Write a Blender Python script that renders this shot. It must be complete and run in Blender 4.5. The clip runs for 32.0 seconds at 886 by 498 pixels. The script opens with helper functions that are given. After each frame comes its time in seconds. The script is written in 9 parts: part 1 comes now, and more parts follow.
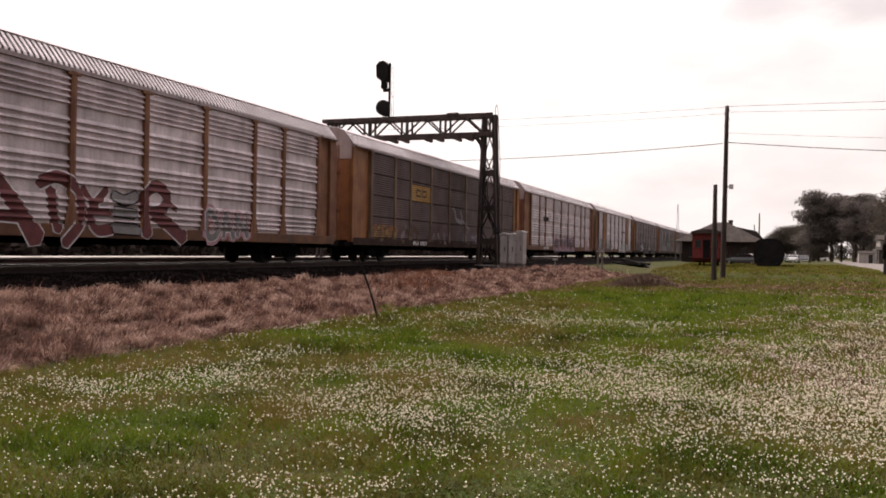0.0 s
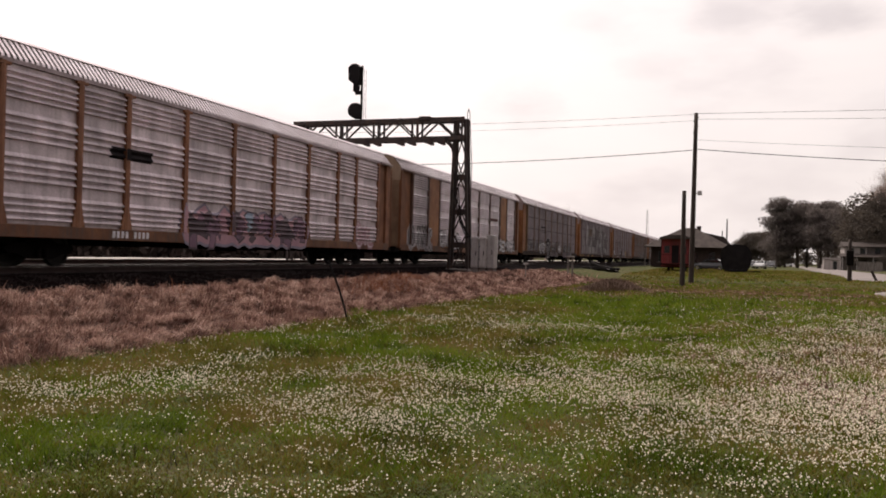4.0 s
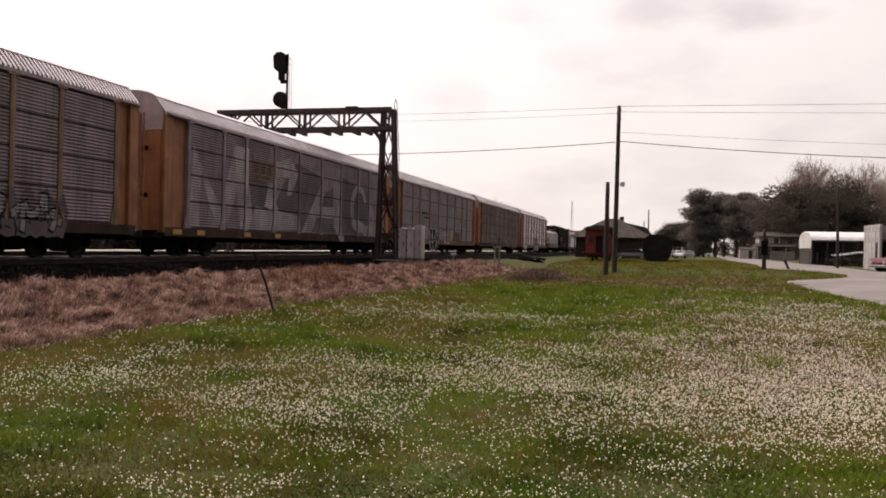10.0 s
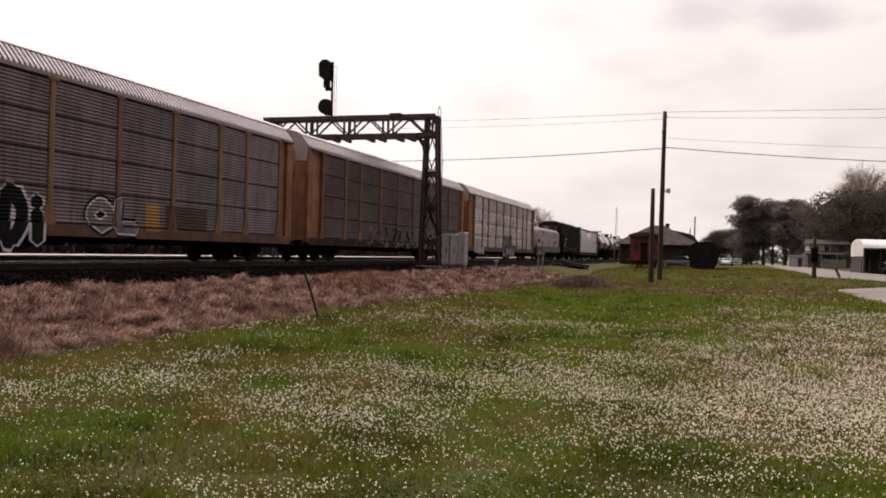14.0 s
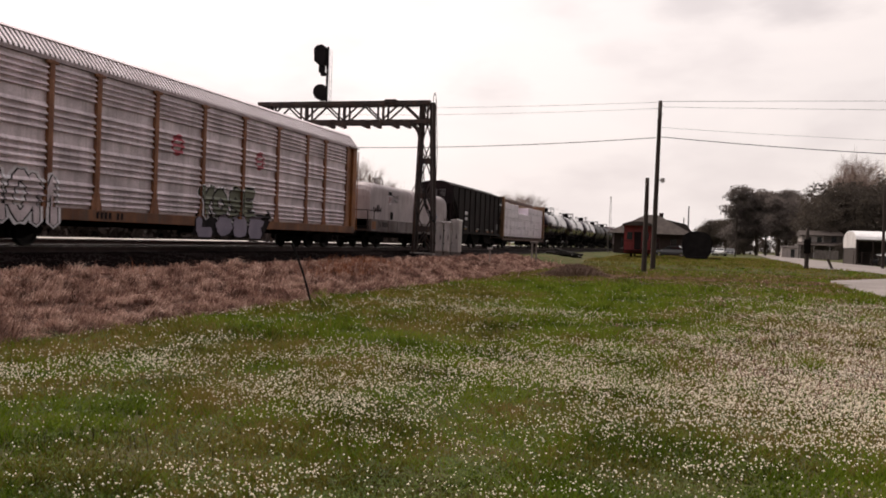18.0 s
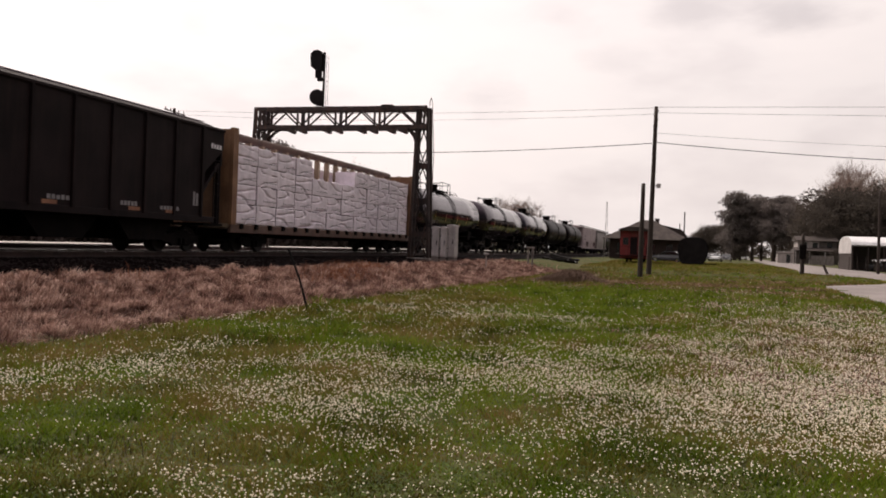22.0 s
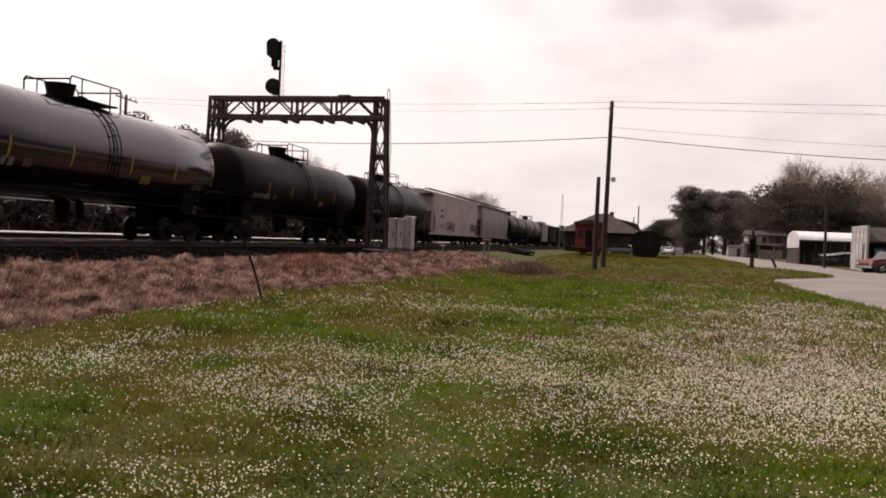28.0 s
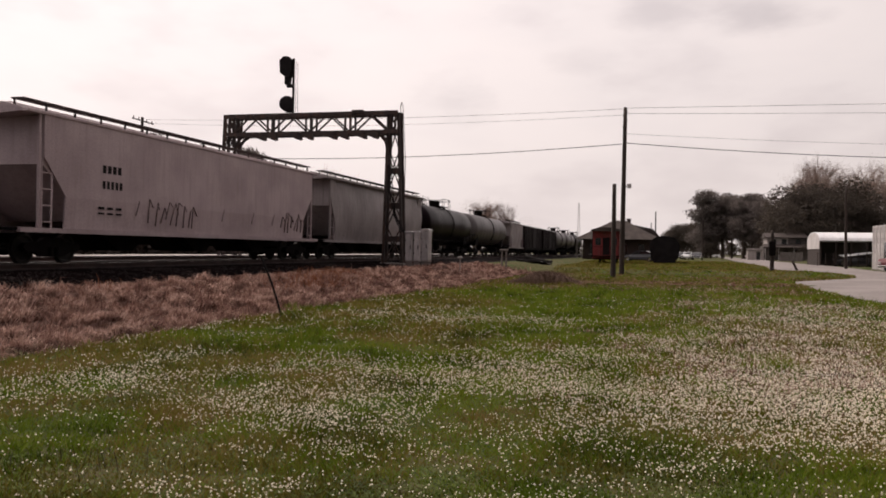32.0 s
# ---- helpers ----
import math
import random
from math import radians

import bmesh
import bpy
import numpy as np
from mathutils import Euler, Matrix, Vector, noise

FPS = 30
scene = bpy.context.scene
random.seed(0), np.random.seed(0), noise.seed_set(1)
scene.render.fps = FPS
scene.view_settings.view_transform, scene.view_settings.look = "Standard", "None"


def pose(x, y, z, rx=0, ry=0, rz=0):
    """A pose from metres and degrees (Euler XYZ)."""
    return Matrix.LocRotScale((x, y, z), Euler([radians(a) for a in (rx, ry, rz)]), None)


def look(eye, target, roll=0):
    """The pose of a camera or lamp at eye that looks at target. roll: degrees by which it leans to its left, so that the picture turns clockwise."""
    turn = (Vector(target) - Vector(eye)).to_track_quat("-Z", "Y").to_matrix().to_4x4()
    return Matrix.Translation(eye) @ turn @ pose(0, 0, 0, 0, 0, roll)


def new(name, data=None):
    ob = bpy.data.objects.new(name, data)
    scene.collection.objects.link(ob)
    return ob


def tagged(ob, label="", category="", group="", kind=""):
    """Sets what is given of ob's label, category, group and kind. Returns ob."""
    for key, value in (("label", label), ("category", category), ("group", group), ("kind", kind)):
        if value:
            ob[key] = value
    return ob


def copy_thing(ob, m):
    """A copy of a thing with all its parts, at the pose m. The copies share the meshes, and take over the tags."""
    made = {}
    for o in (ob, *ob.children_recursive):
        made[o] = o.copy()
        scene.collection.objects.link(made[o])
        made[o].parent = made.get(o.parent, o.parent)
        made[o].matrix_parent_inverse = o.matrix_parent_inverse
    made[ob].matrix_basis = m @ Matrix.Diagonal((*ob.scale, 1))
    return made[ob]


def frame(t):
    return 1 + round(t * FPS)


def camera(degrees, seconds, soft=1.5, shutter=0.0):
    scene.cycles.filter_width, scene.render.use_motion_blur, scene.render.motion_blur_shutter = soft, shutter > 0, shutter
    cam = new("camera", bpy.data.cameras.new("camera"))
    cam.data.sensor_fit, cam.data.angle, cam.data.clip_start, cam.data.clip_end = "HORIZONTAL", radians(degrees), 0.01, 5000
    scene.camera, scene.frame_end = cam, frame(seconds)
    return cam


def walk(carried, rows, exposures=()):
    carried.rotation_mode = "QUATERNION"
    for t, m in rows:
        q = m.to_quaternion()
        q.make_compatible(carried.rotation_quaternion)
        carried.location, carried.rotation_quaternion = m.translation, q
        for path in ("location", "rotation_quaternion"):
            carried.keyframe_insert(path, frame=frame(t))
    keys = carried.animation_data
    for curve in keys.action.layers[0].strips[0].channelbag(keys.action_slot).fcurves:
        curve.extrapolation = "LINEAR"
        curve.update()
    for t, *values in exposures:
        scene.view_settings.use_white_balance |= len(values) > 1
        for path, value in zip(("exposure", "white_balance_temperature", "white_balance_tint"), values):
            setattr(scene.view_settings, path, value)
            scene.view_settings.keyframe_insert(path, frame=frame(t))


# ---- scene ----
PATH = [
    (0.0, pose(0, 0, 0.6, 90.10, -1.00, 20.82)),
    (0.5, pose(0, 0, 0.6, 90.62, -1.26, 20.29)),
    (1.0, pose(0, 0, 0.6, 90.66, -0.95, 20.17)),
    (1.5, pose(0, 0, 0.6, 90.52, -1.33, 19.92)),
    (2.0, pose(0, 0, 0.6, 90.38, -1.65, 19.47)),
    (2.5, pose(0, 0, 0.6, 90.44, -1.15, 19.14)),
    (4.5, pose(0, 0, 0.6, 90.33, -1.60, 18.69)),
    (5.0, pose(0, 0, 0.6, 90.22, -1.87, 18.50)),
    (5.5, pose(0, 0, 0.6, 90.32, -1.71, 17.81)),
    (6.0, pose(0, 0, 0.6, 90.43, -1.43, 17.16)),
    (6.5, pose(0, 0, 0.6, 90.63, -1.24, 16.75)),
    (7.0, pose(0, 0, 0.6, 90.56, -1.72, 16.22)),
    (7.5, pose(0, 0, 0.6, 89.99, -2.14, 16.09)),
    (8.0, pose(0, 0, 0.6, 89.43, -2.09, 15.54)),
    (8.5, pose(0, 0, 0.6, 89.20, -1.93, 15.05)),
    (9.0, pose(0, 0, 0.6, 89.27, -1.86, 14.66)),
    (9.5, pose(0, 0, 0.6, 89.39, -1.69, 14.25)),
    (10.0, pose(0, 0, 0.6, 89.87, -1.23, 14.02)),
    (10.5, pose(0, 0, 0.6, 90.10, -1.56, 14.14)),
    (11.0, pose(0, 0, 0.6, 90.05, -1.72, 14.42)),
    (11.5, pose(0, 0, 0.6, 89.99, -2.00, 14.97)),
    (12.0, pose(0, 0, 0.6, 90.14, -1.37, 15.79)),
    (12.5, pose(0, 0, 0.6, 90.36, -1.61, 16.64)),
    (13.0, pose(0, 0, 0.6, 90.53, -1.77, 17.05)),
    (13.5, pose(0, 0, 0.6, 90.44, -1.44, 17.12)),
    (14.0, pose(0, 0, 0.6, 90.23, -1.47, 16.91)),
    (14.5, pose(0, 0, 0.6, 90.11, -1.48, 16.74)),
    (16.5, pose(0, 0, 0.6, 89.85, -1.87, 16.60)),
    (17.0, pose(0, 0, 0.6, 89.79, -1.86, 16.68)),
    (17.5, pose(0, 0, 0.6, 89.57, -2.16, 16.60)),
    (18.0, pose(0, 0, 0.6, 89.38, -2.07, 16.50)),
    (18.5, pose(0, 0, 0.6, 89.33, -2.20, 16.41)),
    (19.0, pose(0, 0, 0.6, 89.34, -2.26, 16.43)),
    (19.5, pose(0, 0, 0.6, 89.41, -2.39, 16.59)),
    (20.0, pose(0, 0, 0.6, 89.45, -2.45, 16.69)),
    (20.5, pose(0, 0, 0.6, 89.51, -2.41, 16.70)),
    (21.0, pose(0, 0, 0.6, 89.71, -2.23, 16.57)),
    (21.5, pose(0, 0, 0.6, 89.83, -1.72, 16.35)),
    (22.0, pose(0, 0, 0.6, 89.74, -2.12, 16.25)),
    (22.5, pose(0, 0, 0.6, 89.40, -1.83, 16.35)),
    (23.0, pose(0, 0, 0.6, 90.40, -1.47, 16.49)),
    (23.5, pose(0, 0, 0.6, 89.82, -2.05, 14.75)),
    (24.0, pose(0, 0, 0.6, 89.31, -2.11, 13.26)),
    (24.5, pose(0, 0, 0.6, 89.37, -2.43, 13.99)),
    (25.0, pose(0, 0, 0.6, 89.14, -2.57, 13.79)),
    (25.5, pose(0, 0, 0.6, 88.50, -2.77, 13.76)),
    (27.5, pose(0, 0, 0.6, 89.10, -2.42, 13.49)),
    (28.0, pose(0, 0, 0.6, 89.30, -2.55, 13.33)),
    (28.5, pose(0, 0, 0.6, 89.57, -2.36, 13.32)),
    (29.0, pose(0, 0, 0.6, 89.96, -2.56, 13.54)),
    (29.5, pose(0, 0, 0.6, 90.33, -2.59, 13.76)),
    (30.0, pose(0, 0, 0.6, 90.56, -2.35, 13.84)),
    (30.5, pose(0, 0, 0.6, 90.59, -2.46, 13.88)),
    (31.0, pose(0, 0, 0.6, 90.69, -2.12, 13.95)),
    (31.5, pose(0, 0, 0.6, 90.66, -1.11, 14.17)),
    (32.0, pose(0, 0, 0.6, 90.06, -0.89, 14.48)),
]
cam = camera(54.86, 32.0, soft=1.8, shutter=0.1)
walk(cam, PATH, exposures=[(0.0, 0.22, 6740, 15), (1.0, 0.07, 6730, 16.5), (3.0, 0.06, 6740, 15), (14.0, 0.04, 6740, 15), (20.0, 0.0, 6740, 14.5), (24.0, -0.04, 6760, 16), (28.0, 0.02, 6760, 15.5), (30.0, -0.12, 6760, 16.5), (32.0, -0.18, 6760, 17)])


# ---- light ----
SUN_AZ, SUN_EL = radians(-58), radians(52)   # compass turn from +y, height
world = bpy.data.worlds.new("overcast_sky")
scene.world = world
world.use_nodes = True


# compass turn, height, size and depth of each puff
CLOUDS = [(radians(-13.5), radians(10.0), 0.075, 0.55), (radians(-0.6), radians(15.3), 0.055, 0.7), (radians(5.9), radians(14.7), 0.06, 0.85), (radians(-5.7), radians(12.4), 0.05, 0.35)]


def sky_nodes():
    nt = world.node_tree
    nt.nodes.clear()
    N, Lk = nt.nodes.new, nt.links.new
    out, bg = N("ShaderNodeOutputWorld"), N("ShaderNodeBackground")
    sky = N("ShaderNodeTexSky")
    sky.sky_type, sky.sun_disc = "NISHITA", False
    sky.sun_elevation, sky.sun_rotation = SUN_EL, SUN_AZ
    sky.air_density, sky.dust_density = 1.5, 4.0
    dim = N("ShaderNodeVectorMath")
    dim.operation = "SCALE"
    dim.inputs[3].default_value = 0.10
    Lk(sky.outputs[0], dim.inputs[0])
    co = N("ShaderNodeTexCoord")
    mp = N("ShaderNodeMapping")
    mp.inputs["Scale"].default_value = (1.0, 1.0, 2.6)
    Lk(co.outputs["Generated"], mp.inputs[0])
    n1 = N("ShaderNodeTexNoise")
    n1.inputs["Scale"].default_value, n1.inputs["Detail"].default_value = 5.5, 4.0
    n1.inputs["Roughness"].default_value = 0.5
    Lk(mp.outputs[0], n1.inputs["Vector"])
    ramp = N("ShaderNodeValToRGB")
    e = ramp.color_ramp.elements
    e[0].position, e[0].color = 0.30, (0.83, 0.775, 0.765, 1)
    e[1].position, e[1].color = 0.62, (0.965, 0.905, 0.88, 1)
    m = e.new(0.46)
    m.color = (0.93, 0.875, 0.855, 1)
    Lk(n1.outputs[0], ramp.inputs[0])
    # a few soft grey cloud puffs low over the line
    veil_col = ramp.outputs[0]
    n2 = N("ShaderNodeTexNoise")
    n2.inputs["Scale"].default_value, n2.inputs["Detail"].default_value = 14.0, 4.0
    Lk(mp.outputs[0], n2.inputs["Vector"])
    for az, el, size, deep in CLOUDS:
        d = N("ShaderNodeVectorMath")
        d.operation = "DISTANCE"
        d.inputs[1].default_value = (math.sin(az) * math.cos(el), math.cos(az) * math.cos(el), 2.6 * math.sin(el))
        Lk(mp.outputs[0], d.inputs[0])
        w = N("ShaderNodeMath")
        w.operation = "MULTIPLY_ADD"
        w.inputs[1].default_value = -size * 1.7
        Lk(n2.outputs[0], w.inputs[0])
        Lk(d.outputs["Value"], w.inputs[2])
        k = N("ShaderNodeMapRange")
        k.interpolation_type = "SMOOTHSTEP"
        k.inputs[1].default_value, k.inputs[2].default_value = size * 0.35, -size * 0.75
        k.inputs[4].default_value = deep
        Lk(w.outputs[0], k.inputs[0])
        mxc = N("ShaderNodeMix")
        mxc.data_type = "RGBA"
        mxc.inputs[7].default_value = (0.70, 0.655, 0.655, 1)
        Lk(k.outputs[0], mxc.inputs[0])
        Lk(veil_col, mxc.inputs[6])
        veil_col = mxc.outputs[2]
    # the cloud veil is bright round the sun and dull on the far side of the sky
    sun = N("ShaderNodeVectorMath")
    sun.operation = "DOT_PRODUCT"
    sun.inputs[1].default_value = (math.sin(SUN_AZ) * math.cos(SUN_EL), math.cos(SUN_AZ) * math.cos(SUN_EL), math.sin(SUN_EL))
    Lk(co.outputs["Generated"], sun.inputs[0])
    veil = N("ShaderNodeValToRGB")
    v = veil.color_ramp.elements
    v[0].position, v[0].color = 0.0, (0.05, 0.05, 0.055, 1)
    v[1].position, v[1].color = 1.0, (1.0, 1.0, 1.0, 1)
    for p, c in ((0.24, 0.05), (0.36, 0.07), (0.50, 0.24), (0.61, 0.52), (0.76, 0.62), (0.90, 0.78)):
        v.new(p).color = (c, c, c, 1)
    half = N("ShaderNodeMapRange")
    half.inputs[1].default_value, half.inputs[2].default_value = -1.0, 1.0
    Lk(sun.outputs["Value"], half.inputs[0])
    Lk(half.outputs[0], veil.inputs[0])
    add = N("ShaderNodeVectorMath")
    add.operation = "MULTIPLY"
    Lk(veil_col, add.inputs[0])
    two = N("ShaderNodeVectorMath")
    two.operation = "SCALE"
    two.inputs[3].default_value = 1.75
    Lk(veil.outputs[0], two.inputs[0])
    Lk(two.outputs[0], add.inputs[1])
    mix = N("ShaderNodeMix")
    mix.data_type = "RGBA"
    mix.inputs[0].default_value = 0.93
    Lk(dim.outputs[0], mix.inputs[6])
    Lk(add.outputs[0], mix.inputs[7])
    Lk(mix.outputs[2], bg.inputs[0])
    bg.inputs[1].default_value = 1.0
    Lk(bg.outputs[0], out.inputs[0])


sky_nodes()
sun = new("sun", bpy.data.lights.new("sun", "SUN"))
sun.data.energy, sun.data.angle, sun.data.color = 2.7, radians(12), (1.0, 0.93, 0.82)
sun.matrix_world = look((0, 0, 0), (-math.sin(SUN_AZ) * math.cos(SUN_EL), -math.cos(SUN_AZ) * math.cos(SUN_EL), -math.sin(SUN_EL)))
sun.location = (-60, 60, 90)


# ---- materials ----
def surf(name, c1, c2, rough=0.75, metal=0.0, scale=2.0, fine=30.0, bump=0.15, streak=None, amount=0.5, vary=0.12, stretch=(1, 1, 1), sheen=0.5):
    """Two-tone procedural surface: broad blotches, fine grain, bump, and rust or dirt streaks that run down."""
    m = bpy.data.materials.new(name)
    m.use_nodes = True
    nt = m.node_tree
    b = nt.nodes["Principled BSDF"]
    N, Lk = nt.nodes.new, nt.links.new
    co = N("ShaderNodeTexCoord")
    info = N("ShaderNodeObjectInfo")
    mp = N("ShaderNodeMapping")
    mp.inputs["Scale"].default_value = stretch
    Lk(co.outputs["Object"], mp.inputs[0])
    off = N("ShaderNodeVectorMath")
    off.operation = "MULTIPLY_ADD"
    off.inputs[1].default_value = (37.0, 53.0, 71.0)
    Lk(info.outputs["Random"], off.inputs[0])
    Lk(mp.outputs[0], off.inputs[2])
    n1, n2 = N("ShaderNodeTexNoise"), N("ShaderNodeTexNoise")
    n1.inputs["Scale"].default_value, n1.inputs["Detail"].default_value = scale, 5.0
    n2.inputs["Scale"].default_value, n2.inputs["Detail"].default_value = fine, 3.0
    Lk(off.outputs[0], n1.inputs["Vector"])
    Lk(off.outputs[0], n2.inputs["Vector"])
    r1 = N("ShaderNodeMapRange")
    r1.inputs[1].default_value, r1.inputs[2].default_value = 0.36, 0.64
    Lk(n1.outputs[0], r1.inputs[0])
    mx = N("ShaderNodeMix")
    mx.data_type = "RGBA"
    mx.inputs[6].default_value, mx.inputs[7].default_value = (*c1, 1), (*c2, 1)
    Lk(r1.outputs[0], mx.inputs[0])
    col = mx.outputs[2]
    if streak:
        ms = N("ShaderNodeMapping")
        ms.inputs["Scale"].default_value = (2.2, 2.2, 0.18)
        Lk(co.outputs["Object"], ms.inputs[0])
        n3 = N("ShaderNodeTexNoise")
        n3.inputs["Scale"].default_value, n3.inputs["Detail"].default_value = 3.0, 6.0
        Lk(ms.outputs[0], n3.inputs["Vector"])
        r3 = N("ShaderNodeMapRange")
        r3.inputs[1].default_value, r3.inputs[2].default_value = 0.48, 0.72
        r3.inputs[4].default_value = amount
        Lk(n3.outputs[0], r3.inputs[0])
        mx3 = N("ShaderNodeMix")
        mx3.data_type = "RGBA"
        mx3.inputs[7].default_value = (*streak, 1)
        Lk(r3.outputs[0], mx3.inputs[0])
        Lk(col, mx3.inputs[6])
        col = mx3.outputs[2]
    # fine grain and a small change of tone from piece to piece
    g = N("ShaderNodeMapRange")
    g.inputs[1].default_value, g.inputs[2].default_value = 0.25, 0.75
    g.inputs[3].default_value, g.inputs[4].default_value = 0.82, 1.15
    Lk(n2.outputs[0], g.inputs[0])
    pv = N("ShaderNodeMapRange")
    pv.inputs[3].default_value, pv.inputs[4].default_value = 1 - vary, 1 + vary
    Lk(info.outputs["Random"], pv.inputs[0])
    mu = N("ShaderNodeMath")
    mu.operation = "MULTIPLY"
    Lk(g.outputs[0], mu.inputs[0])
    Lk(pv.outputs[0], mu.inputs[1])
    sc = N("ShaderNodeVectorMath")
    sc.operation = "SCALE"
    Lk(col, sc.inputs[0])
    Lk(mu.outputs[0], sc.inputs[3])
    Lk(sc.outputs[0], b.inputs["Base Color"])
    rr = N("ShaderNodeMapRange")
    rr.inputs[3].default_value, rr.inputs[4].default_value = max(rough - 0.12, 0.03), min(rough + 0.12, 1.0)
    Lk(n1.outputs[0], rr.inputs[0])
    Lk(rr.outputs[0], b.inputs["Roughness"])
    b.inputs["Metallic"].default_value = metal
    b.inputs["Specular IOR Level"].default_value = sheen
    if bump:
        bp = N("ShaderNodeBump")
        bp.inputs["Strength"].default_value, bp.inputs["Distance"].default_value = bump, 0.02
        Lk(n2.outputs[0], bp.inputs["Height"])
        Lk(bp.outputs[0], b.inputs["Normal"])
    return m


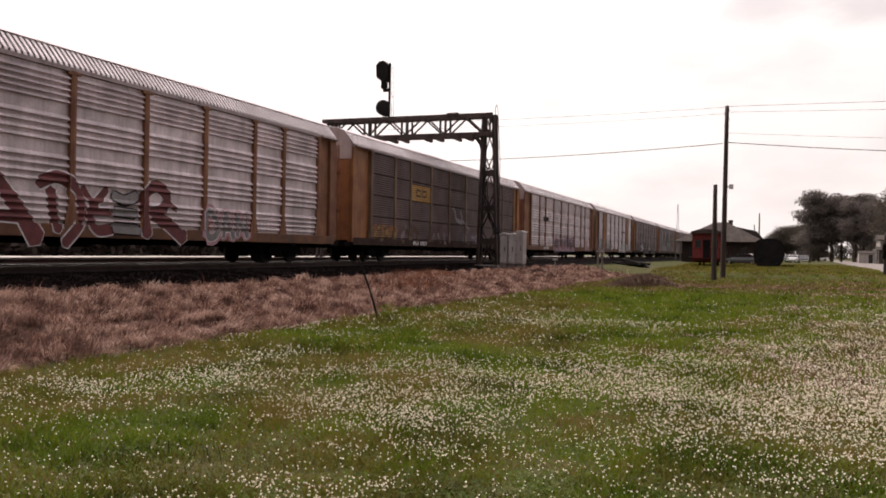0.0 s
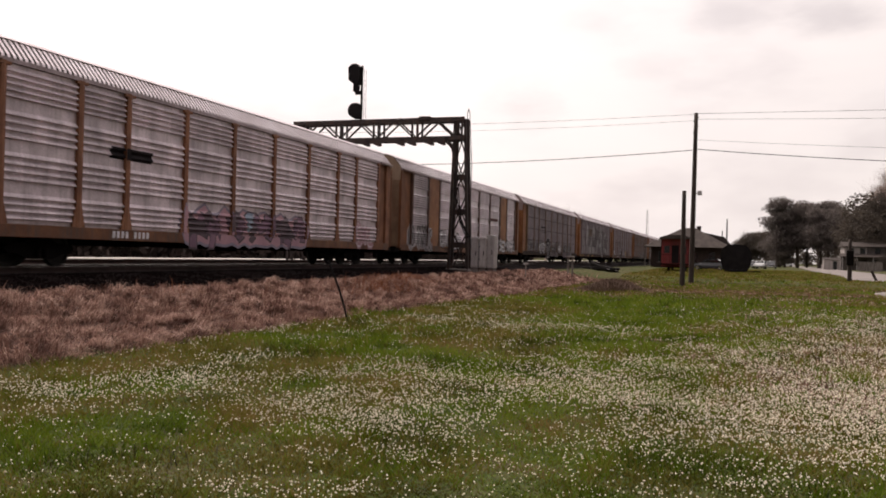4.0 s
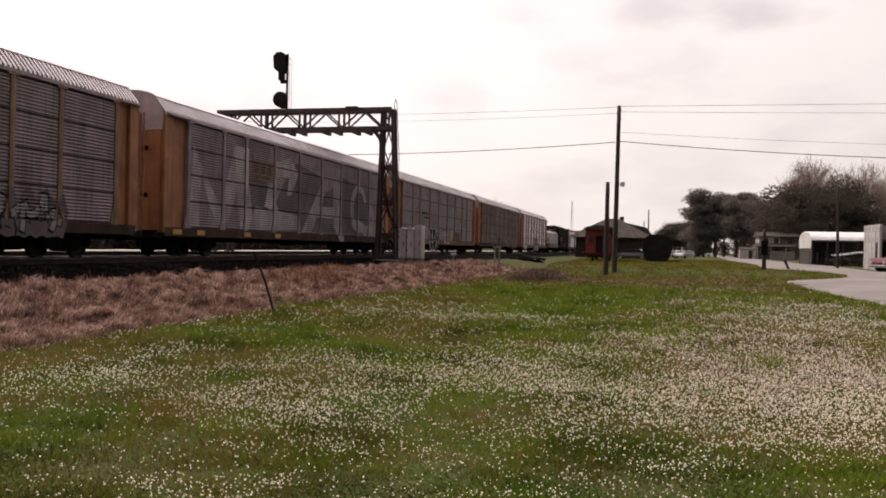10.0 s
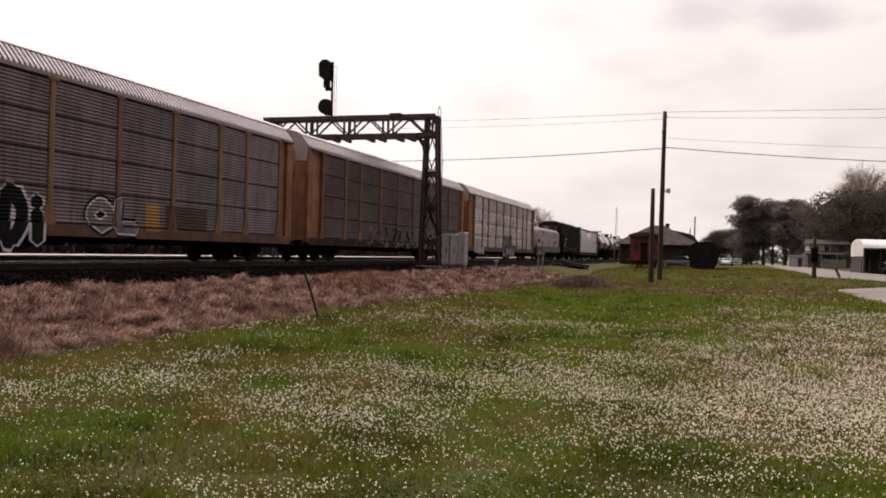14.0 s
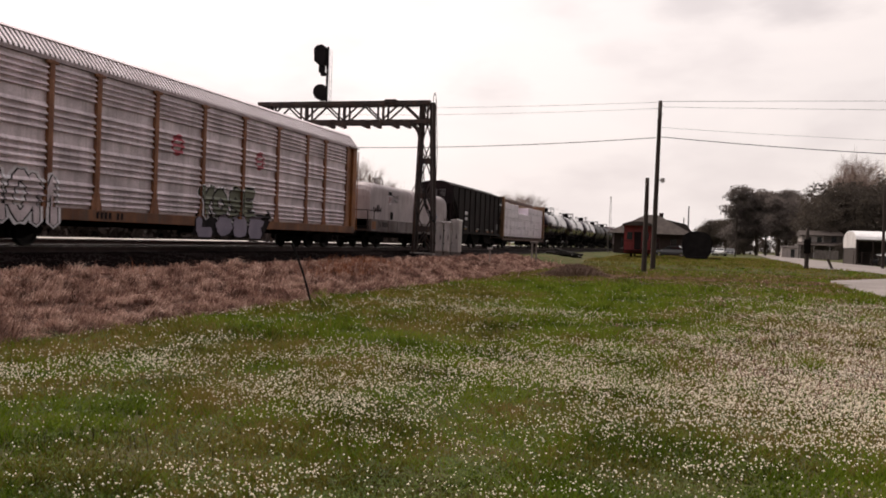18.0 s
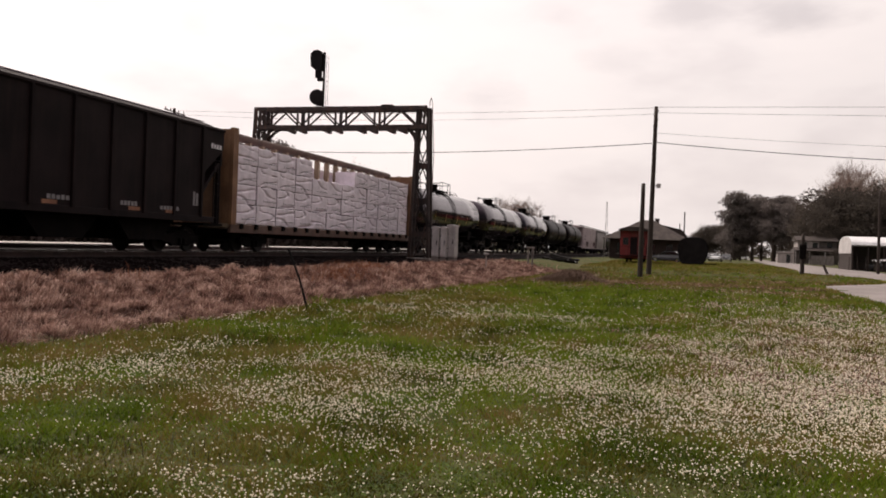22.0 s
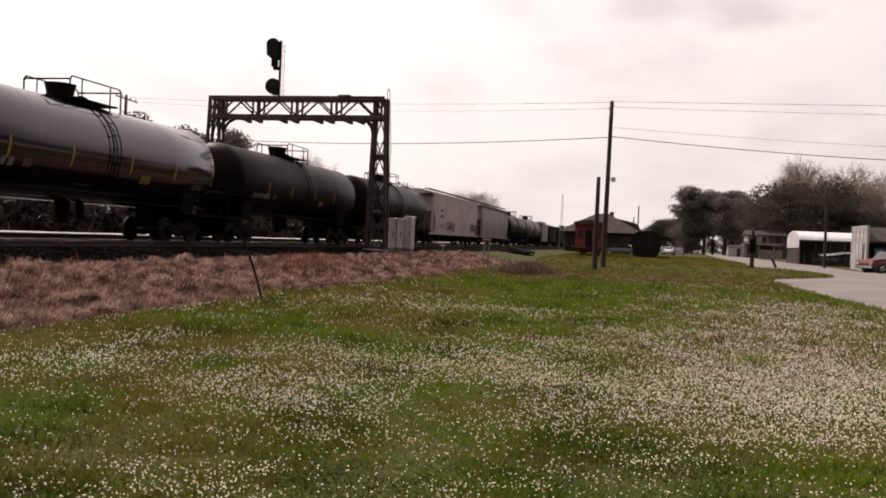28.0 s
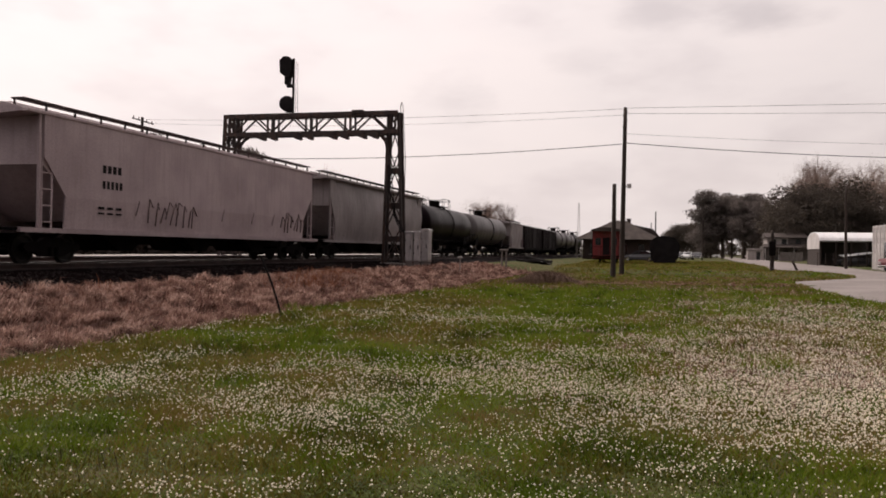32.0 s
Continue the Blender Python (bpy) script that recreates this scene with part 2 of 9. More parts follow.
RUST = (0.13, 0.055, 0.028)
GRIME = (0.06, 0.05, 0.045)
M = {
    "silver_clean": surf("clean_galvanised_steel", (0.88, 0.80, 0.87), (0.66, 0.59, 0.64), 0.45, 0.3, 1.3, 25, 0.05, GRIME, 0.2),
    "door_brown": surf("brown_orange_door_paint", (0.22, 0.085, 0.033), (0.14, 0.052, 0.024), 0.65, 0, 1.2, 20, 0.05, RUST, 0.7),
    "silver": surf("galvanised_steel", (0.7676, 0.6589, 0.715), (0.505, 0.4297, 0.47), 0.45, 0.3, 1.3, 25, 0.05, GRIME, 0.28),
    "silver_dull": surf("weathered_grey_steel", (0.2676, 0.2034, 0.24), (0.1818, 0.1385, 0.163), 0.6, 0.1, 0.8, 25, 0.05, GRIME, 0.6),
    "brown_grey": surf("brown_stained_steel", (0.1313, 0.0907, 0.098), (0.0859, 0.0573, 0.062), 0.65, 0.1, 0.8, 25, 0.05, RUST, 0.5),
    "yellow": surf("faded_yellow_paint", (0.345, 0.137, 0.042), (0.222, 0.078, 0.028), 0.6, 0, 1.2, 20, 0.05, RUST, 0.75),
    "rust_post": surf("rusted_orange_steel", (0.285, 0.122, 0.062), (0.18, 0.07, 0.04), 0.7, 0, 1.5, 25, 0.08, RUST, 0.7),
    "tan_post": surf("dull_tan_paint", (0.21, 0.135, 0.085), (0.14, 0.088, 0.056), 0.7, 0, 1.5, 25, 0.06, RUST, 0.5),
    "sill_orange": surf("grimy_orange_sill", (0.19, 0.072, 0.028), (0.10, 0.038, 0.02), 0.7, 0, 1.2, 25, 0.08, GRIME, 0.7),
    "orange_tan": surf("faded_orange_tan_paint", (0.26, 0.135, 0.068), (0.18, 0.088, 0.045), 0.7, 0, 1.5, 25, 0.06, RUST, 0.5),
    "brown_post": surf("brown_paint", (0.115, 0.055, 0.038), (0.075, 0.034, 0.025), 0.7, 0, 1.5, 25, 0.06, GRIME, 0.5),
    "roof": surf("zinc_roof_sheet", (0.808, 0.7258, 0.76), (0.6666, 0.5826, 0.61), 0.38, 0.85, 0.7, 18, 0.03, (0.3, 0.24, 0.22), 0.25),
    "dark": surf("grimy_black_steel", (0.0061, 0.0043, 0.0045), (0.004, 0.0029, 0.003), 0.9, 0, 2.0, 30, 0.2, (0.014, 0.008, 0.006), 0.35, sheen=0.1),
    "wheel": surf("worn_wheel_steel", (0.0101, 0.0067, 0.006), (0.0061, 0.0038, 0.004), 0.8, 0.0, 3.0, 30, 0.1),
    "rail": surf("polished_rail_head", (0.62, 0.58, 0.575), (0.52, 0.48, 0.475), 0.25, 0.6, 2.0, 30, 0.02),
    "rail_web": surf("rusty_rail_web", (0.0404, 0.0191, 0.016), (0.0253, 0.0134, 0.012), 0.85, 0, 2.0, 30, 0.1),
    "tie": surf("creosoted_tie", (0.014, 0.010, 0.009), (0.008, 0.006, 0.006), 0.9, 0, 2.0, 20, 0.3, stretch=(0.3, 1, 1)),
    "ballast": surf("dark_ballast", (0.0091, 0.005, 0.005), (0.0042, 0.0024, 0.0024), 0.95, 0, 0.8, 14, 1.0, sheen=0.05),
    "sill_grime": surf("grime_caked_sill", (0.055, 0.026, 0.018), (0.026, 0.014, 0.011), 0.8, 0, 1.5, 25, 0.1, GRIME, 0.5, sheen=0.2),
    "roller_pale": surf("pale_roller_paint", (0.40, 0.365, 0.385), (0.24, 0.21, 0.225), 0.6, 0, 0.9, 12, 0.0, GRIME, 0.5),
    "roller_dark": surf("dark_roller_paint", (0.115, 0.09, 0.10), (0.075, 0.058, 0.066), 0.7, 0, 1.0, 20, 0.0),
    "green_grey": surf("grey_green_spray_paint", (0.17, 0.18, 0.13), (0.12, 0.13, 0.095), 0.6, 0, 1.5, 20, 0.0),
    "placard_yellow": surf("dull_placard_yellow", (0.24, 0.17, 0.02), (0.17, 0.115, 0.015), 0.6, 0, 2.0, 20, 0.0),
    "sign_red": surf("bright_red_decal", (0.42, 0.045, 0.075), (0.33, 0.035, 0.06), 0.5, 0, 2.0, 20, 0.0),
    "tank": surf("black_tank_paint", (0.0061, 0.0048, 0.0055), (0.004, 0.0033, 0.004), 0.11, 0, 0.6, 15, 0.0, (0.010, 0.007, 0.007), 0.3, sheen=0.8),
    "tank_bright": surf("polished_black_tank_paint", (0.0061, 0.0048, 0.0055), (0.004, 0.0033, 0.004), 0.11, 0, 0.6, 15, 0.0, (0.010, 0.007, 0.007), 0.3, sheen=1.0),
    "tank_satin": surf("satin_black_tank_paint", (0.0091, 0.0057, 0.0068), (0.0061, 0.0038, 0.0046), 0.42, 0, 0.6, 15, 0.0, (0.010, 0.006, 0.006), 0.3, sheen=0.1),
    # near-black sheet paints the shade in the gaps between roof ribs
    "roof_dark": surf("rib_gap_shade_sheet", (0.0323, 0.022, 0.023), (0.0202, 0.0143, 0.015), 0.75, 0.0, 0.7, 18, 0.05, RUST, 0.3),
    "tank_grey": surf("grey_tank_paint", (0.11, 0.095, 0.10), (0.07, 0.06, 0.065), 0.5, 0, 0.6, 15, 0.02, GRIME, 0.6),
    "white_wrap": surf("white_lumber_wrap", (0.8484, 0.764, 0.855), (0.7474, 0.6733, 0.76), 0.35, 0, 1.6, 3, 0.10, vary=0.05),
    "white_paint": surf("chalky_white_paint", (0.4242, 0.3677, 0.39), (0.3434, 0.296, 0.315), 0.55, 0, 1.0, 20, 0.04, (0.14, 0.10, 0.085), 0.5),
    "sill_white": surf("rust_stained_white_paint", (0.202, 0.1671, 0.175), (0.101, 0.0764, 0.078), 0.6, 0, 0.9, 20, 0.05, (0.10, 0.055, 0.035), 0.7),
    "cap_white": surf("stained_white_paint", (0.3838, 0.3008, 0.305), (0.2828, 0.2149, 0.215), 0.6, 0, 0.9, 20, 0.04, (0.16, 0.09, 0.06), 0.5),
    "hopper_white": surf("dusty_pinkish_white_paint", (0.4444, 0.3486, 0.37), (0.3585, 0.2769, 0.295), 0.6, 0, 0.7, 20, 0.04, (0.25, 0.19, 0.17), 0.35),
    "hopper_grey": surf("warm_grey_paint", (0.303, 0.2626, 0.27), (0.2373, 0.2025, 0.208), 0.6, 0, 0.7, 20, 0.04, GRIME, 0.4),
    "maroon": surf("oxide_brown_paint", (0.0131, 0.0067, 0.008), (0.0071, 0.0038, 0.005), 0.75, 0, 0.8, 20, 0.06, (0.02, 0.011, 0.01), 0.5, sheen=0.15),
    "tan": surf("tan_primer", (0.33, 0.24, 0.17), (0.25, 0.175, 0.12), 0.65, 0, 0.9, 20, 0.05, RUST, 0.3),
    "iron": surf("weathered_dark_iron", (0.0404, 0.0267, 0.026), (0.0222, 0.0153, 0.015), 0.8, 0.0, 1.5, 25, 0.1, RUST, 0.4),
    "black": surf("matt_black_paint", (0.0141, 0.0115, 0.0125), (0.0091, 0.0076, 0.0085), 0.75, 0, 1.5, 25, 0.05, sheen=0.12),
    "aluminium": surf("brushed_aluminium_case", (0.56, 0.53, 0.54), (0.44, 0.41, 0.42), 0.42, 0.3, 1.5, 25, 0.04, GRIME, 0.3),
    "pole_wood": surf("creosoted_pole_wood", (0.038, 0.024, 0.019), (0.02, 0.013, 0.011), 0.9, 0, 2.0, 20, 0.4, stretch=(4, 4, 0.4)),
    "red": surf("faded_red_paint", (0.25, 0.02, 0.023), (0.17, 0.013, 0.015), 0.6, 0, 1.0, 20, 0.05, GRIME, 0.5),
    "shingle": surf("brown_roof_shingle", (0.05, 0.036, 0.032), (0.032, 0.023, 0.021), 0.9, 0, 1.5, 12, 0.3),
    "depot_wall": surf("dark_brick_wall", (0.035, 0.018, 0.016), (0.024, 0.012, 0.011), 0.85, 0, 1.0, 15, 0.2),
    "clapboard": surf("weathered_clapboard", (0.20, 0.175, 0.165), (0.13, 0.11, 0.105), 0.8, 0, 1.0, 15, 0.1, GRIME, 0.5),
    "white_wall": surf("white_wall_paint", (0.42, 0.39, 0.385), (0.33, 0.30, 0.295), 0.7, 0, 0.8, 15, 0.08, GRIME, 0.3),
    "gable_white": surf("pale_tin_gable", (0.60, 0.57, 0.56), (0.50, 0.47, 0.46), 0.6, 0, 0.8, 15, 0.05, GRIME, 0.2),
    "upper_paint": surf("stained_pale_boards", (0.40, 0.36, 0.345), (0.30, 0.265, 0.25), 0.8, 0, 0.8, 15, 0.1, GRIME, 0.5),
    "grey_boards": surf("dark_weathered_boards", (0.10, 0.085, 0.08), (0.065, 0.055, 0.052), 0.85, 0, 0.8, 15, 0.1, GRIME, 0.5),
    "tin": surf("pale_tin_roof", (0.78, 0.78, 0.80), (0.66, 0.65, 0.67), 0.45, 0.1, 0.8, 12, 0.05, RUST, 0.15),
    "dark_glass": surf("dark_window_glass", (0.02, 0.022, 0.025), (0.015, 0.016, 0.018), 0.12, 0, 1.0, 10, 0.0, sheen=0.8),
    "asphalt": surf("pale_worn_asphalt", (0.25, 0.215, 0.205), (0.185, 0.158, 0.15), 0.9, 0, 0.3, 12, 0.25),
    "car_white": surf("white_car_paint", (0.75, 0.75, 0.76), (0.7, 0.7, 0.71), 0.25, 0, 1.0, 10, 0.0),
    "car_dark": surf("dark_car_paint", (0.05, 0.05, 0.06), (0.04, 0.04, 0.045), 0.25, 0, 1.0, 10, 0.0),
    "car_red": surf("red_truck_paint", (0.15, 0.03, 0.035), (0.12, 0.022, 0.027), 0.3, 0, 1.0, 10, 0.0),
    "rubber": surf("tyre_rubber", (0.02, 0.02, 0.02), (0.013, 0.013, 0.013), 0.85, 0, 3.0, 25, 0.1),
    "chrome": surf("bright_trim", (0.6, 0.6, 0.6), (0.5, 0.5, 0.5), 0.2, 0.9, 2.0, 20, 0.0),
    "bark": surf("grey_brown_bark", (0.10, 0.075, 0.06), (0.06, 0.045, 0.036), 0.95, 0, 3.0, 20, 0.5),
    # needle, twig and spring bud colours are paled to paint in distant haze
    "pine_leaf": surf("haze_greyed_pine_needles", (0.185, 0.157, 0.148), (0.13, 0.11, 0.103), 0.9, 0, 0.5, 5, 0.0, vary=0.2),
    "twig": surf("haze_paled_twigs", (0.33, 0.25, 0.22), (0.24, 0.18, 0.155), 0.95, 0, 0.5, 5, 0.0),
    "spring_bud": surf("haze_paled_spring_bud", (0.30, 0.235, 0.19), (0.22, 0.17, 0.135), 0.9, 0, 0.5, 5, 0.0, vary=0.2),
    "bud_leaf": surf("olive_spring_leaf", (0.095, 0.078, 0.064), (0.065, 0.052, 0.044), 0.9, 0, 0.5, 5, 0.0, vary=0.2),
    "paint_white": surf("white_spray_paint", (0.78, 0.75, 0.80), (0.58, 0.555, 0.60), 0.6, 0, 3.0, 20, 0.0),
    "paint_black": surf("black_spray_paint", (0.016, 0.012, 0.014), (0.009, 0.007, 0.009), 0.7, 0, 3.0, 20, 0.0, sheen=0.1),
    "paint_red": surf("dark_red_spray_paint", (0.16, 0.03, 0.036), (0.11, 0.02, 0.026), 0.6, 0, 3.0, 20, 0.0),
    "paint_purple": surf("mauve_spray_paint", (0.23, 0.125, 0.19), (0.15, 0.08, 0.13), 0.6, 0, 1.5, 20, 0.0),
    "pale_post": surf("pale_grey_post_paint", (0.3636, 0.296, 0.32), (0.2626, 0.2101, 0.23), 0.6, 0.1, 1.5, 25, 0.04, RUST, 0.4),
    "graffiti_plum": surf("dull_plum_spray_paint", (0.10, 0.062, 0.082), (0.06, 0.038, 0.052), 0.6, 0, 1.5, 20, 0.0),
    "paint_blue": surf("pale_blue_spray_paint", (0.34, 0.42, 0.52), (0.25, 0.31, 0.42), 0.6, 0, 1.5, 20, 0.0),
    "paint_pink": surf("pink_spray_paint", (0.45, 0.26, 0.30), (0.36, 0.2, 0.25), 0.6, 0, 1.5, 20, 0.0),
    "paint_silver": surf("silver_grey_spray_paint", (0.25, 0.235, 0.25), (0.185, 0.17, 0.185), 0.5, 0.1, 2.0, 20, 0.0, GRIME, 0.4),
    "drum_blue": surf("deep_blue_paint", (0.05, 0.10, 0.28), (0.04, 0.08, 0.22), 0.4, 0, 1.0, 10, 0.0),
    "pale_gravel": surf("pale_limestone_gravel", (0.55, 0.51, 0.48), (0.42, 0.38, 0.36), 0.95, 0, 0.5, 10, 0.4),
    "paint_lavender": surf("lavender_spray_paint", (0.27, 0.23, 0.31), (0.21, 0.18, 0.25), 0.6, 0, 1.5, 20, 0.0),
    "paint_yellow": surf("sign_yellow", (0.42, 0.23, 0.03), (0.33, 0.17, 0.025), 0.5, 0, 2.0, 20, 0.0),
}


def let_light_through(m, share):
    """Thin leaves: part of the light passes."""
    nt = m.node_tree
    b, out = nt.nodes["Principled BSDF"], nt.nodes["Material Output"]
    tr, ms = nt.nodes.new("ShaderNodeBsdfTranslucent"), nt.nodes.new("ShaderNodeMixShader")
    nt.links.new(b.inputs["Base Color"].links[0].from_socket, tr.inputs["Color"])
    ms.inputs[0].default_value = share
    nt.links.new(b.outputs[0], ms.inputs[1])
    nt.links.new(tr.outputs[0], ms.inputs[2])
    nt.links.new(ms.outputs[0], out.inputs[0])


for enamel, tint in (("tank", (0.9, 0.72, 0.88, 1)), ("tank_bright", (0.92, 0.78, 0.94, 1)), ("tank_satin", (0.62, 0.46, 0.56, 1))):
    M[enamel].node_tree.nodes["Principled BSDF"].inputs["Specular Tint"].default_value = tint   # purplish black enamel
for leaf in ("pine_leaf", "bud_leaf", "spring_bud"):
    let_light_through(M[leaf], 0.5)


# ---- building helpers ----
def part(name, bm, material, parent=None, label="", smooth=False):
    me = bpy.data.meshes.new(name)
    bm.normal_update()
    bm.to_mesh(me)
    bm.free()
    if smooth:
        me.shade_smooth()
    me.materials.append(M[material] if isinstance(material, str) else material)
    ob = new(name, me)
    ob.parent = parent
    return tagged(ob, label)


def reuse(ob, name, parent, m, label=""):
    """Another part on the same mesh, at the pose m."""
    o = new(name, ob.data)
    o.parent, o.matrix_basis = parent, m
    return tagged(o, label)


def thing(name, m, label, category, group="", kind=""):
    ob = new(name)
    ob.empty_display_size = 0.2
    ob.matrix_basis = m
    return tagged(ob, label, category, group, kind)


def box(bm, x0, x1, y0, y1, z0, z1, bevel=0.0):
    vs = [bm.verts.new((x, y, z)) for x in (x0, x1) for y in (y0, y1) for z in (z0, z1)]
    fs = [bm.faces.new([vs[i] for i in q]) for q in ((0, 1, 3, 2), (4, 6, 7, 5), (0, 4, 5, 1), (2, 3, 7, 6), (0, 2, 6, 4), (1, 5, 7, 3))]
    if bevel:
        es = list({e for f in fs for e in f.edges})
        bmesh.ops.bevel(bm, geom=es, offset=bevel, segments=1, affect="EDGES")
    return bm


def boxes(*rows, bevel=0.0):
    bm = bmesh.new()
    for r in rows:
        box(bm, *r, bevel=bevel)
    return bm


def extrude(profile, axis, a, b, bm=None, caps=True):
    """A closed outline in two axes, drawn out along the third from a to b."""
    bm = bm or bmesh.new()

    def put(u, v, w):
        return {"x": (w, u, v), "y": (u, w, v), "z": (u, v, w)}[axis]
    r0 = [bm.verts.new(put(u, v, a)) for u, v in profile]
    r1 = [bm.verts.new(put(u, v, b)) for u, v in profile]
    n = len(profile)
    for i in range(n):
        bm.faces.new((r0[i], r0[(i + 1) % n], r1[(i + 1) % n], r1[i]))
    if caps:
        bm.faces.new(r0[::-1])
        bm.faces.new(r1)
    bmesh.ops.recalc_face_normals(bm, faces=bm.faces)
    return bm


def rod(bm, p, q, r0, r1=None, n=8, caps=True):
    p, q = Vector(p), Vector(q)
    r1 = r0 if r1 is None else r1
    w = (q - p).normalized()
    u = w.orthogonal().normalized()
    v = w.cross(u)
    rings = []
    for c, r in ((p, r0), (q, r1)):
        rings.append([bm.verts.new(c + (u * math.cos(2 * math.pi * i / n) + v * math.sin(2 * math.pi * i / n)) * r) for i in range(n)])
    for i in range(n):
        bm.faces.new((rings[0][i], rings[0][(i + 1) % n], rings[1][(i + 1) % n], rings[1][i]))
    if caps:
        bm.faces.new(rings[0][::-1])
        bm.faces.new(rings[1])
    return bm


def rods(*rows, n=8):
    bm = bmesh.new()
    for r in rows:
        rod(bm, *r, n=n)
    return bm


def bar(bm, p, q, w, h):
    """A square bar from p to q."""
    p, q = Vector(p), Vector(q)
    d = (q - p).normalized()
    u = d.cross(Vector((0, 0, 1)))
    u = Vector((1, 0, 0)) if u.length < 1e-3 else u.normalized()
    v = d.cross(u)
    ring = [[bm.verts.new(c + u * a * w / 2 + v * b * h / 2) for a, b in ((-1, -1), (1, -1), (1, 1), (-1, 1))] for c in (p, q)]
    for i in range(4):
        bm.faces.new((ring[0][i], ring[0][(i + 1) % 4], ring[1][(i + 1) % 4], ring[1][i]))
    bm.faces.new(ring[0][::-1])
    bm.faces.new(ring[1])
    return bm


def revolve(profile, axis="y", n=24, bm=None):
    """A turned shape: rows of (along, radius)."""
    bm = bm or bmesh.new()
    rings = []
    for a, r in profile:
        ring = []
        for i in range(n):
            c, s = math.cos(2 * math.pi * i / n) * r, math.sin(2 * math.pi * i / n) * r
            ring.append(bm.verts.new({"y": (c, a, s), "x": (a, c, s), "z": (c, s, a)}[axis]))
        rings.append(ring)
    for p, q in zip(rings, rings[1:]):
        for i in range(n):
            bm.faces.new((p[i], p[(i + 1) % n], q[(i + 1) % n], q[i]))
    bm.faces.new(rings[0])
    bm.faces.new(rings[-1])
    bmesh.ops.recalc_face_normals(bm, faces=bm.faces)
    return bm


def mesh_from(name, verts, faces, material, smooth=False):
    me = bpy.data.meshes.new(name)
    me.from_pydata(verts, [], faces)
    me.update()
    if smooth:
        me.shade_smooth()
    me.materials.append(M[material] if isinstance(material, str) else material)
    return me


# ---- ground, track bed and road ----
TRACK_X, FAR_X = -18.83, -23.1
FIELD_Z = -1.05


def step(a, b, v):
    u = min(max((v - a) / (b - a), 0.0), 1.0)
    return u * u * (3 - 2 * u)


def base_z(y):
    """The field lies low, then steps up beyond a shallow ditch."""
    return FIELD_Z + 0.30 * step(68, 75, y) + 0.20 * step(75, 100, y)


def ground_z(x, y):
    """Flat field, the bank up to the railway, and the same level beyond it."""
    z = base_z(y)
    toe = -9.0 + 0.25 * math.sin(y * 0.21) + max(0.0, min(y, 160) - 60) * 0.01
    z += (-0.43 - z) * step(toe, toe - 4.6, x)
    if x > -9:
        z += 0.05 * noise.noise((x * 0.15, y * 0.15, 0)) + 0.02 * noise.noise((x * 0.8, y * 0.8, 5))
        z -= 0.26 * math.exp(-((y - 68) / 1.6) ** 2) * step(-7, -4, x) * (1 - step(9, 12, x))
    elif x > -14.2:
        k = step(-9.0, -9.7, x) * step(-14.2, -13.2, x)
        z += k * (0.15 * noise.noise((x * 1.3, y * 1.1, 2)) + 0.12 * noise.noise((x * 2.9, y * 2.3, 7)))
    return z


def ground_material():
    m = bpy.data.materials.new("grass_field_soil")
    m.use_nodes = True
    nt = m.node_tree
    b = nt.nodes["Principled BSDF"]
    N, Lk = nt.nodes.new, nt.links.new
    co = N("ShaderNodeTexCoord")
    n1, n2, n3 = (N("ShaderNodeTexNoise") for _ in range(3))
    for n, s, d in ((n1, 0.16, 4), (n2, 2.2, 5), (n3, 25.0, 3)):
        n.inputs["Scale"].default_value, n.inputs["Detail"].default_value = s, d
        Lk(co.outputs["Object"], n.inputs["Vector"])

    def mix(f, a, c):
        k = N("ShaderNodeMix")
        k.data_type = "RGBA"
        Lk(f, k.inputs[0])
        for i, v in ((6, a), (7, c)):
            if isinstance(v, tuple):
                k.inputs[i].default_value = (*v, 1)
            else:
                Lk(v, k.inputs[i])
        return k.outputs[2]

    def span(v, a, c, lo=0.0, hi=1.0):
        k = N("ShaderNodeMapRange")
        for i, x in ((1, a), (2, c), (3, lo), (4, hi)):
            k.inputs[i].default_value = x
        Lk(v, k.inputs[0])
        return k.outputs[0]
    green = mix(span(n1.outputs[0], 0.4, 0.6), (0.045, 0.065, 0.016), (0.075, 0.072, 0.028))
    green = mix(span(n2.outputs[0], 0.45, 0.7), green, (0.095, 0.078, 0.04))
    sep = N("ShaderNodeSeparateXYZ")
    Lk(co.outputs["Object"], sep.inputs[0])
    wob = N("ShaderNodeMath")
    wob.operation = "MULTIPLY_ADD"
    wob.inputs[1].default_value = 1.2
    Lk(n2.outputs[0], wob.inputs[0])
    Lk(sep.outputs[0], wob.inputs[2])
    dry = span(wob.outputs[0], -8.6, -9.0)
    near = span(sep.outputs[1], 66, 52)
    both = N("ShaderNodeMath")
    both.operation = "MULTIPLY"
    Lk(dry, both.inputs[0])
    Lk(near, both.inputs[1])
    straw = mix(span(n2.outputs[0], 0.35, 0.65), (0.075, 0.04, 0.033), (0.13, 0.075, 0.062))
    c = mix(both.outputs[0], green, straw)
    g = N("ShaderNodeVectorMath")
    g.operation = "SCALE"
    Lk(c, g.inputs[0])
    Lk(span(n3.outputs[0], 0.25, 0.75, 0.6, 1.3), g.inputs[3])
    Lk(g.outputs[0], b.inputs["Base Color"])
    b.inputs["Roughness"].default_value = 0.95
    b.inputs["Specular IOR Level"].default_value = 0.1
    bp = N("ShaderNodeBump")
    bp.inputs["Strength"].default_value, bp.inputs["Distance"].default_value = 0.7, 0.05
    Lk(n3.outputs[0], bp.inputs["Height"])
    Lk(bp.outputs[0], b.inputs["Normal"])
    return m


M["ground"] = ground_material()


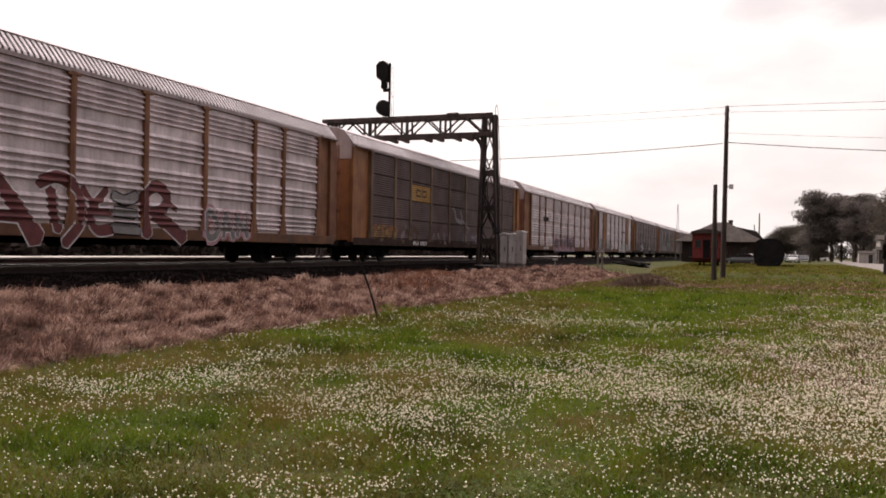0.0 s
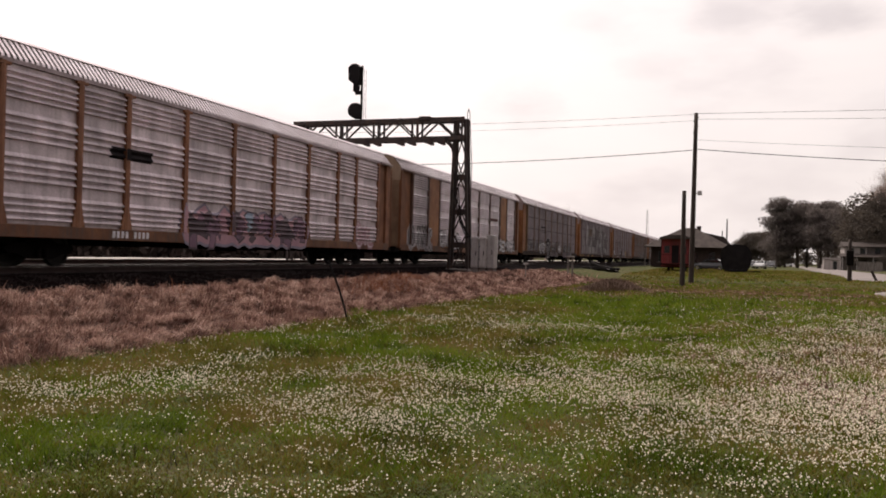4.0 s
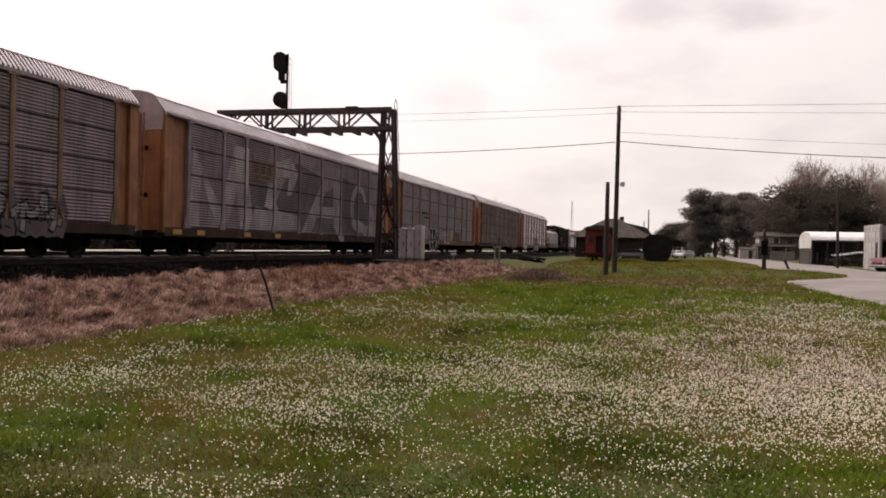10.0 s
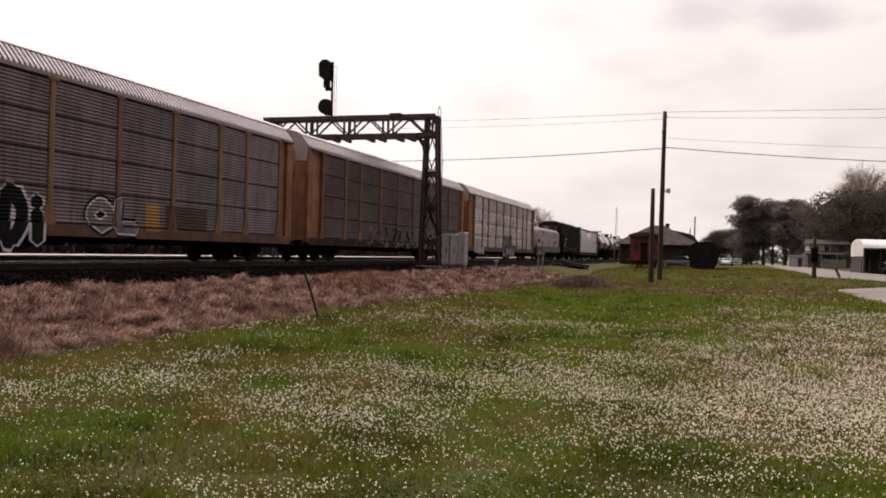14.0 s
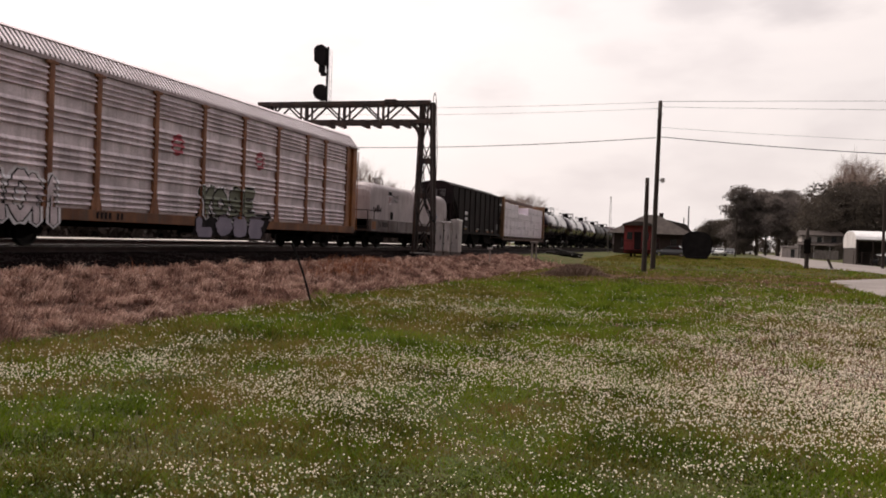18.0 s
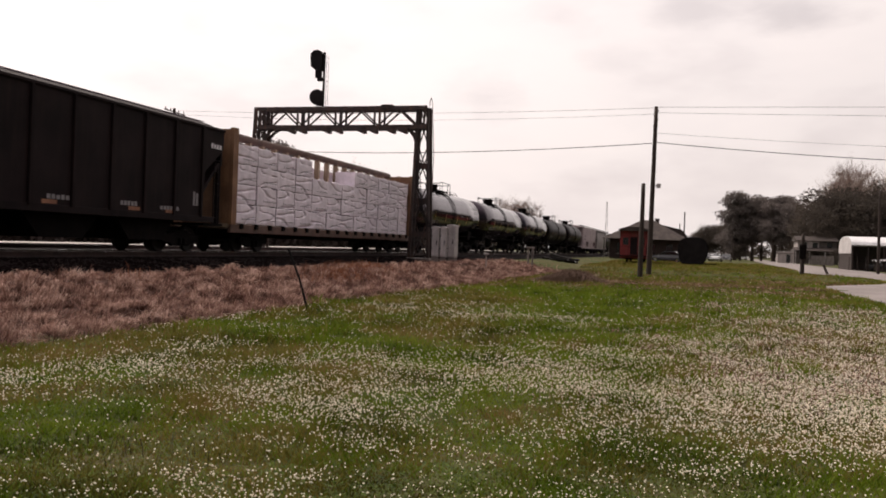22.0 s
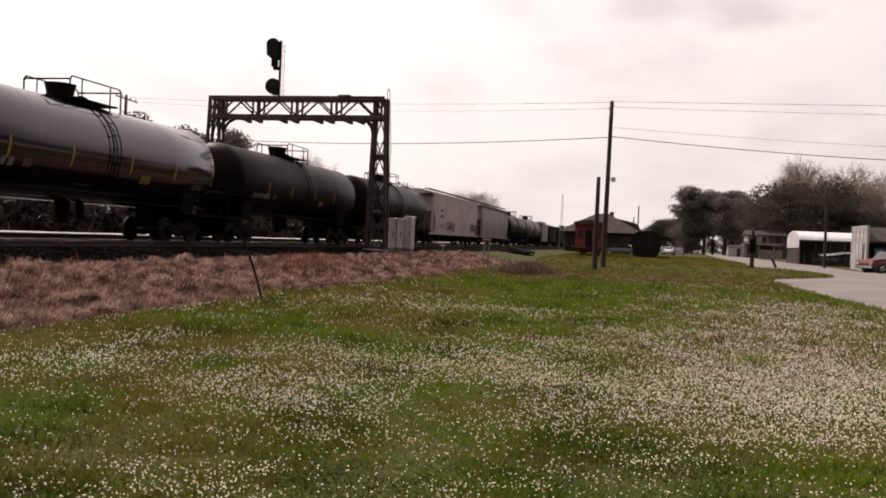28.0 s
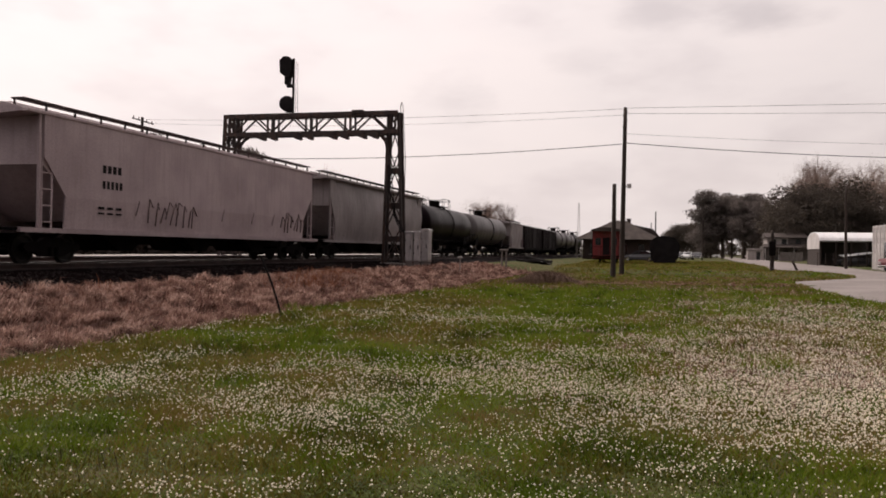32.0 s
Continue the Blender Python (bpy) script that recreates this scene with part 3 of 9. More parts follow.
def build_ground():
    xs = [-2500, -900, -400, -200, -120, -80, -60, -45, -35, -28] + [-24 + 0.5 * i for i in range(21)] + [-13.75 + 0.25 * i for i in range(22)]
    xs += [-8 + 0.75 * i for i in range(34)] + [20, 25, 32, 45, 70, 120, 200, 400, 900, 2500]
    ys = [-1200, -600, -300, -150, -80, -40, -20, -10, -5] + [0.4 * i for i in range(188)] + [76 + 3 * i for i in range(36)]
    ys += [190, 210, 240, 300, 400, 600, 1000, 1800, 3600]
    vs = [(x, y, ground_z(x, y)) for y in ys for x in xs]
    n = len(xs)
    fs = [(j * n + i, j * n + i + 1, (j + 1) * n + i + 1, (j + 1) * n + i) for j in range(len(ys) - 1) for i in range(n - 1)]
    tagged(new("ground", mesh_from("ground", vs, fs, "ground", True)), "flat green field with a low bank of dry grass", "ground", kind="structure")


build_ground()


def build_track():
    # ballast: one crowned bed under both tracks, rough on top
    prof = [(-14.6, -0.5), (-15.2, -0.36), (-16.9, -0.19), (-20.6, -0.17), (-21.1, -0.16), (-24.9, -0.08), (-26.6, -0.36), (-27.2, -0.5)]
    ys = [-460] + [-40 + 10 * i for i in range(4)] + [0.5 * i for i in range(180)] + [90 + 8 * i for i in range(16)] + [260, 330, 600, 900]
    vs, fs = [], []
    for j, y in enumerate(ys):
        for x, z in prof:
            k = 0.035 * noise.noise((x * 2.1, y * 2.1, 1))
            vs.append((x + k, y, z + k))
    n = len(prof)
    for j in range(len(ys) - 1):
        for i in range(n - 1):
            fs.append((j * n + i, (j + 1) * n + i, (j + 1) * n + i + 1, j * n + i + 1))
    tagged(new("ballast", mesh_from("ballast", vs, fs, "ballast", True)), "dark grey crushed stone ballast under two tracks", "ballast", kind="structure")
    for cx, dz, name in ((TRACK_X, 0.0, "near"), (FAR_X, 0.11, "far")):
        tr = thing("railway_track", pose(cx, 0, dz), "steel rails on dark wooden ties", "railway track", "railway tracks", "structure")
        for side in (-1, 1):
            x = side * 0.755
            prof = [(x - 0.075, -0.17), (x + 0.075, -0.17), (x + 0.07, -0.155), (x + 0.012, -0.13), (x + 0.012, -0.045), (x + 0.035, -0.035), (x + 0.035, -0.006),
                    (x - 0.035, -0.006), (x - 0.035, -0.035), (x - 0.012, -0.045), (x - 0.012, -0.13), (x - 0.07, -0.155)]
            part("rail", extrude(prof, "y", -440, 800), "rail_web", tr)
            part("railhead", boxes((x - 0.036, x + 0.036, -440, 800, -0.0055, 0.002)), "rail", tr, "polished bright railhead")
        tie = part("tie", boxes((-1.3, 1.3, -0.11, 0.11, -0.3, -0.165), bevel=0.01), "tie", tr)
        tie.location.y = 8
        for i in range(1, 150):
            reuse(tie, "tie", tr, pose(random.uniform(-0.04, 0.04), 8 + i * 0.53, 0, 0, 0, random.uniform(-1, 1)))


build_track()


def build_gravel_lane():
    """Pale gravel lane on the far side of the railway."""
    ys = [-60 + 4 * i for i in range(70)]
    vs, fs = [], []
    for y in ys:
        for x, z in ((-27.3, -0.52), (-28.2, -0.30), (-30.0, -0.12), (-32.0, -0.03), (-33.2, 0.0), (-34.2, -0.5)):
            vs.append((x + 0.2 * noise.noise((x, y * 0.3, 4)), y, z + 0.03 * noise.noise((x * 0.7, y * 0.5, 6))))
    for j in range(len(ys) - 1):
        for i in range(5):
            fs.append((j * 6 + i, j * 6 + 6 + i, j * 6 + 7 + i, j * 6 + 1 + i))
    tagged(new("gravel_lane", mesh_from("gravel_lane", vs, fs, "pale_gravel", True)), "pale gravel lane beyond the far track", "lane", kind="structure")


build_gravel_lane()


def build_road():
    # pale road that runs off beside the railway, and the wide paved apron that opens from it
    road = bmesh.new()
    pts = [(14, 6.6, 30), (22, 7.0, 30), (29, 7.4, 30), (36, 7.25, 30), (41, 7.2, 30), (47, 7.2, 30), (52, 7.35, 30), (56, 7.8, 30), (59, 9.0, 30), (62, 10.6, 30), (66, 12.6, 30),
           (69.5, 14.0, 30), (71.5, 14.3, 29), (74, 13.2, 26), (76, 11.8, 22), (79, 9.9, 19), (84, 9.6, 18.2), (95, 9.9, 17.9), (110, 10.3, 17.8), (150, 11.7, 19), (200, 13.9, 20.8),
           (287, 17.5, 24), (420, 21.5, 28), (742, 28.5, 35), (1400, 45, 52)]
    fine = []
    for (y0, a0, b0), (y1, a1, b1) in zip(pts, pts[1:]):
        n = max(1, int((y1 - y0) / 1.5)) if y1 < 120 else 3
        fine += [(y0 + (y1 - y0) * i / n, a0 + (a1 - a0) * i / n, b0 + (b1 - b0) * i / n) for i in range(n)]
    rows = []
    for y, a, b in fine:
        a += 0.12 * noise.noise((y * 0.7, 0, 9))
        rows.append([road.verts.new((a + (b - a) * k / 8, y, base_z(y) + (0.075 if 0 < k < 8 else 0.02))) for k in range(9)])
    for p, q in zip(rows, rows[1:]):
        for k in range(8):
            road.faces.new((p[k], p[k + 1], q[k + 1], q[k]))
    ob = part("road", road, "asphalt", None, "pale worn asphalt road and paved apron", smooth=True)
    tagged(ob, category="road", kind="structure")


build_road()


# ---- the train ----
SPEED = 12.07
CARS = []        # (car, place of its middle along the track at the start)
WHEELS = []
WHEEL_R = 0.46


def lettering(name, text, material, parent, x, y, z, h, width=None, label="", bold=0.0, side=1, depth=0.004):
    """Letters on the car side that faces the field (+x), read along +y."""
    cu = bpy.data.curves.new(name, "FONT")
    cu.body, cu.size, cu.extrude, cu.offset, cu.resolution_u = text, 1.0, 0.0, bold, 2
    ob = new(name, cu)
    dg = bpy.context.evaluated_depsgraph_get()
    me = bpy.data.meshes.new_from_object(ob.evaluated_get(dg))
    bpy.data.objects.remove(ob)
    co = np.empty(len(me.vertices) * 3)
    me.vertices.foreach_get("co", co)
    co = co.reshape(-1, 3)
    lo, hi = co.min(0), co.max(0)
    sx = (width / (hi[0] - lo[0])) if width else h / (hi[1] - lo[1])
    out = np.stack([np.zeros(len(co)), (co[:, 0] - lo[0]) * sx, (co[:, 1] - lo[1]) * h / (hi[1] - lo[1])], 1)
    me.vertices.foreach_set("co", out.ravel())
    me.update()
    me.materials.clear()
    me.materials.append(M[material])
    o = new(name, me)
    o.parent = parent
    o.matrix_basis = pose(x, y, z)
    return tagged(o, label)


def truck(car, y):
    """Two-axle freight bogie: side frames, bolster, springs and two wheelsets."""
    for side in (-1, 1):
        x = side * 1.02
        prof = [(-1.22, 0.50), (-1.12, 0.62), (-0.55, 0.66), (-0.35, 0.78), (0.35, 0.78), (0.55, 0.66), (1.12, 0.62), (1.22, 0.50), (1.08, 0.36), (0.80, 0.36),
                (0.45, 0.22), (-0.45, 0.22), (-0.80, 0.36), (-1.08, 0.36)]
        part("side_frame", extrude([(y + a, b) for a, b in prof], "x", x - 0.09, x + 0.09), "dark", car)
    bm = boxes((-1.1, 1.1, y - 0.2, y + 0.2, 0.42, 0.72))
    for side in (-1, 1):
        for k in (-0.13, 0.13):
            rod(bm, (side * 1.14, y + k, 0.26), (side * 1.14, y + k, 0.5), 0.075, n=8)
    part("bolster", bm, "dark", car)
    for k in (-0.9, 0.9):
        WHEELS.append((car, y + k))


def underframe(car, L, centers, sill=0.9, stub=False):
    if stub:
        for s in (-1, 1):
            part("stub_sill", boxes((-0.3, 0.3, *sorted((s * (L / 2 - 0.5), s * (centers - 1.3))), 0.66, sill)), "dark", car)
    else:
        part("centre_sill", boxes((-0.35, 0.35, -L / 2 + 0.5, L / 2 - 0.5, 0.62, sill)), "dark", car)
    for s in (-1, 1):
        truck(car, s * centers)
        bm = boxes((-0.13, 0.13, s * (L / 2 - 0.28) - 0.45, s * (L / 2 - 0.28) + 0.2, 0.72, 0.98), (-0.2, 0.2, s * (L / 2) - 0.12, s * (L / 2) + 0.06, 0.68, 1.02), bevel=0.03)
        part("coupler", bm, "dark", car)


def brake_gear(car, L):
    part("air_reservoir", rods(((0.55, -1.2, 0.72), (0.55, 0.2, 0.72), 0.2), n=10), "dark", car)
    part("brake_cylinder", rods(((0.5, 1.0, 0.7), (0.5, 1.6, 0.7), 0.14), n=10), "dark", car)
    for k in (-6.2, -2.4, 2.2, 6.0):
        part("cross_bearer", boxes((-1.2, 1.2, k, k + 0.14, 0.6, 0.84)), "dark", car)


def ladder(car, x, y, z0, z1, material="brown_post", along="y", width=0.45, n=None):
    bm = bmesh.new()
    d = Vector((0, width / 2, 0)) if along == "y" else Vector((width / 2, 0, 0))
    c = Vector((x, y, 0))
    for s in (-1, 1):
        bar(bm, c + d * s + Vector((0, 0, z0)), c + d * s + Vector((0, 0, z1)), 0.04, 0.04)
    n = n or max(2, int((z1 - z0) / 0.42))
    for i in range(n):
        z = z0 + (i + 0.5) * (z1 - z0) / n
        bar(bm, c - d + Vector((0, 0, z)), c + d + Vector((0, 0, z)), 0.03, 0.03)
    return part("ladder", bm, material, car)


# --- enclosed auto carrier ---
PANELS = {}


def louvre_outline(height, groups, key):
    """The pressed sheet in section, from the bottom up: rows of depth and height."""
    prof = [(0.0, 0.0)]
    for g0, g1, n in groups:
        hh = (g1 - g0) / n * height
        for i in range(n):
            z = g0 * height + i * hh
            if key == "close":
                prof += [(0.035, z + 0.12 * hh), (0.07, z + 0.26 * hh), (0.07, z + 0.5 * hh), (0.035, z + 0.86 * hh)]
            else:
                prof += [(0.0, z + 0.06 * hh), (0.078, z + 0.14 * hh), (0.078, z + 0.3 * hh), (0.0, z + 0.78 * hh)]
    return prof + [(0.0, height)]


def louvre_panel(width, height, groups, key):
    """Steel side panel with rows of pressed louvres whose slopes face up; thickness to the back."""
    k = (round(width, 2), round(height, 2), key)
    if k in PANELS:
        return PANELS[k]
    prof = louvre_outline(height, groups, key) + [(-0.03, height), (-0.03, 0.0)]
    bm = extrude(prof, "y", -width / 2, width / 2)
    me = bpy.data.meshes.new("side_panel")
    bm.to_mesh(me)
    bm.free()
    PANELS[k] = me
    return me


GROUPS = {
    "four": [(0.025, 0.19, 5), (0.27, 0.455, 6), (0.54, 0.725, 6), (0.81, 0.99, 6)],
    "close": [(0.01, 0.24, 9), (0.26, 0.49, 9), (0.51, 0.74, 9), (0.76, 0.985, 9)],
    "coarse": [(0.02, 0.20, 4), (0.265, 0.46, 4), (0.525, 0.72, 4), (0.785, 0.985, 5)],
}
ROOFS = {}


ARCH = [(1.53, 5.27), (1.51, 5.35), (1.12, 5.82), (1.02, 5.90), (0.75, 6.0), (0.4, 6.06), (0.0, 6.08)]


def strip(outline, y0, y1, lift, thick):
    """A curved strip of sheet that follows an open outline in x and z, between two places along y."""
    vs, fs = [], []
    for y in (y0, y1):
        for k in (lift, lift - thick):
            for x, z in outline:
                u = Vector((x, 0, z - 4.9)).normalized() * k
                vs.append((x + u.x, y, z + u.z))
    n = len(outline)
    for i in range(n - 1):
        for a, b in ((0, 2), (3, 1), (1, 0), (2, 3)):
            fs.append((a * n + i, a * n + i + 1, b * n + i + 1, b * n + i))
    fs += [(0, 2 * n, 3 * n, n), (n - 1, 2 * n - 1, 4 * n - 1, 3 * n - 1)]
    return vs, fs


def joined(pieces):
    vs, fs = [], []
    for v, f in pieces:
        k = len(vs)
        vs += v
        fs += [[i + k for i in q] for q in f]
    return vs, fs


def rack_roof(y0, y1):
    """Arched roof: sheet coloured dark as shade between ribs, bright standing ribs on both shoulders and a smooth
    crown.
    """
    key = (round(y0, 2), round(y1, 2))
    if key not in ROOFS:
        full = [(-x, z) for x, z in ARCH] + ARCH[-2::-1]
        crown = [q for q in full if abs(q[0]) < 1.13]
        n = int((y1 - y0) / 0.19)
        ribs = []
        for i in range(n):
            y = y0 + (i + 0.22) * (y1 - y0) / n
            for side in (-1, 1):
                ribs.append(strip([(side * x, z) for x, z in ARCH[:3]][::side], y, y + 0.1, 0.007, 0.008))
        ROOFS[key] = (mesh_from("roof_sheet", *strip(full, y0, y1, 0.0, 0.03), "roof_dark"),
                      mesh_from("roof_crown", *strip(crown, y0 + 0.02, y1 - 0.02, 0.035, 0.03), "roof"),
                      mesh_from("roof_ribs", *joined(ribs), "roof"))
    return ROOFS[key]


BAYS = (2.70, 1.98, 2.87, 2.87, 2.87, 2.87, 2.87, 1.98, 2.70)


def auto_carrier(start, end, panel, post, frame_m, label, pattern="four", door_m=None, wide=(), end_m=None, sill_m=None):
    L = end - start - 1.1
    ENDS = {-1: -L / 2, 1: L / 2 - 0.5}       # the body stops short of the ladder at one end
    car = thing("auto_carrier", pose(TRACK_X, (start + end) / 2, 0), label, "freight car", "auto carriers of the train")
    CARS.append((car, (start + end) / 2))
    door_m, end_m, sill_m = door_m or frame_m, end_m or frame_m, sill_m or frame_m
    underframe(car, end - start, 10.05)
    brake_gear(car, L)
    part("deck", boxes((-1.42, 1.42, ENDS[-1] + 0.1, ENDS[1] - 0.1, 0.92, 1.06)), "dark", car)
    for s in (-1, 1):
        x0, x1 = sorted((s * 1.40, s * 1.56))
        bm = boxes((x0, x1, ENDS[-1] + 0.1, ENDS[1] - 0.1, 0.78, 1.12), bevel=0.015)
        part("side_sill", bm, sill_m, car)
        x0, x1 = sorted((s * 1.42, s * 1.545))
        part("top_rail", boxes((x0, x1, ENDS[-1], ENDS[1], 5.17, 5.28)), "pale_post", car)
    sheet, crown, ribs = rack_roof(ENDS[-1] - 0.02, ENDS[1] + 0.02)
    for name, me, text in (("roof_sheet", sheet, "rust-streaked roof sheet, coloured dark for shade between the ribs"), ("roof_crown", crown, "smooth pale crown of the roof"), ("roof_ribs", ribs, "close bright ribs on the roof shoulders")):
        ob = new(name, me)
        ob.parent = car
        tagged(ob, text, kind="stuff" if name == "roof_ribs" else "")
    edges = [0.0]
    for w in BAYS:
        edges.append(edges[-1] + w)
    span = edges[-1]
    car["edges"] = [e - span / 2 for e in edges]
    car["pattern"], car["wide"] = pattern, list(wide) or [-1]
    for s in (-1, 1):
        for i, w in enumerate(BAYS):
            y = -span / 2 + (edges[i] + edges[i + 1]) / 2
            if s > 0 and i in wide:
                part("plain_panel", boxes((1.47, 1.53, y - w / 2 + 0.02, y + w / 2 - 0.02, 1.12, 5.17)), frame_m, car, "plain painted side sheet")
                continue
            o = new("side_panel", louvre_panel(w - 0.2, 4.03, GROUPS[pattern], pattern))
            if not o.data.materials:
                o.data.materials.append(M["silver"])
            o.parent = car
            o.matrix_basis = pose(s * 1.46, y, 1.13, 0, 0, 0 if s > 0 else 180)
            o.material_slots[0].link = "OBJECT"
            o.material_slots[0].material = M[panel]
        post_me = None
        for e in edges:
            y = e - span / 2
            if post_me is None:
                prof = [(1.40, -0.115), (1.56, -0.095), (1.575, 0.0), (1.56, 0.095), (1.40, 0.115)]
                bm = extrude([(s * a, b) for a, b in prof], "z", 1.10, 5.19)
                # flared gusset at the foot
                for q in (-1, 1):
                    v = [bm.verts.new((s * 1.552, q * a, b)) for a, b in ((0.095, 1.12), (0.25, 1.12), (0.095, 1.75))]
                    u = [bm.verts.new((s * 1.50, q * a, b)) for a, b in ((0.095, 1.12), (0.25, 1.12), (0.095, 1.75))]
                    bm.faces.new(v), bm.faces.new(u[::-1])
                    for a in range(3):
                        bm.faces.new((v[a], u[a], u[(a + 1) % 3], v[(a + 1) % 3]))
                box(bm, *sorted((s * 1.50, s * 1.585)), -0.22, 0.22, 5.09, 5.165)
                bmesh.ops.recalc_face_normals(bm, faces=bm.faces)
                post_me = part("post", bm, post, car)
                post_me.location.y = y
            else:
                reuse(post_me, "post", car, pose(0, y, 0))
        for e in (-1, 1):
            y0 = e * (span / 2 + 0.1)
            y1 = ENDS[e] - e * 0.12
            a, b = sorted((y0, y1))
            bm = boxes((min(s * 1.36, s * 1.43), max(s * 1.36, s * 1.43), a, b, 1.1, 5.18))
            part("door_bay", bm, door_m, car)
            part("door_hood", extrude([(s * 1.40, 5.17), (s * 1.40, 5.29), (s * 1.66, 5.25), (s * 1.66, 5.18)], "y", min(a, b + e * 0.12), max(b, b + e * 0.12)), "cap_white", car, "pale ledge over the door")
            part("corner_post", boxes((min(s * 1.3, s * 1.55), max(s * 1.3, s * 1.55), min(y1 - e * 0.38, y1 + e * 0.12), max(y1 - e * 0.38, y1 + e * 0.12), 0.9, 5.2), bevel=0.03), door_m, car)
    if pattern == "close":
        bm = bmesh.new()
        for i, w in enumerate(BAYS):
            if i not in wide:
                for k in (0.0, 0.25, 0.5, 0.75, 0.992):
                    box(bm, 1.46, 1.536, edges[i] - span / 2 + 0.09, edges[i + 1] - span / 2 - 0.09, 1.13 + 4.03 * k - 0.014, 1.13 + 4.03 * k + 0.014)
        tagged(part("panel_seams", bm, "black", car), kind="stuff")
    for e in (-1, 1):
        # radial end doors, rounded at the top
        y = ENDS[e] - e * 0.06
        part("end_door", boxes((-1.4, 1.4, *sorted((y, y + e * 0.1)), 1.0, 4.62)), end_m, car)
        cap = [(-1.46, 4.62), (1.46, 4.62)] + [(x * 0.985, z - 0.01) for x, z in ARCH] + [(-x * 0.985, z - 0.01) for x, z in ARCH[-2::-1]]
        part("end_cap", extrude(cap, "y", *sorted((y - e * 0.02, y + e * 0.12))), "tan" if pattern == "four" else "cap_white", car, "pale rounded end cap under the roof")
        for z in (2.2, 3.9):
            part("end_bar", boxes((-0.9, 0.9, *sorted((y + e * 0.1, y + e * 0.14)), z, z + 0.14)), "dark", car)
        if e > 0:
            ladder(car, 1.4, ENDS[1] + 0.3, 0.95, 5.1, door_m, "y", 0.42)
            part("ladder_plate", boxes((1.3, 1.34, ENDS[1] + 0.12, ENDS[1] + 0.5, 0.95, 5.05)), "rust_post", car, "rusty plate behind the end ladder")
        bm = boxes((-1.45, 1.45, *sorted((ENDS[e] - e * 0.3, ENDS[e] + e * 0.5)), 0.72, 0.92))
        part("end_platform", bm, "dark", car)
    return car


J = [4.75, 33.48, 62.2, 91.0, 119.35, 147.6, 175.76, 203.87, 231.9, 260.2]
car_a = auto_carrier(J[0], J[1], "silver", "rust_post", "rust_post", "auto carrier with silver panels, rusty orange posts and red graffiti", pattern="coarse", sill_m="sill_orange")
car_b = auto_carrier(J[1], J[2], "brown_grey", "tan_post", "yellow", "auto carrier with dark brown weathered panels and mustard yellow posts", pattern="close", sill_m="sill_grime")
car_c = auto_carrier(J[2], J[3], "silver", "rust_post", "rust_post", "auto carrier with silver louvred panels, orange posts and mauve graffiti", pattern="coarse", sill_m="sill_orange")
car_d = auto_carrier(J[3], J[4], "silver_clean", "brown_post", "yellow", "mustard auto carrier with silver louvred panels between plain yellow sheets", wide=(1, 7), door_m="door_brown", end_m="tan_post", sill_m="sill_orange")
car_e = auto_carrier(J[4], J[5], "silver_dull", "tan_post", "yellow", "auto carrier with dull grey panels, tan posts and dark graffiti", pattern="close", sill_m="sill_grime")
car_f = auto_carrier(J[5], J[6], "silver_dull", "silver_dull", "yellow", "auto carrier with dull grey panels, huge pale letters and orange ends", pattern="close", sill_m="sill_grime")
car_g = auto_carrier(J[6], J[7], "silver_dull", "orange_tan", "yellow", "mustard auto carrier with grey louvred panels and thin tan posts", pattern="close", end_m="rust_post", sill_m="sill_orange")
car_h = auto_carrier(J[7], J[8], "brown_grey", "rust_post", "yellow", "auto carrier with brown-grey panels, orange posts and white graffiti", pattern="close", end_m="rust_post", sill_m="sill_grime")
car_i = auto_carrier(J[8], J[9], "silver", "rust_post", "yellow", "auto carrier with silver louvred panels, orange frame and small red emblems", pattern="coarse", sill_m="sill_orange")


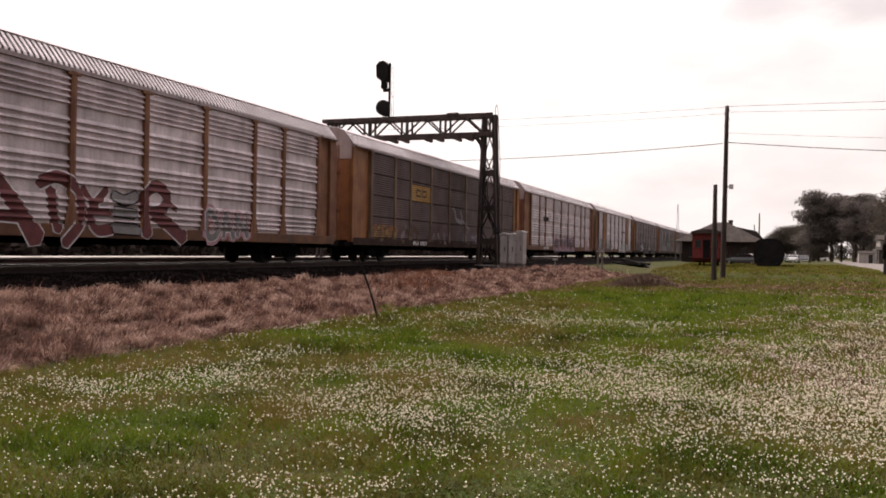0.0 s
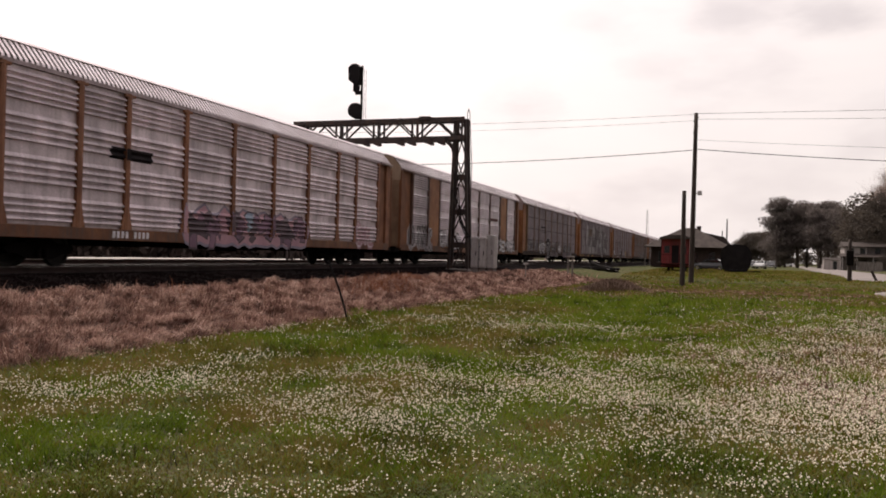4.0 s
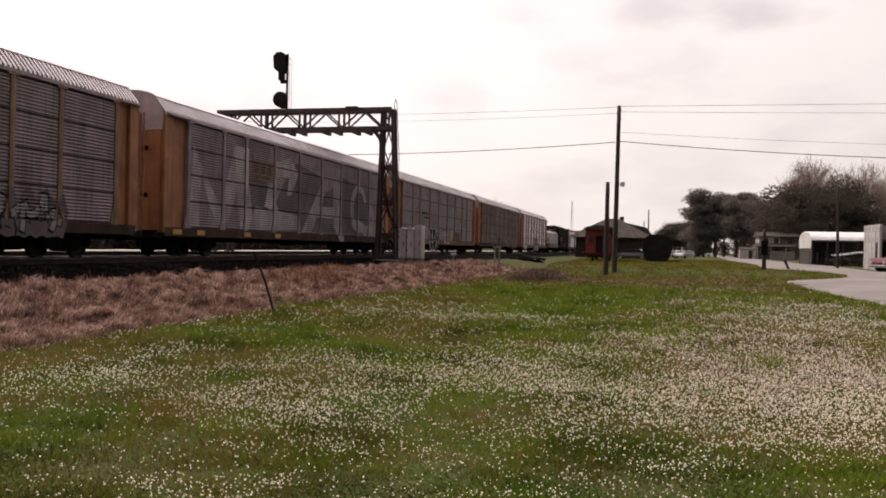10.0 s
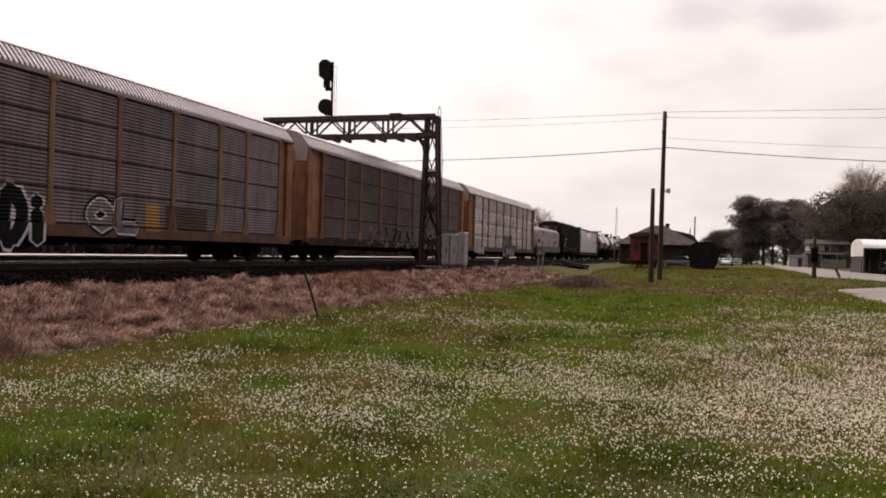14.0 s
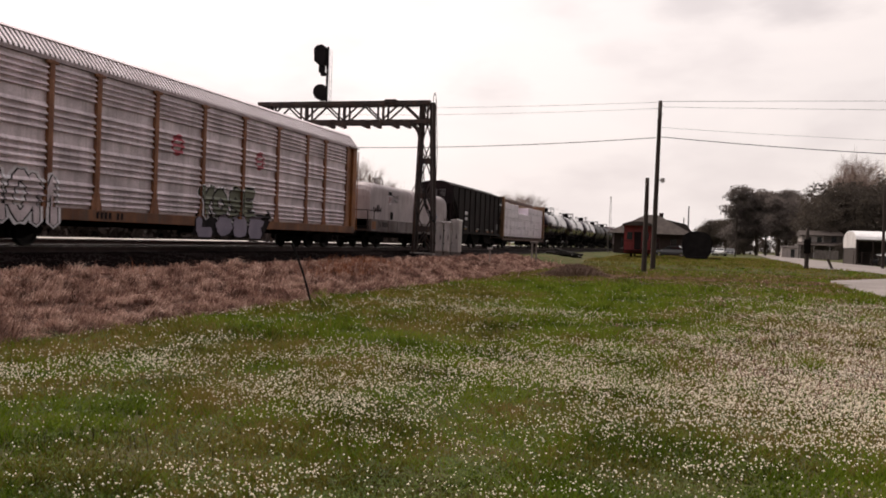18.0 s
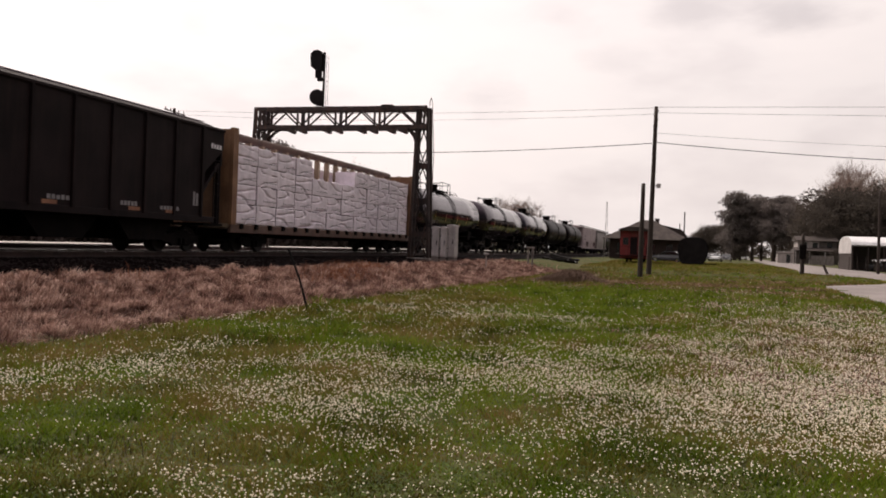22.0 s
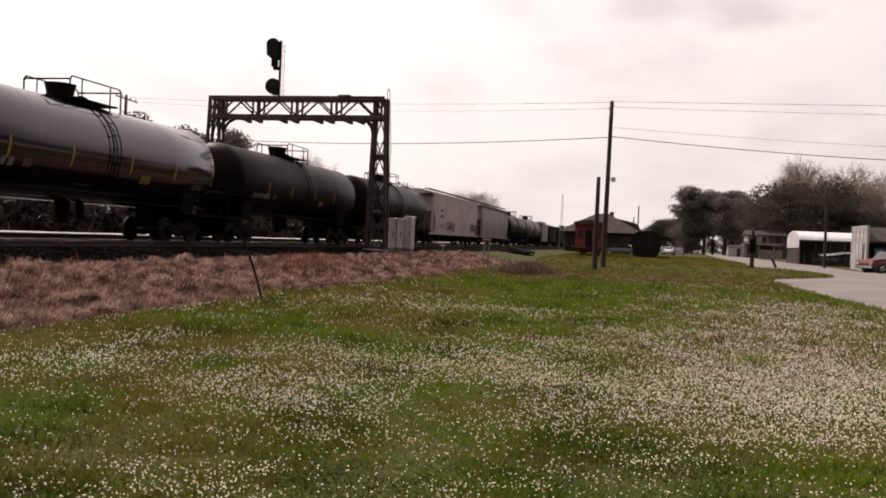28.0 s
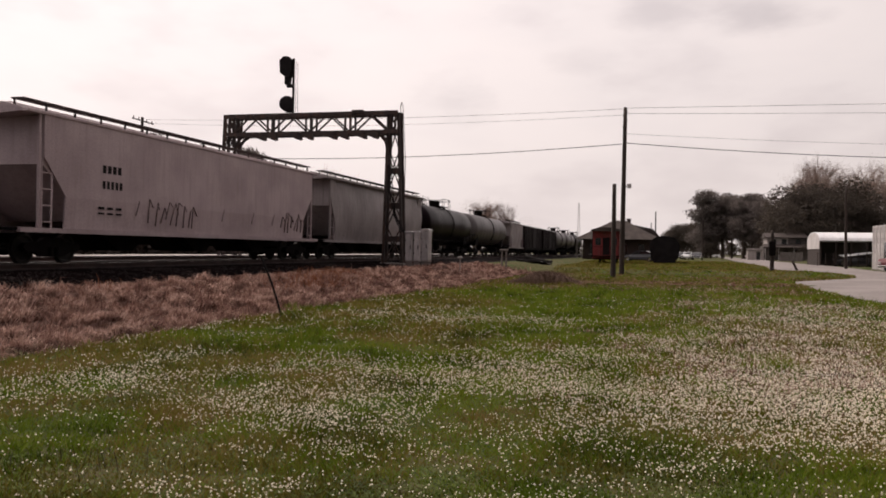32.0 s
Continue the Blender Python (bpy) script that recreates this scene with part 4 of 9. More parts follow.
# --- coil car ---
def coil_car(start, end):
    L = end - start - 2.4
    car = thing("coil_car", pose(TRACK_X, (start + end) / 2, 0), "pale grey coil car with two rounded hoods", "freight car", "freight cars of the train")
    CARS.append((car, (start + end) / 2))
    underframe(car, end - start, 5.6)
    part("deck", boxes((-1.4, 1.4, -L / 2, L / 2, 1.0, 1.25)), "dark", car)
    for s in (-1, 1):
        x0, x1 = sorted((s * 1.38, s * 1.53))
        part("side_sill", boxes((x0, x1, -L / 2, L / 2, 0.92, 1.62), bevel=0.02), "sill_white", car, "dirty white side sill with rust stains")
        for i in range(9):
            y = -L / 2 + 1.2 + i * (L - 2.4) / 8
            part("stake", boxes((*sorted((s * 1.36, s * 1.55)), y - 0.06, y + 0.06, 0.96, 1.58)), "sill_white", car)
    for e in (-1, 1):
        bm = boxes((-1.45, 1.45, *sorted((e * (L / 2 - 0.2), e * (L / 2 + 0.3))), 0.95, 1.05))
        for x in (-1.42, 1.42):
            bar(bm, (x, e * (L / 2 + 0.25), 1.0), (x, e * (L / 2 + 0.25), 2.1), 0.05, 0.05)
            bar(bm, (x, e * (L / 2 - 0.7), 1.0), (x, e * (L / 2 - 0.7), 2.1), 0.05, 0.05)
            bar(bm, (x, e * (L / 2 - 0.7), 2.1), (x, e * (L / 2 + 0.25), 2.1), 0.05, 0.05)
        bar(bm, (-1.42, e * (L / 2 + 0.25), 2.1), (1.42, e * (L / 2 + 0.25), 2.1), 0.05, 0.05)
        part("end_railing", bm, "iron", car)
        # hood: arched box with rounded shoulders and dipped ends
        h0, h1 = (0.1, L / 2 - 0.08) if e > 0 else (-L / 2 + 0.08, -0.1)
        prof = [(-1.42, 1.62)]
        for i in range(13):
            a = math.pi * i / 12
            u, q = math.cos(a), math.sin(a)
            prof.append((-1.42 * math.copysign(abs(u) ** 0.5, u), 3.22 + 0.52 * q ** 0.7))
        prof.append((1.42, 1.62))
        bm = bmesh.new()
        rows = []
        # the outer end rounds over in a quarter circle, the inner one hardly
        outer = [(0.0, 0.62, 0.99), (0.05, 0.79, 1.0), (0.18, 0.90, 1.0), (0.42, 0.97, 1.0), (0.8, 1.0, 1.0)]
        inner = [(0.0, 0.72, 0.99), (0.05, 0.84, 1.0), (0.16, 0.93, 1.0), (0.34, 0.98, 1.0), (0.6, 1.0, 1.0)]
        ends = (inner, outer) if e > 0 else (outer, inner)
        for y, k, m in [(h0 + d, k, m) for d, k, m in ends[0]] + [(h1 - d, k, m) for d, k, m in ends[1][::-1]]:
            rows.append([bm.verts.new((x * m, y, 1.62 + (z - 1.62) * k)) for x, z in prof])
        for p, q in zip(rows, rows[1:]):
            for i in range(len(prof) - 1):
                bm.faces.new((p[i], p[i + 1], q[i + 1], q[i]))
        bm.faces.new(rows[0]), bm.faces.new(rows[-1][::-1])
        bmesh.ops.recalc_face_normals(bm, faces=bm.faces)
        hood = part("hood", bm, "white_paint", car, "rounded pale hood", smooth=False)
        mid = (h0 + h1) / 2
        for y in (mid - 0.35, mid + 0.1):
            pts = [(y + 0.3 * math.cos(k * math.pi / 8), 3.68 + 0.48 * math.sin(k * math.pi / 8)) for k in range(9)]
            for x in (0.25, 0.55):
                b2 = bmesh.new()
                for p, q in zip(pts, pts[1:]):
                    rod(b2, (x, p[0], p[1]), (x, q[0], q[1]), 0.035, n=6)
                part("lifting_bail", b2, "clapboard", hood)
        part("placard", boxes((1.42, 1.432, mid - 0.45, mid, 1.68, 2.12)), "dark", hood)
        em = mid - 0.9
        shield = [(0.02, 0.95), (0.14, 1.02), (0.3, 0.97), (0.46, 1.02), (0.58, 0.95), (0.58, 0.3), (0.3, 0.12), (0.02, 0.3)]
        emblem = part("emblem", extrude([(em + a, 2.42 + b * 0.95) for a, b in shield], "x", 1.42, 1.428), "paint_white", hood, "striped shield-shaped emblem")
        for k in range(5):
            part("emblem_stripe", boxes((1.428, 1.433, em + 0.05 + k * 0.11, em + 0.1 + k * 0.11, 2.66, 3.02)), "red", emblem)
        part("emblem_band", boxes((1.428, 1.434, em + 0.02, em + 0.58, 3.08, 3.32)), "paint_black", emblem)
        lettering("slogan", "BUILDING\nAMERICA", "paint_black", hood, 1.424, em + 0.72, 2.7, 0.44, 1.1)
        rnd = random.Random(31)
        b2 = bmesh.new()
        for k in range(16):
            y = mid + (0.15 if e > 0 else -3.2) + k * 0.075
            bar(b2, (1.424, y, 2.0 + rnd.uniform(0, 0.1)), (1.424, y + rnd.uniform(-0.1, 0.2), 2.35 + rnd.uniform(-0.12, 0.12)), 0.05, 0.004)
        tagged(part("scrawl", b2, "paint_blue" if e > 0 else "paint_black", hood), kind="stuff")
        part("sill_patch", boxes((1.531, 1.534, e * 7.2 - 0.3, e * 7.2 + 0.3, 1.05, 1.5)), "yellow", car, "orange patch of old paint")
    bm = bmesh.new()
    for i in range(8):
        if i != 2:
            box(bm, 1.531, 1.535, -6.5 + i * 0.2, -6.38 + i * 0.2, 1.2, 1.48)
    tagged(part("number_bars", bm, "paint_black", car), kind="stuff")
    return car


# --- dark covered hopper ---
def dark_hopper(start, end):
    L = end - start - 0.9
    car = thing("covered_hopper", pose(TRACK_X, (start + end) / 2, 0), "nearly black ribbed covered hopper with a gabled roof and white stencils", "freight car", "freight cars of the train")
    CARS.append((car, (start + end) / 2))
    underframe(car, end - start, 6.2)
    E = L / 2
    for s in (-1, 1):
        pts = [(-E, 4.62), (-E + 0.05, 3.9), (-E + 1.25, 3.0), (-E + 1.45, 1.28), (E - 1.45, 1.28), (E - 1.25, 3.0), (E - 0.05, 3.9), (E, 4.62)]
        part("side_sheet", extrude(pts, "x", *sorted((s * 1.46, s * 1.51))), "maroon", car)
        part("top_chord", boxes((*sorted((s * 1.40, s * 1.57)), -E, E, 4.58, 4.68), bevel=0.015), "maroon", car)
        part("side_sill", boxes((*sorted((s * 1.38, s * 1.54)), -E + 0.6, E - 0.6, 1.12, 1.34), bevel=0.01), "maroon", car)
        rib = part("rib", boxes((*sorted((s * 1.50, s * 1.58)), -0.06, 0.06, 1.3, 4.6), bevel=0.02), "maroon", car)
        rib.location.y = -E + 1.5
        n = 8
        for i in range(1, n + 1):
            reuse(rib, "rib", car, pose(0, -E + 1.5 + i * (L - 3.0) / n, 0))
    part("roof", extrude([(-1.52, 4.62), (-0.75, 4.94), (-0.3, 5.0), (0.3, 5.0), (0.75, 4.94), (1.52, 4.62), (0, 4.5)], "y", -E, E), "maroon", car)
    for y in (-5.4, -1.8, 1.8, 5.4):
        part("hatch_cover", boxes((-0.45, 0.45, y - 0.5, y + 0.5, 5.0, 5.07), bevel=0.02), "maroon", car)
    part("running_board", boxes((0.3, 0.6, -E, E, 5.0, 5.03)), "silver_dull", car)
    for e in (-1, 1):
        y0, y1 = sorted((e * (E - 0.12), e * (E - 0.02)))
        part("end_sheet", extrude([(-1.46, 3.3), (1.46, 3.3), (1.46, 4.6), (0.75, 4.93), (-0.75, 4.93), (-1.46, 4.6)], "y", y0, y1), "maroon", car)
        part("end_slope_sheet", extrude([(e * (E - 0.1), 3.4), (e * (E - 2.2), 1.2), (e * (E - 2.4), 1.2), (e * (E - 0.3), 3.4)], "x", -1.45, 1.45), "maroon", car)
        for x in (-1.3, 1.3):
            part("corner_post", bar(bmesh.new(), (x, e * (E - 0.07), 1.1), (x, e * (E - 0.07), 3.4), 0.12, 0.12), "maroon", car)
        part("end_platform", boxes((-1.45, 1.45, *sorted((e * (E - 1.2), e * (E + 0.15))), 1.0, 1.1)), "dark", car)
        ladder(car, 1.45, e * (E - 0.35), 1.1, 3.7, "maroon", "y", 0.4)
        # stencil panels on the end: short bars
        bm = bmesh.new()
        rnd = random.Random(14)
        for x0, n, k in ((-1.25, 3, 3), (-0.35, 7, 4), (0.45, 5, 3)):
            for i in range(n):
                for q in range(k):
                    if rnd.random() < 0.8:
                        box(bm, x0 + q * 0.16, x0 + q * 0.16 + rnd.uniform(0.08, 0.14), *sorted((e * (E - 0.021), e * (E - 0.014))), 4.32 - i * 0.11, 4.36 - i * 0.11)
        tagged(part("stencil_bars", bm, "paint_silver", car), kind="stuff")
    for y in (-4.0, 0.0, 4.0):
        part("hopper_bay", extrude([(y - 1.75, 1.3), (y + 1.75, 1.3), (y + 0.9, 0.42), (y - 0.9, 0.42)], "x", -1.2, 1.2), "dark", car)
    rnd = random.Random(15)
    for y, z, n, w, h, c in ((-E + 3.5, 2.62, 4, 0.15, 0.3, "paint_white"), (-E + 3.5, 2.2, 4, 0.14, 0.26, "paint_white"), (-E + 3.45, 1.62, 4, 0.16, 0.09, "paint_silver"), (-E + 3.45, 1.5, 4, 0.14, 0.08, "paint_yellow"), (-E + 2.4, 1.75, 1, 0.22, 0.45, "paint_white"),
                               (-1.0, 1.5, 5, 0.14, 0.14, "paint_silver"), (2.2, 1.5, 5, 0.13, 0.16, "paint_silver"), (4.3, 1.46, 6, 0.14, 0.14, "paint_silver"), (E - 2.0, 1.7, 2, 0.14, 0.5, "paint_silver"), (E - 0.9, 3.9, 4, 0.14, 0.2, "paint_white")):
        bm = bmesh.new()
        for i in range(n):
            box(bm, 1.511, 1.516, y + i * w * 1.35, y + i * w * 1.35 + w, z, z + h * rnd.uniform(0.8, 1))
        tagged(part("stencil_bars", bm, c, car), kind="stuff")
    for y in (-1.2, 2.6, 4.6):
        part("rust_patch", boxes((1.512, 1.515, y, y + 0.6, 1.36, 1.48)), "rust_post", car)
    return car


def lumber_bundle(w, d, h, seed):
    rnd = random.Random(seed)
    bm = bmesh.new()
    nu, nv = 34, 18
    off = rnd.uniform(0, 50)
    # crumpled wrap: long sagging folds over a flat face, as one gridded skin
    ring = []
    for i in range(nu + 1):
        col = []
        for j in range(nv + 1):
            edge = i in (0, nu) or j in (0, nv)
            u, v = w * i / nu, h * j / nv
            fold = 0.014 + 0.012 * noise.noise((u * 0.8 + off, v * 1.1, off)) - 0.075 * max(0.0, 1 - abs(noise.noise((u * 0.45 + v * 1.5 + off, v * 1.7 - u * 0.35, off + 9))) * 14)
            k = 0.0 if edge else max(-0.04, fold)
            sag = 0.075 * noise.noise((u * 1.7 + off, 0, 7)) if j == nv else 0.0
            col.append(bm.verts.new((d / 2 + k, -w / 2 + u, v + sag)))
        ring.append(col)
    for i in range(nu):
        for j in range(nv):
            bm.faces.new((ring[i][j], ring[i + 1][j], ring[i + 1][j + 1], ring[i][j + 1]))
    back = [[bm.verts.new((-d / 2, -w / 2 + w * i / nu, z)) for i in range(nu + 1)] for z in (0, h)]
    for i in range(nu):
        bm.faces.new((back[1][i], ring[i][nv], ring[i + 1][nv], back[1][i + 1]))
        bm.faces.new((back[0][i + 1], ring[i + 1][0], ring[i][0], back[0][i]))
        bm.faces.new((back[0][i], back[1][i], back[1][i + 1], back[0][i + 1]))
    for i in (0, nu):
        fs = [back[0][i]] + [ring[i][j] for j in range(nv + 1)] + [back[1][i]]
        bm.faces.new(fs)
    bmesh.ops.recalc_face_normals(bm, faces=bm.faces)
    me = bpy.data.meshes.new("lumber_bundle")
    bm.to_mesh(me)
    bm.free()
    me.shade_smooth()
    me.set_sharp_from_angle(angle=radians(50))
    me.materials.append(M["white_wrap"])
    return me


def centre_beam(start, end):
    L = end - start - 1.2
    car = thing("centre_beam_flat", pose(TRACK_X, (start + end) / 2, 0), "tan centre-beam flat car stacked with white-wrapped lumber bundles", "freight car", "freight cars of the train")
    CARS.append((car, (start + end) / 2))
    underframe(car, end - start, 8.4)
    part("deck", boxes((-1.45, 1.45, -L / 2, L / 2, 0.98, 1.14)), "tan", car)
    for s in (-1, 1):
        part("side_sill", boxes((*sorted((s * 1.38, s * 1.52)), -L / 2, L / 2, 0.78, 1.12), bevel=0.02), "brown_post", car)
        winch = part("winch", boxes((*sorted((s * 1.45, s * 1.6)), -0.12, 0.12, 0.95, 1.16), bevel=0.02), "dark", car)
        winch.location.y = -L / 2 + 0.8
        for i in range(1, 18):
            reuse(winch, "winch", car, pose(0, -L / 2 + 0.8 + i * (L - 1.6) / 17, 0))
    bm = bmesh.new()
    rod(bm, (0, -L / 2 + 0.3, 4.88), (0, L / 2 - 0.3, 4.88), 0.17, n=14)
    part("top_chord", bm, "brown_post", car, "long brown top chord pipe")
    n = 18
    post = part("centre_post", boxes((-0.12, 0.12, -0.09, 0.09, 1.1, 4.75)), "tan", car)
    post.location.y = -L / 2 + 0.3
    for i in range(1, n + 1):
        reuse(post, "centre_post", car, pose(0, -L / 2 + 0.3 + (L - 0.6) * i / n, 0))
    for e in (-1, 1):
        bm = boxes((-1.45, 1.45, *sorted((e * (L / 2 - 0.05), e * (L / 2 - 0.3))), 1.1, 4.84))
        for x in (-1.5, -0.7, 0.7, 1.5):
            box(bm, x - 0.08, x + 0.08, *sorted((e * (L / 2 + 0.06), e * (L / 2 - 0.32))), 1.1, 4.88)
        part("bulkhead", bm, "orange_tan", car)
    meshes = {}
    rnd = random.Random(4)
    n = 12
    w = (L - 0.8) / n
    for s in (-1, 1):
        for j in range(4):
            for i in range(n):
                if j == 3 and i in (4, 5, 6) and s > 0:
                    continue
                h = 0.78
                sd = rnd.randrange(7)
                if sd not in meshes:
                    meshes[sd] = lumber_bundle(w - 0.035, 1.15, h, sd)
                o = new("wrapped_pack", meshes[sd])
                o.parent = car
                o.matrix_basis = pose(s * (0.84 + rnd.uniform(-0.03, 0.03)), -L / 2 + 0.4 + (i + 0.5) * w, 1.16 + j * 0.80, rnd.uniform(-0.8, 0.8), 0, (0 if s > 0 else 180) + rnd.uniform(-1.5, 1.5))
    bm = bmesh.new()
    for j in range(4):
        for i in range(n):
            y = -L / 2 + 0.4 + i * w
            if j == 3 and i in (4, 5, 6):
                continue
            for k in range(6):
                box(bm, 1.478, 1.484, y + 0.5 + k * 0.2, y + 0.62 + k * 0.2, 1.33 + j * 0.8, 1.37 + j * 0.8)
    tagged(part("wrap_print_bars", bm, "paint_silver", car), kind="stuff")
    return car


# --- tank car ---
def tank_car(start, end, material, r=1.67, z=2.92, label="", marks=True, cut=0.85):
    L = end - start - 1.2
    car = thing("tank_car", pose(TRACK_X, (start + end) / 2, 0), label, "tank car", "tank cars of the train")
    CARS.append((car, (start + end) / 2))
    underframe(car, end - start, (end - start) / 2 - 2.6, 1.15, True)
    B = L / 2 - 0.25
    prof = [(-B, 0.02), (-B + 0.06, r * 0.45), (-B + 0.2, r * 0.75), (-B + 0.42, r * 0.93), (-B + 0.68, r)]
    prof += [(-B / 2, r), (0, r), (B / 2, r)] + [(-a, q) for a, q in prof[::-1]]
    bm = revolve(prof, "y", 48)
    bmesh.ops.translate(bm, vec=(0, 0, z), verts=bm.verts)
    shell = part("tank_shell", bm, material, car, smooth=True)
    for y in (-B / 2, 0.0, B / 2):
        bm = revolve([(y - 0.03, r + 0.001), (y - 0.015, r + 0.003), (y + 0.015, r + 0.003), (y + 0.03, r + 0.001)], "y", 48)
        bmesh.ops.translate(bm, vec=(0, 0, z), verts=bm.verts)
        part("weld_band", bm, material, car, smooth=True)
    top = z + r
    bm = boxes((-0.75, 0.75, -1.35, 1.35, top + 0.02, top + 0.07))
    part("walkway", bm, "dark", car)
    bm = revolve([(top - 0.1, 0.4), (top + 0.12, 0.41), (top + 0.40, 0.46), (top + 0.50, 0.5), (top + 0.54, 0.25)], "z", 20)
    part("manway_dome", bm, "dark", car).location.y = -0.7
    part("valve_housing", revolve([(top, 0.2), (top + 0.24, 0.2), (top + 0.28, 0.1)], "z", 14), "dark", car).location.y = 0.35
    bm = bmesh.new()
    for x in (-0.85, 0.85):
        pts = [(x, -1.35, top - 0.2), (x, -1.35, top + 0.56), (x, -1.25, top + 0.66), (x, 1.25, top + 0.66), (x, 1.35, top + 0.56), (x, 1.35, top - 0.2)]
        for p, q in zip(pts, pts[1:]):
            rod(bm, p, q, 0.028, n=6)
        for y in (-0.75, 0.75):
            rod(bm, (x, y, top - 0.2), (x, y, top + 0.66), 0.024, n=6)
    for y in (-1.35, 1.35):
        rod(bm, (-0.85, y, top + 0.56), (0.85, y, top + 0.56), 0.028, n=6)
    part("platform_railing", bm, "dark", car)
    # curved ladder down the side
    bm = bmesh.new()
    for y in (-0.2, 0.2):
        prev = None
        for i in range(9):
            a = radians(80 - i * 15)
            p = (math.cos(a) * (r + 0.08), y, z + math.sin(a) * (r + 0.08))
            if prev:
                rod(bm, prev, p, 0.022, n=5)
            prev = p
    for i in range(9):
        a = radians(80 - i * 15)
        rod(bm, (math.cos(a) * (r + 0.08), -0.2, z + math.sin(a) * (r + 0.08)), (math.cos(a) * (r + 0.08), 0.2, z + math.sin(a) * (r + 0.08)), 0.018, n=5)
    part("ladder", bm, "dark", car)
    for e in (-1, 1):
        y = e * ((end - start) / 2 - 2.6)
        part("saddle", extrude([(-1.1, 1.1), (1.1, 1.1), (1.25, 2.1), (0.9, 1.85), (0.0, 1.55), (-0.9, 1.85), (-1.25, 2.1)], "y", y - 0.45, y + 0.45), "dark", car)
        bm = bmesh.new()
        for x in (-1.4, 1.4):
            rod(bm, (x, e * (L / 2 + 0.25), 1.1), (x, e * (L / 2 + 0.25), 2.1), 0.025, n=6)
            rod(bm, (x, e * (L / 2 + 0.25), 2.1), (x, e * (L / 2 - 1.1), 2.1), 0.025, n=6)
            rod(bm, (x, e * (L / 2 - 1.1), 2.1), (x, e * (L / 2 - 1.1), 1.1), 0.025, n=6)
        rod(bm, (-1.4, e * (L / 2 + 0.25), 2.1), (1.4, e * (L / 2 + 0.25), 2.1), 0.025, n=6)
        box(bm, -1.45, 1.45, *sorted((e * (L / 2 + 0.28), e * (L / 2 - 1.3))), 1.05, 1.13)
        part("end_platform", bm, "dark", car)
    bm = rods(((1.5, -L / 2 + 1.0, 1.35), (1.5, L / 2 - 1.0, 1.35), 0.025), n=6)
    part("side_handrail", bm, "dark", car)
    part("bottom_outlet", rods(((0, -0.4, 0.55), (0, -0.4, z - r + 0.1), 0.25), n=10), "dark", car)
    part("drain_pipe", rods(((0, 0.5, 0.7), (0, 0.5, z - r + 0.1), 0.14), n=10), "dark", car)

    def patch(name, y, w, a0, a1, mat, lift=0.006):
        bm = bmesh.new()
        rows = []
        for i in range(5):
            a = radians(a0 + (a1 - a0) * i / 4)
            rows.append([bm.verts.new((math.cos(a) * (r + lift), y + k, z + math.sin(a) * (r + lift))) for k in (-w / 2, w / 2)])
        for p, q in zip(rows, rows[1:]):
            bm.faces.new((p[0], p[1], q[1], q[0]))
        part(name, bm, mat, car)
    if marks:
        for y in (-4.8, -2.1, 0.98, 3.77):
            patch("reflector", y, 0.07, -21, 0, "paint_yellow")
        patch("end_stripe", B - 0.74, 0.05, -34, 22, "paint_yellow")
        patch("placard", 2.0, 0.6, -31, -20, "placard_yellow")
        for i in range(6):
            patch("number_bar", -6.15 + i * 0.31, 0.2, -29, -20, "paint_silver")
        patch("stencil_panel", -3.95, 0.36, -28, -20, "roller_dark")
        patch("stencil_bar", -5.6, 1.0, -37, -35.6, "roller_dark")
        patch("stencil_bar", -1.1, 0.9, -42, -40.8, "roller_dark")
        for i in range(3):
            patch("stencil_bar", B - 1.7, 0.7, -30 + i * 4, -28 + i * 4, "roller_dark")
    return car


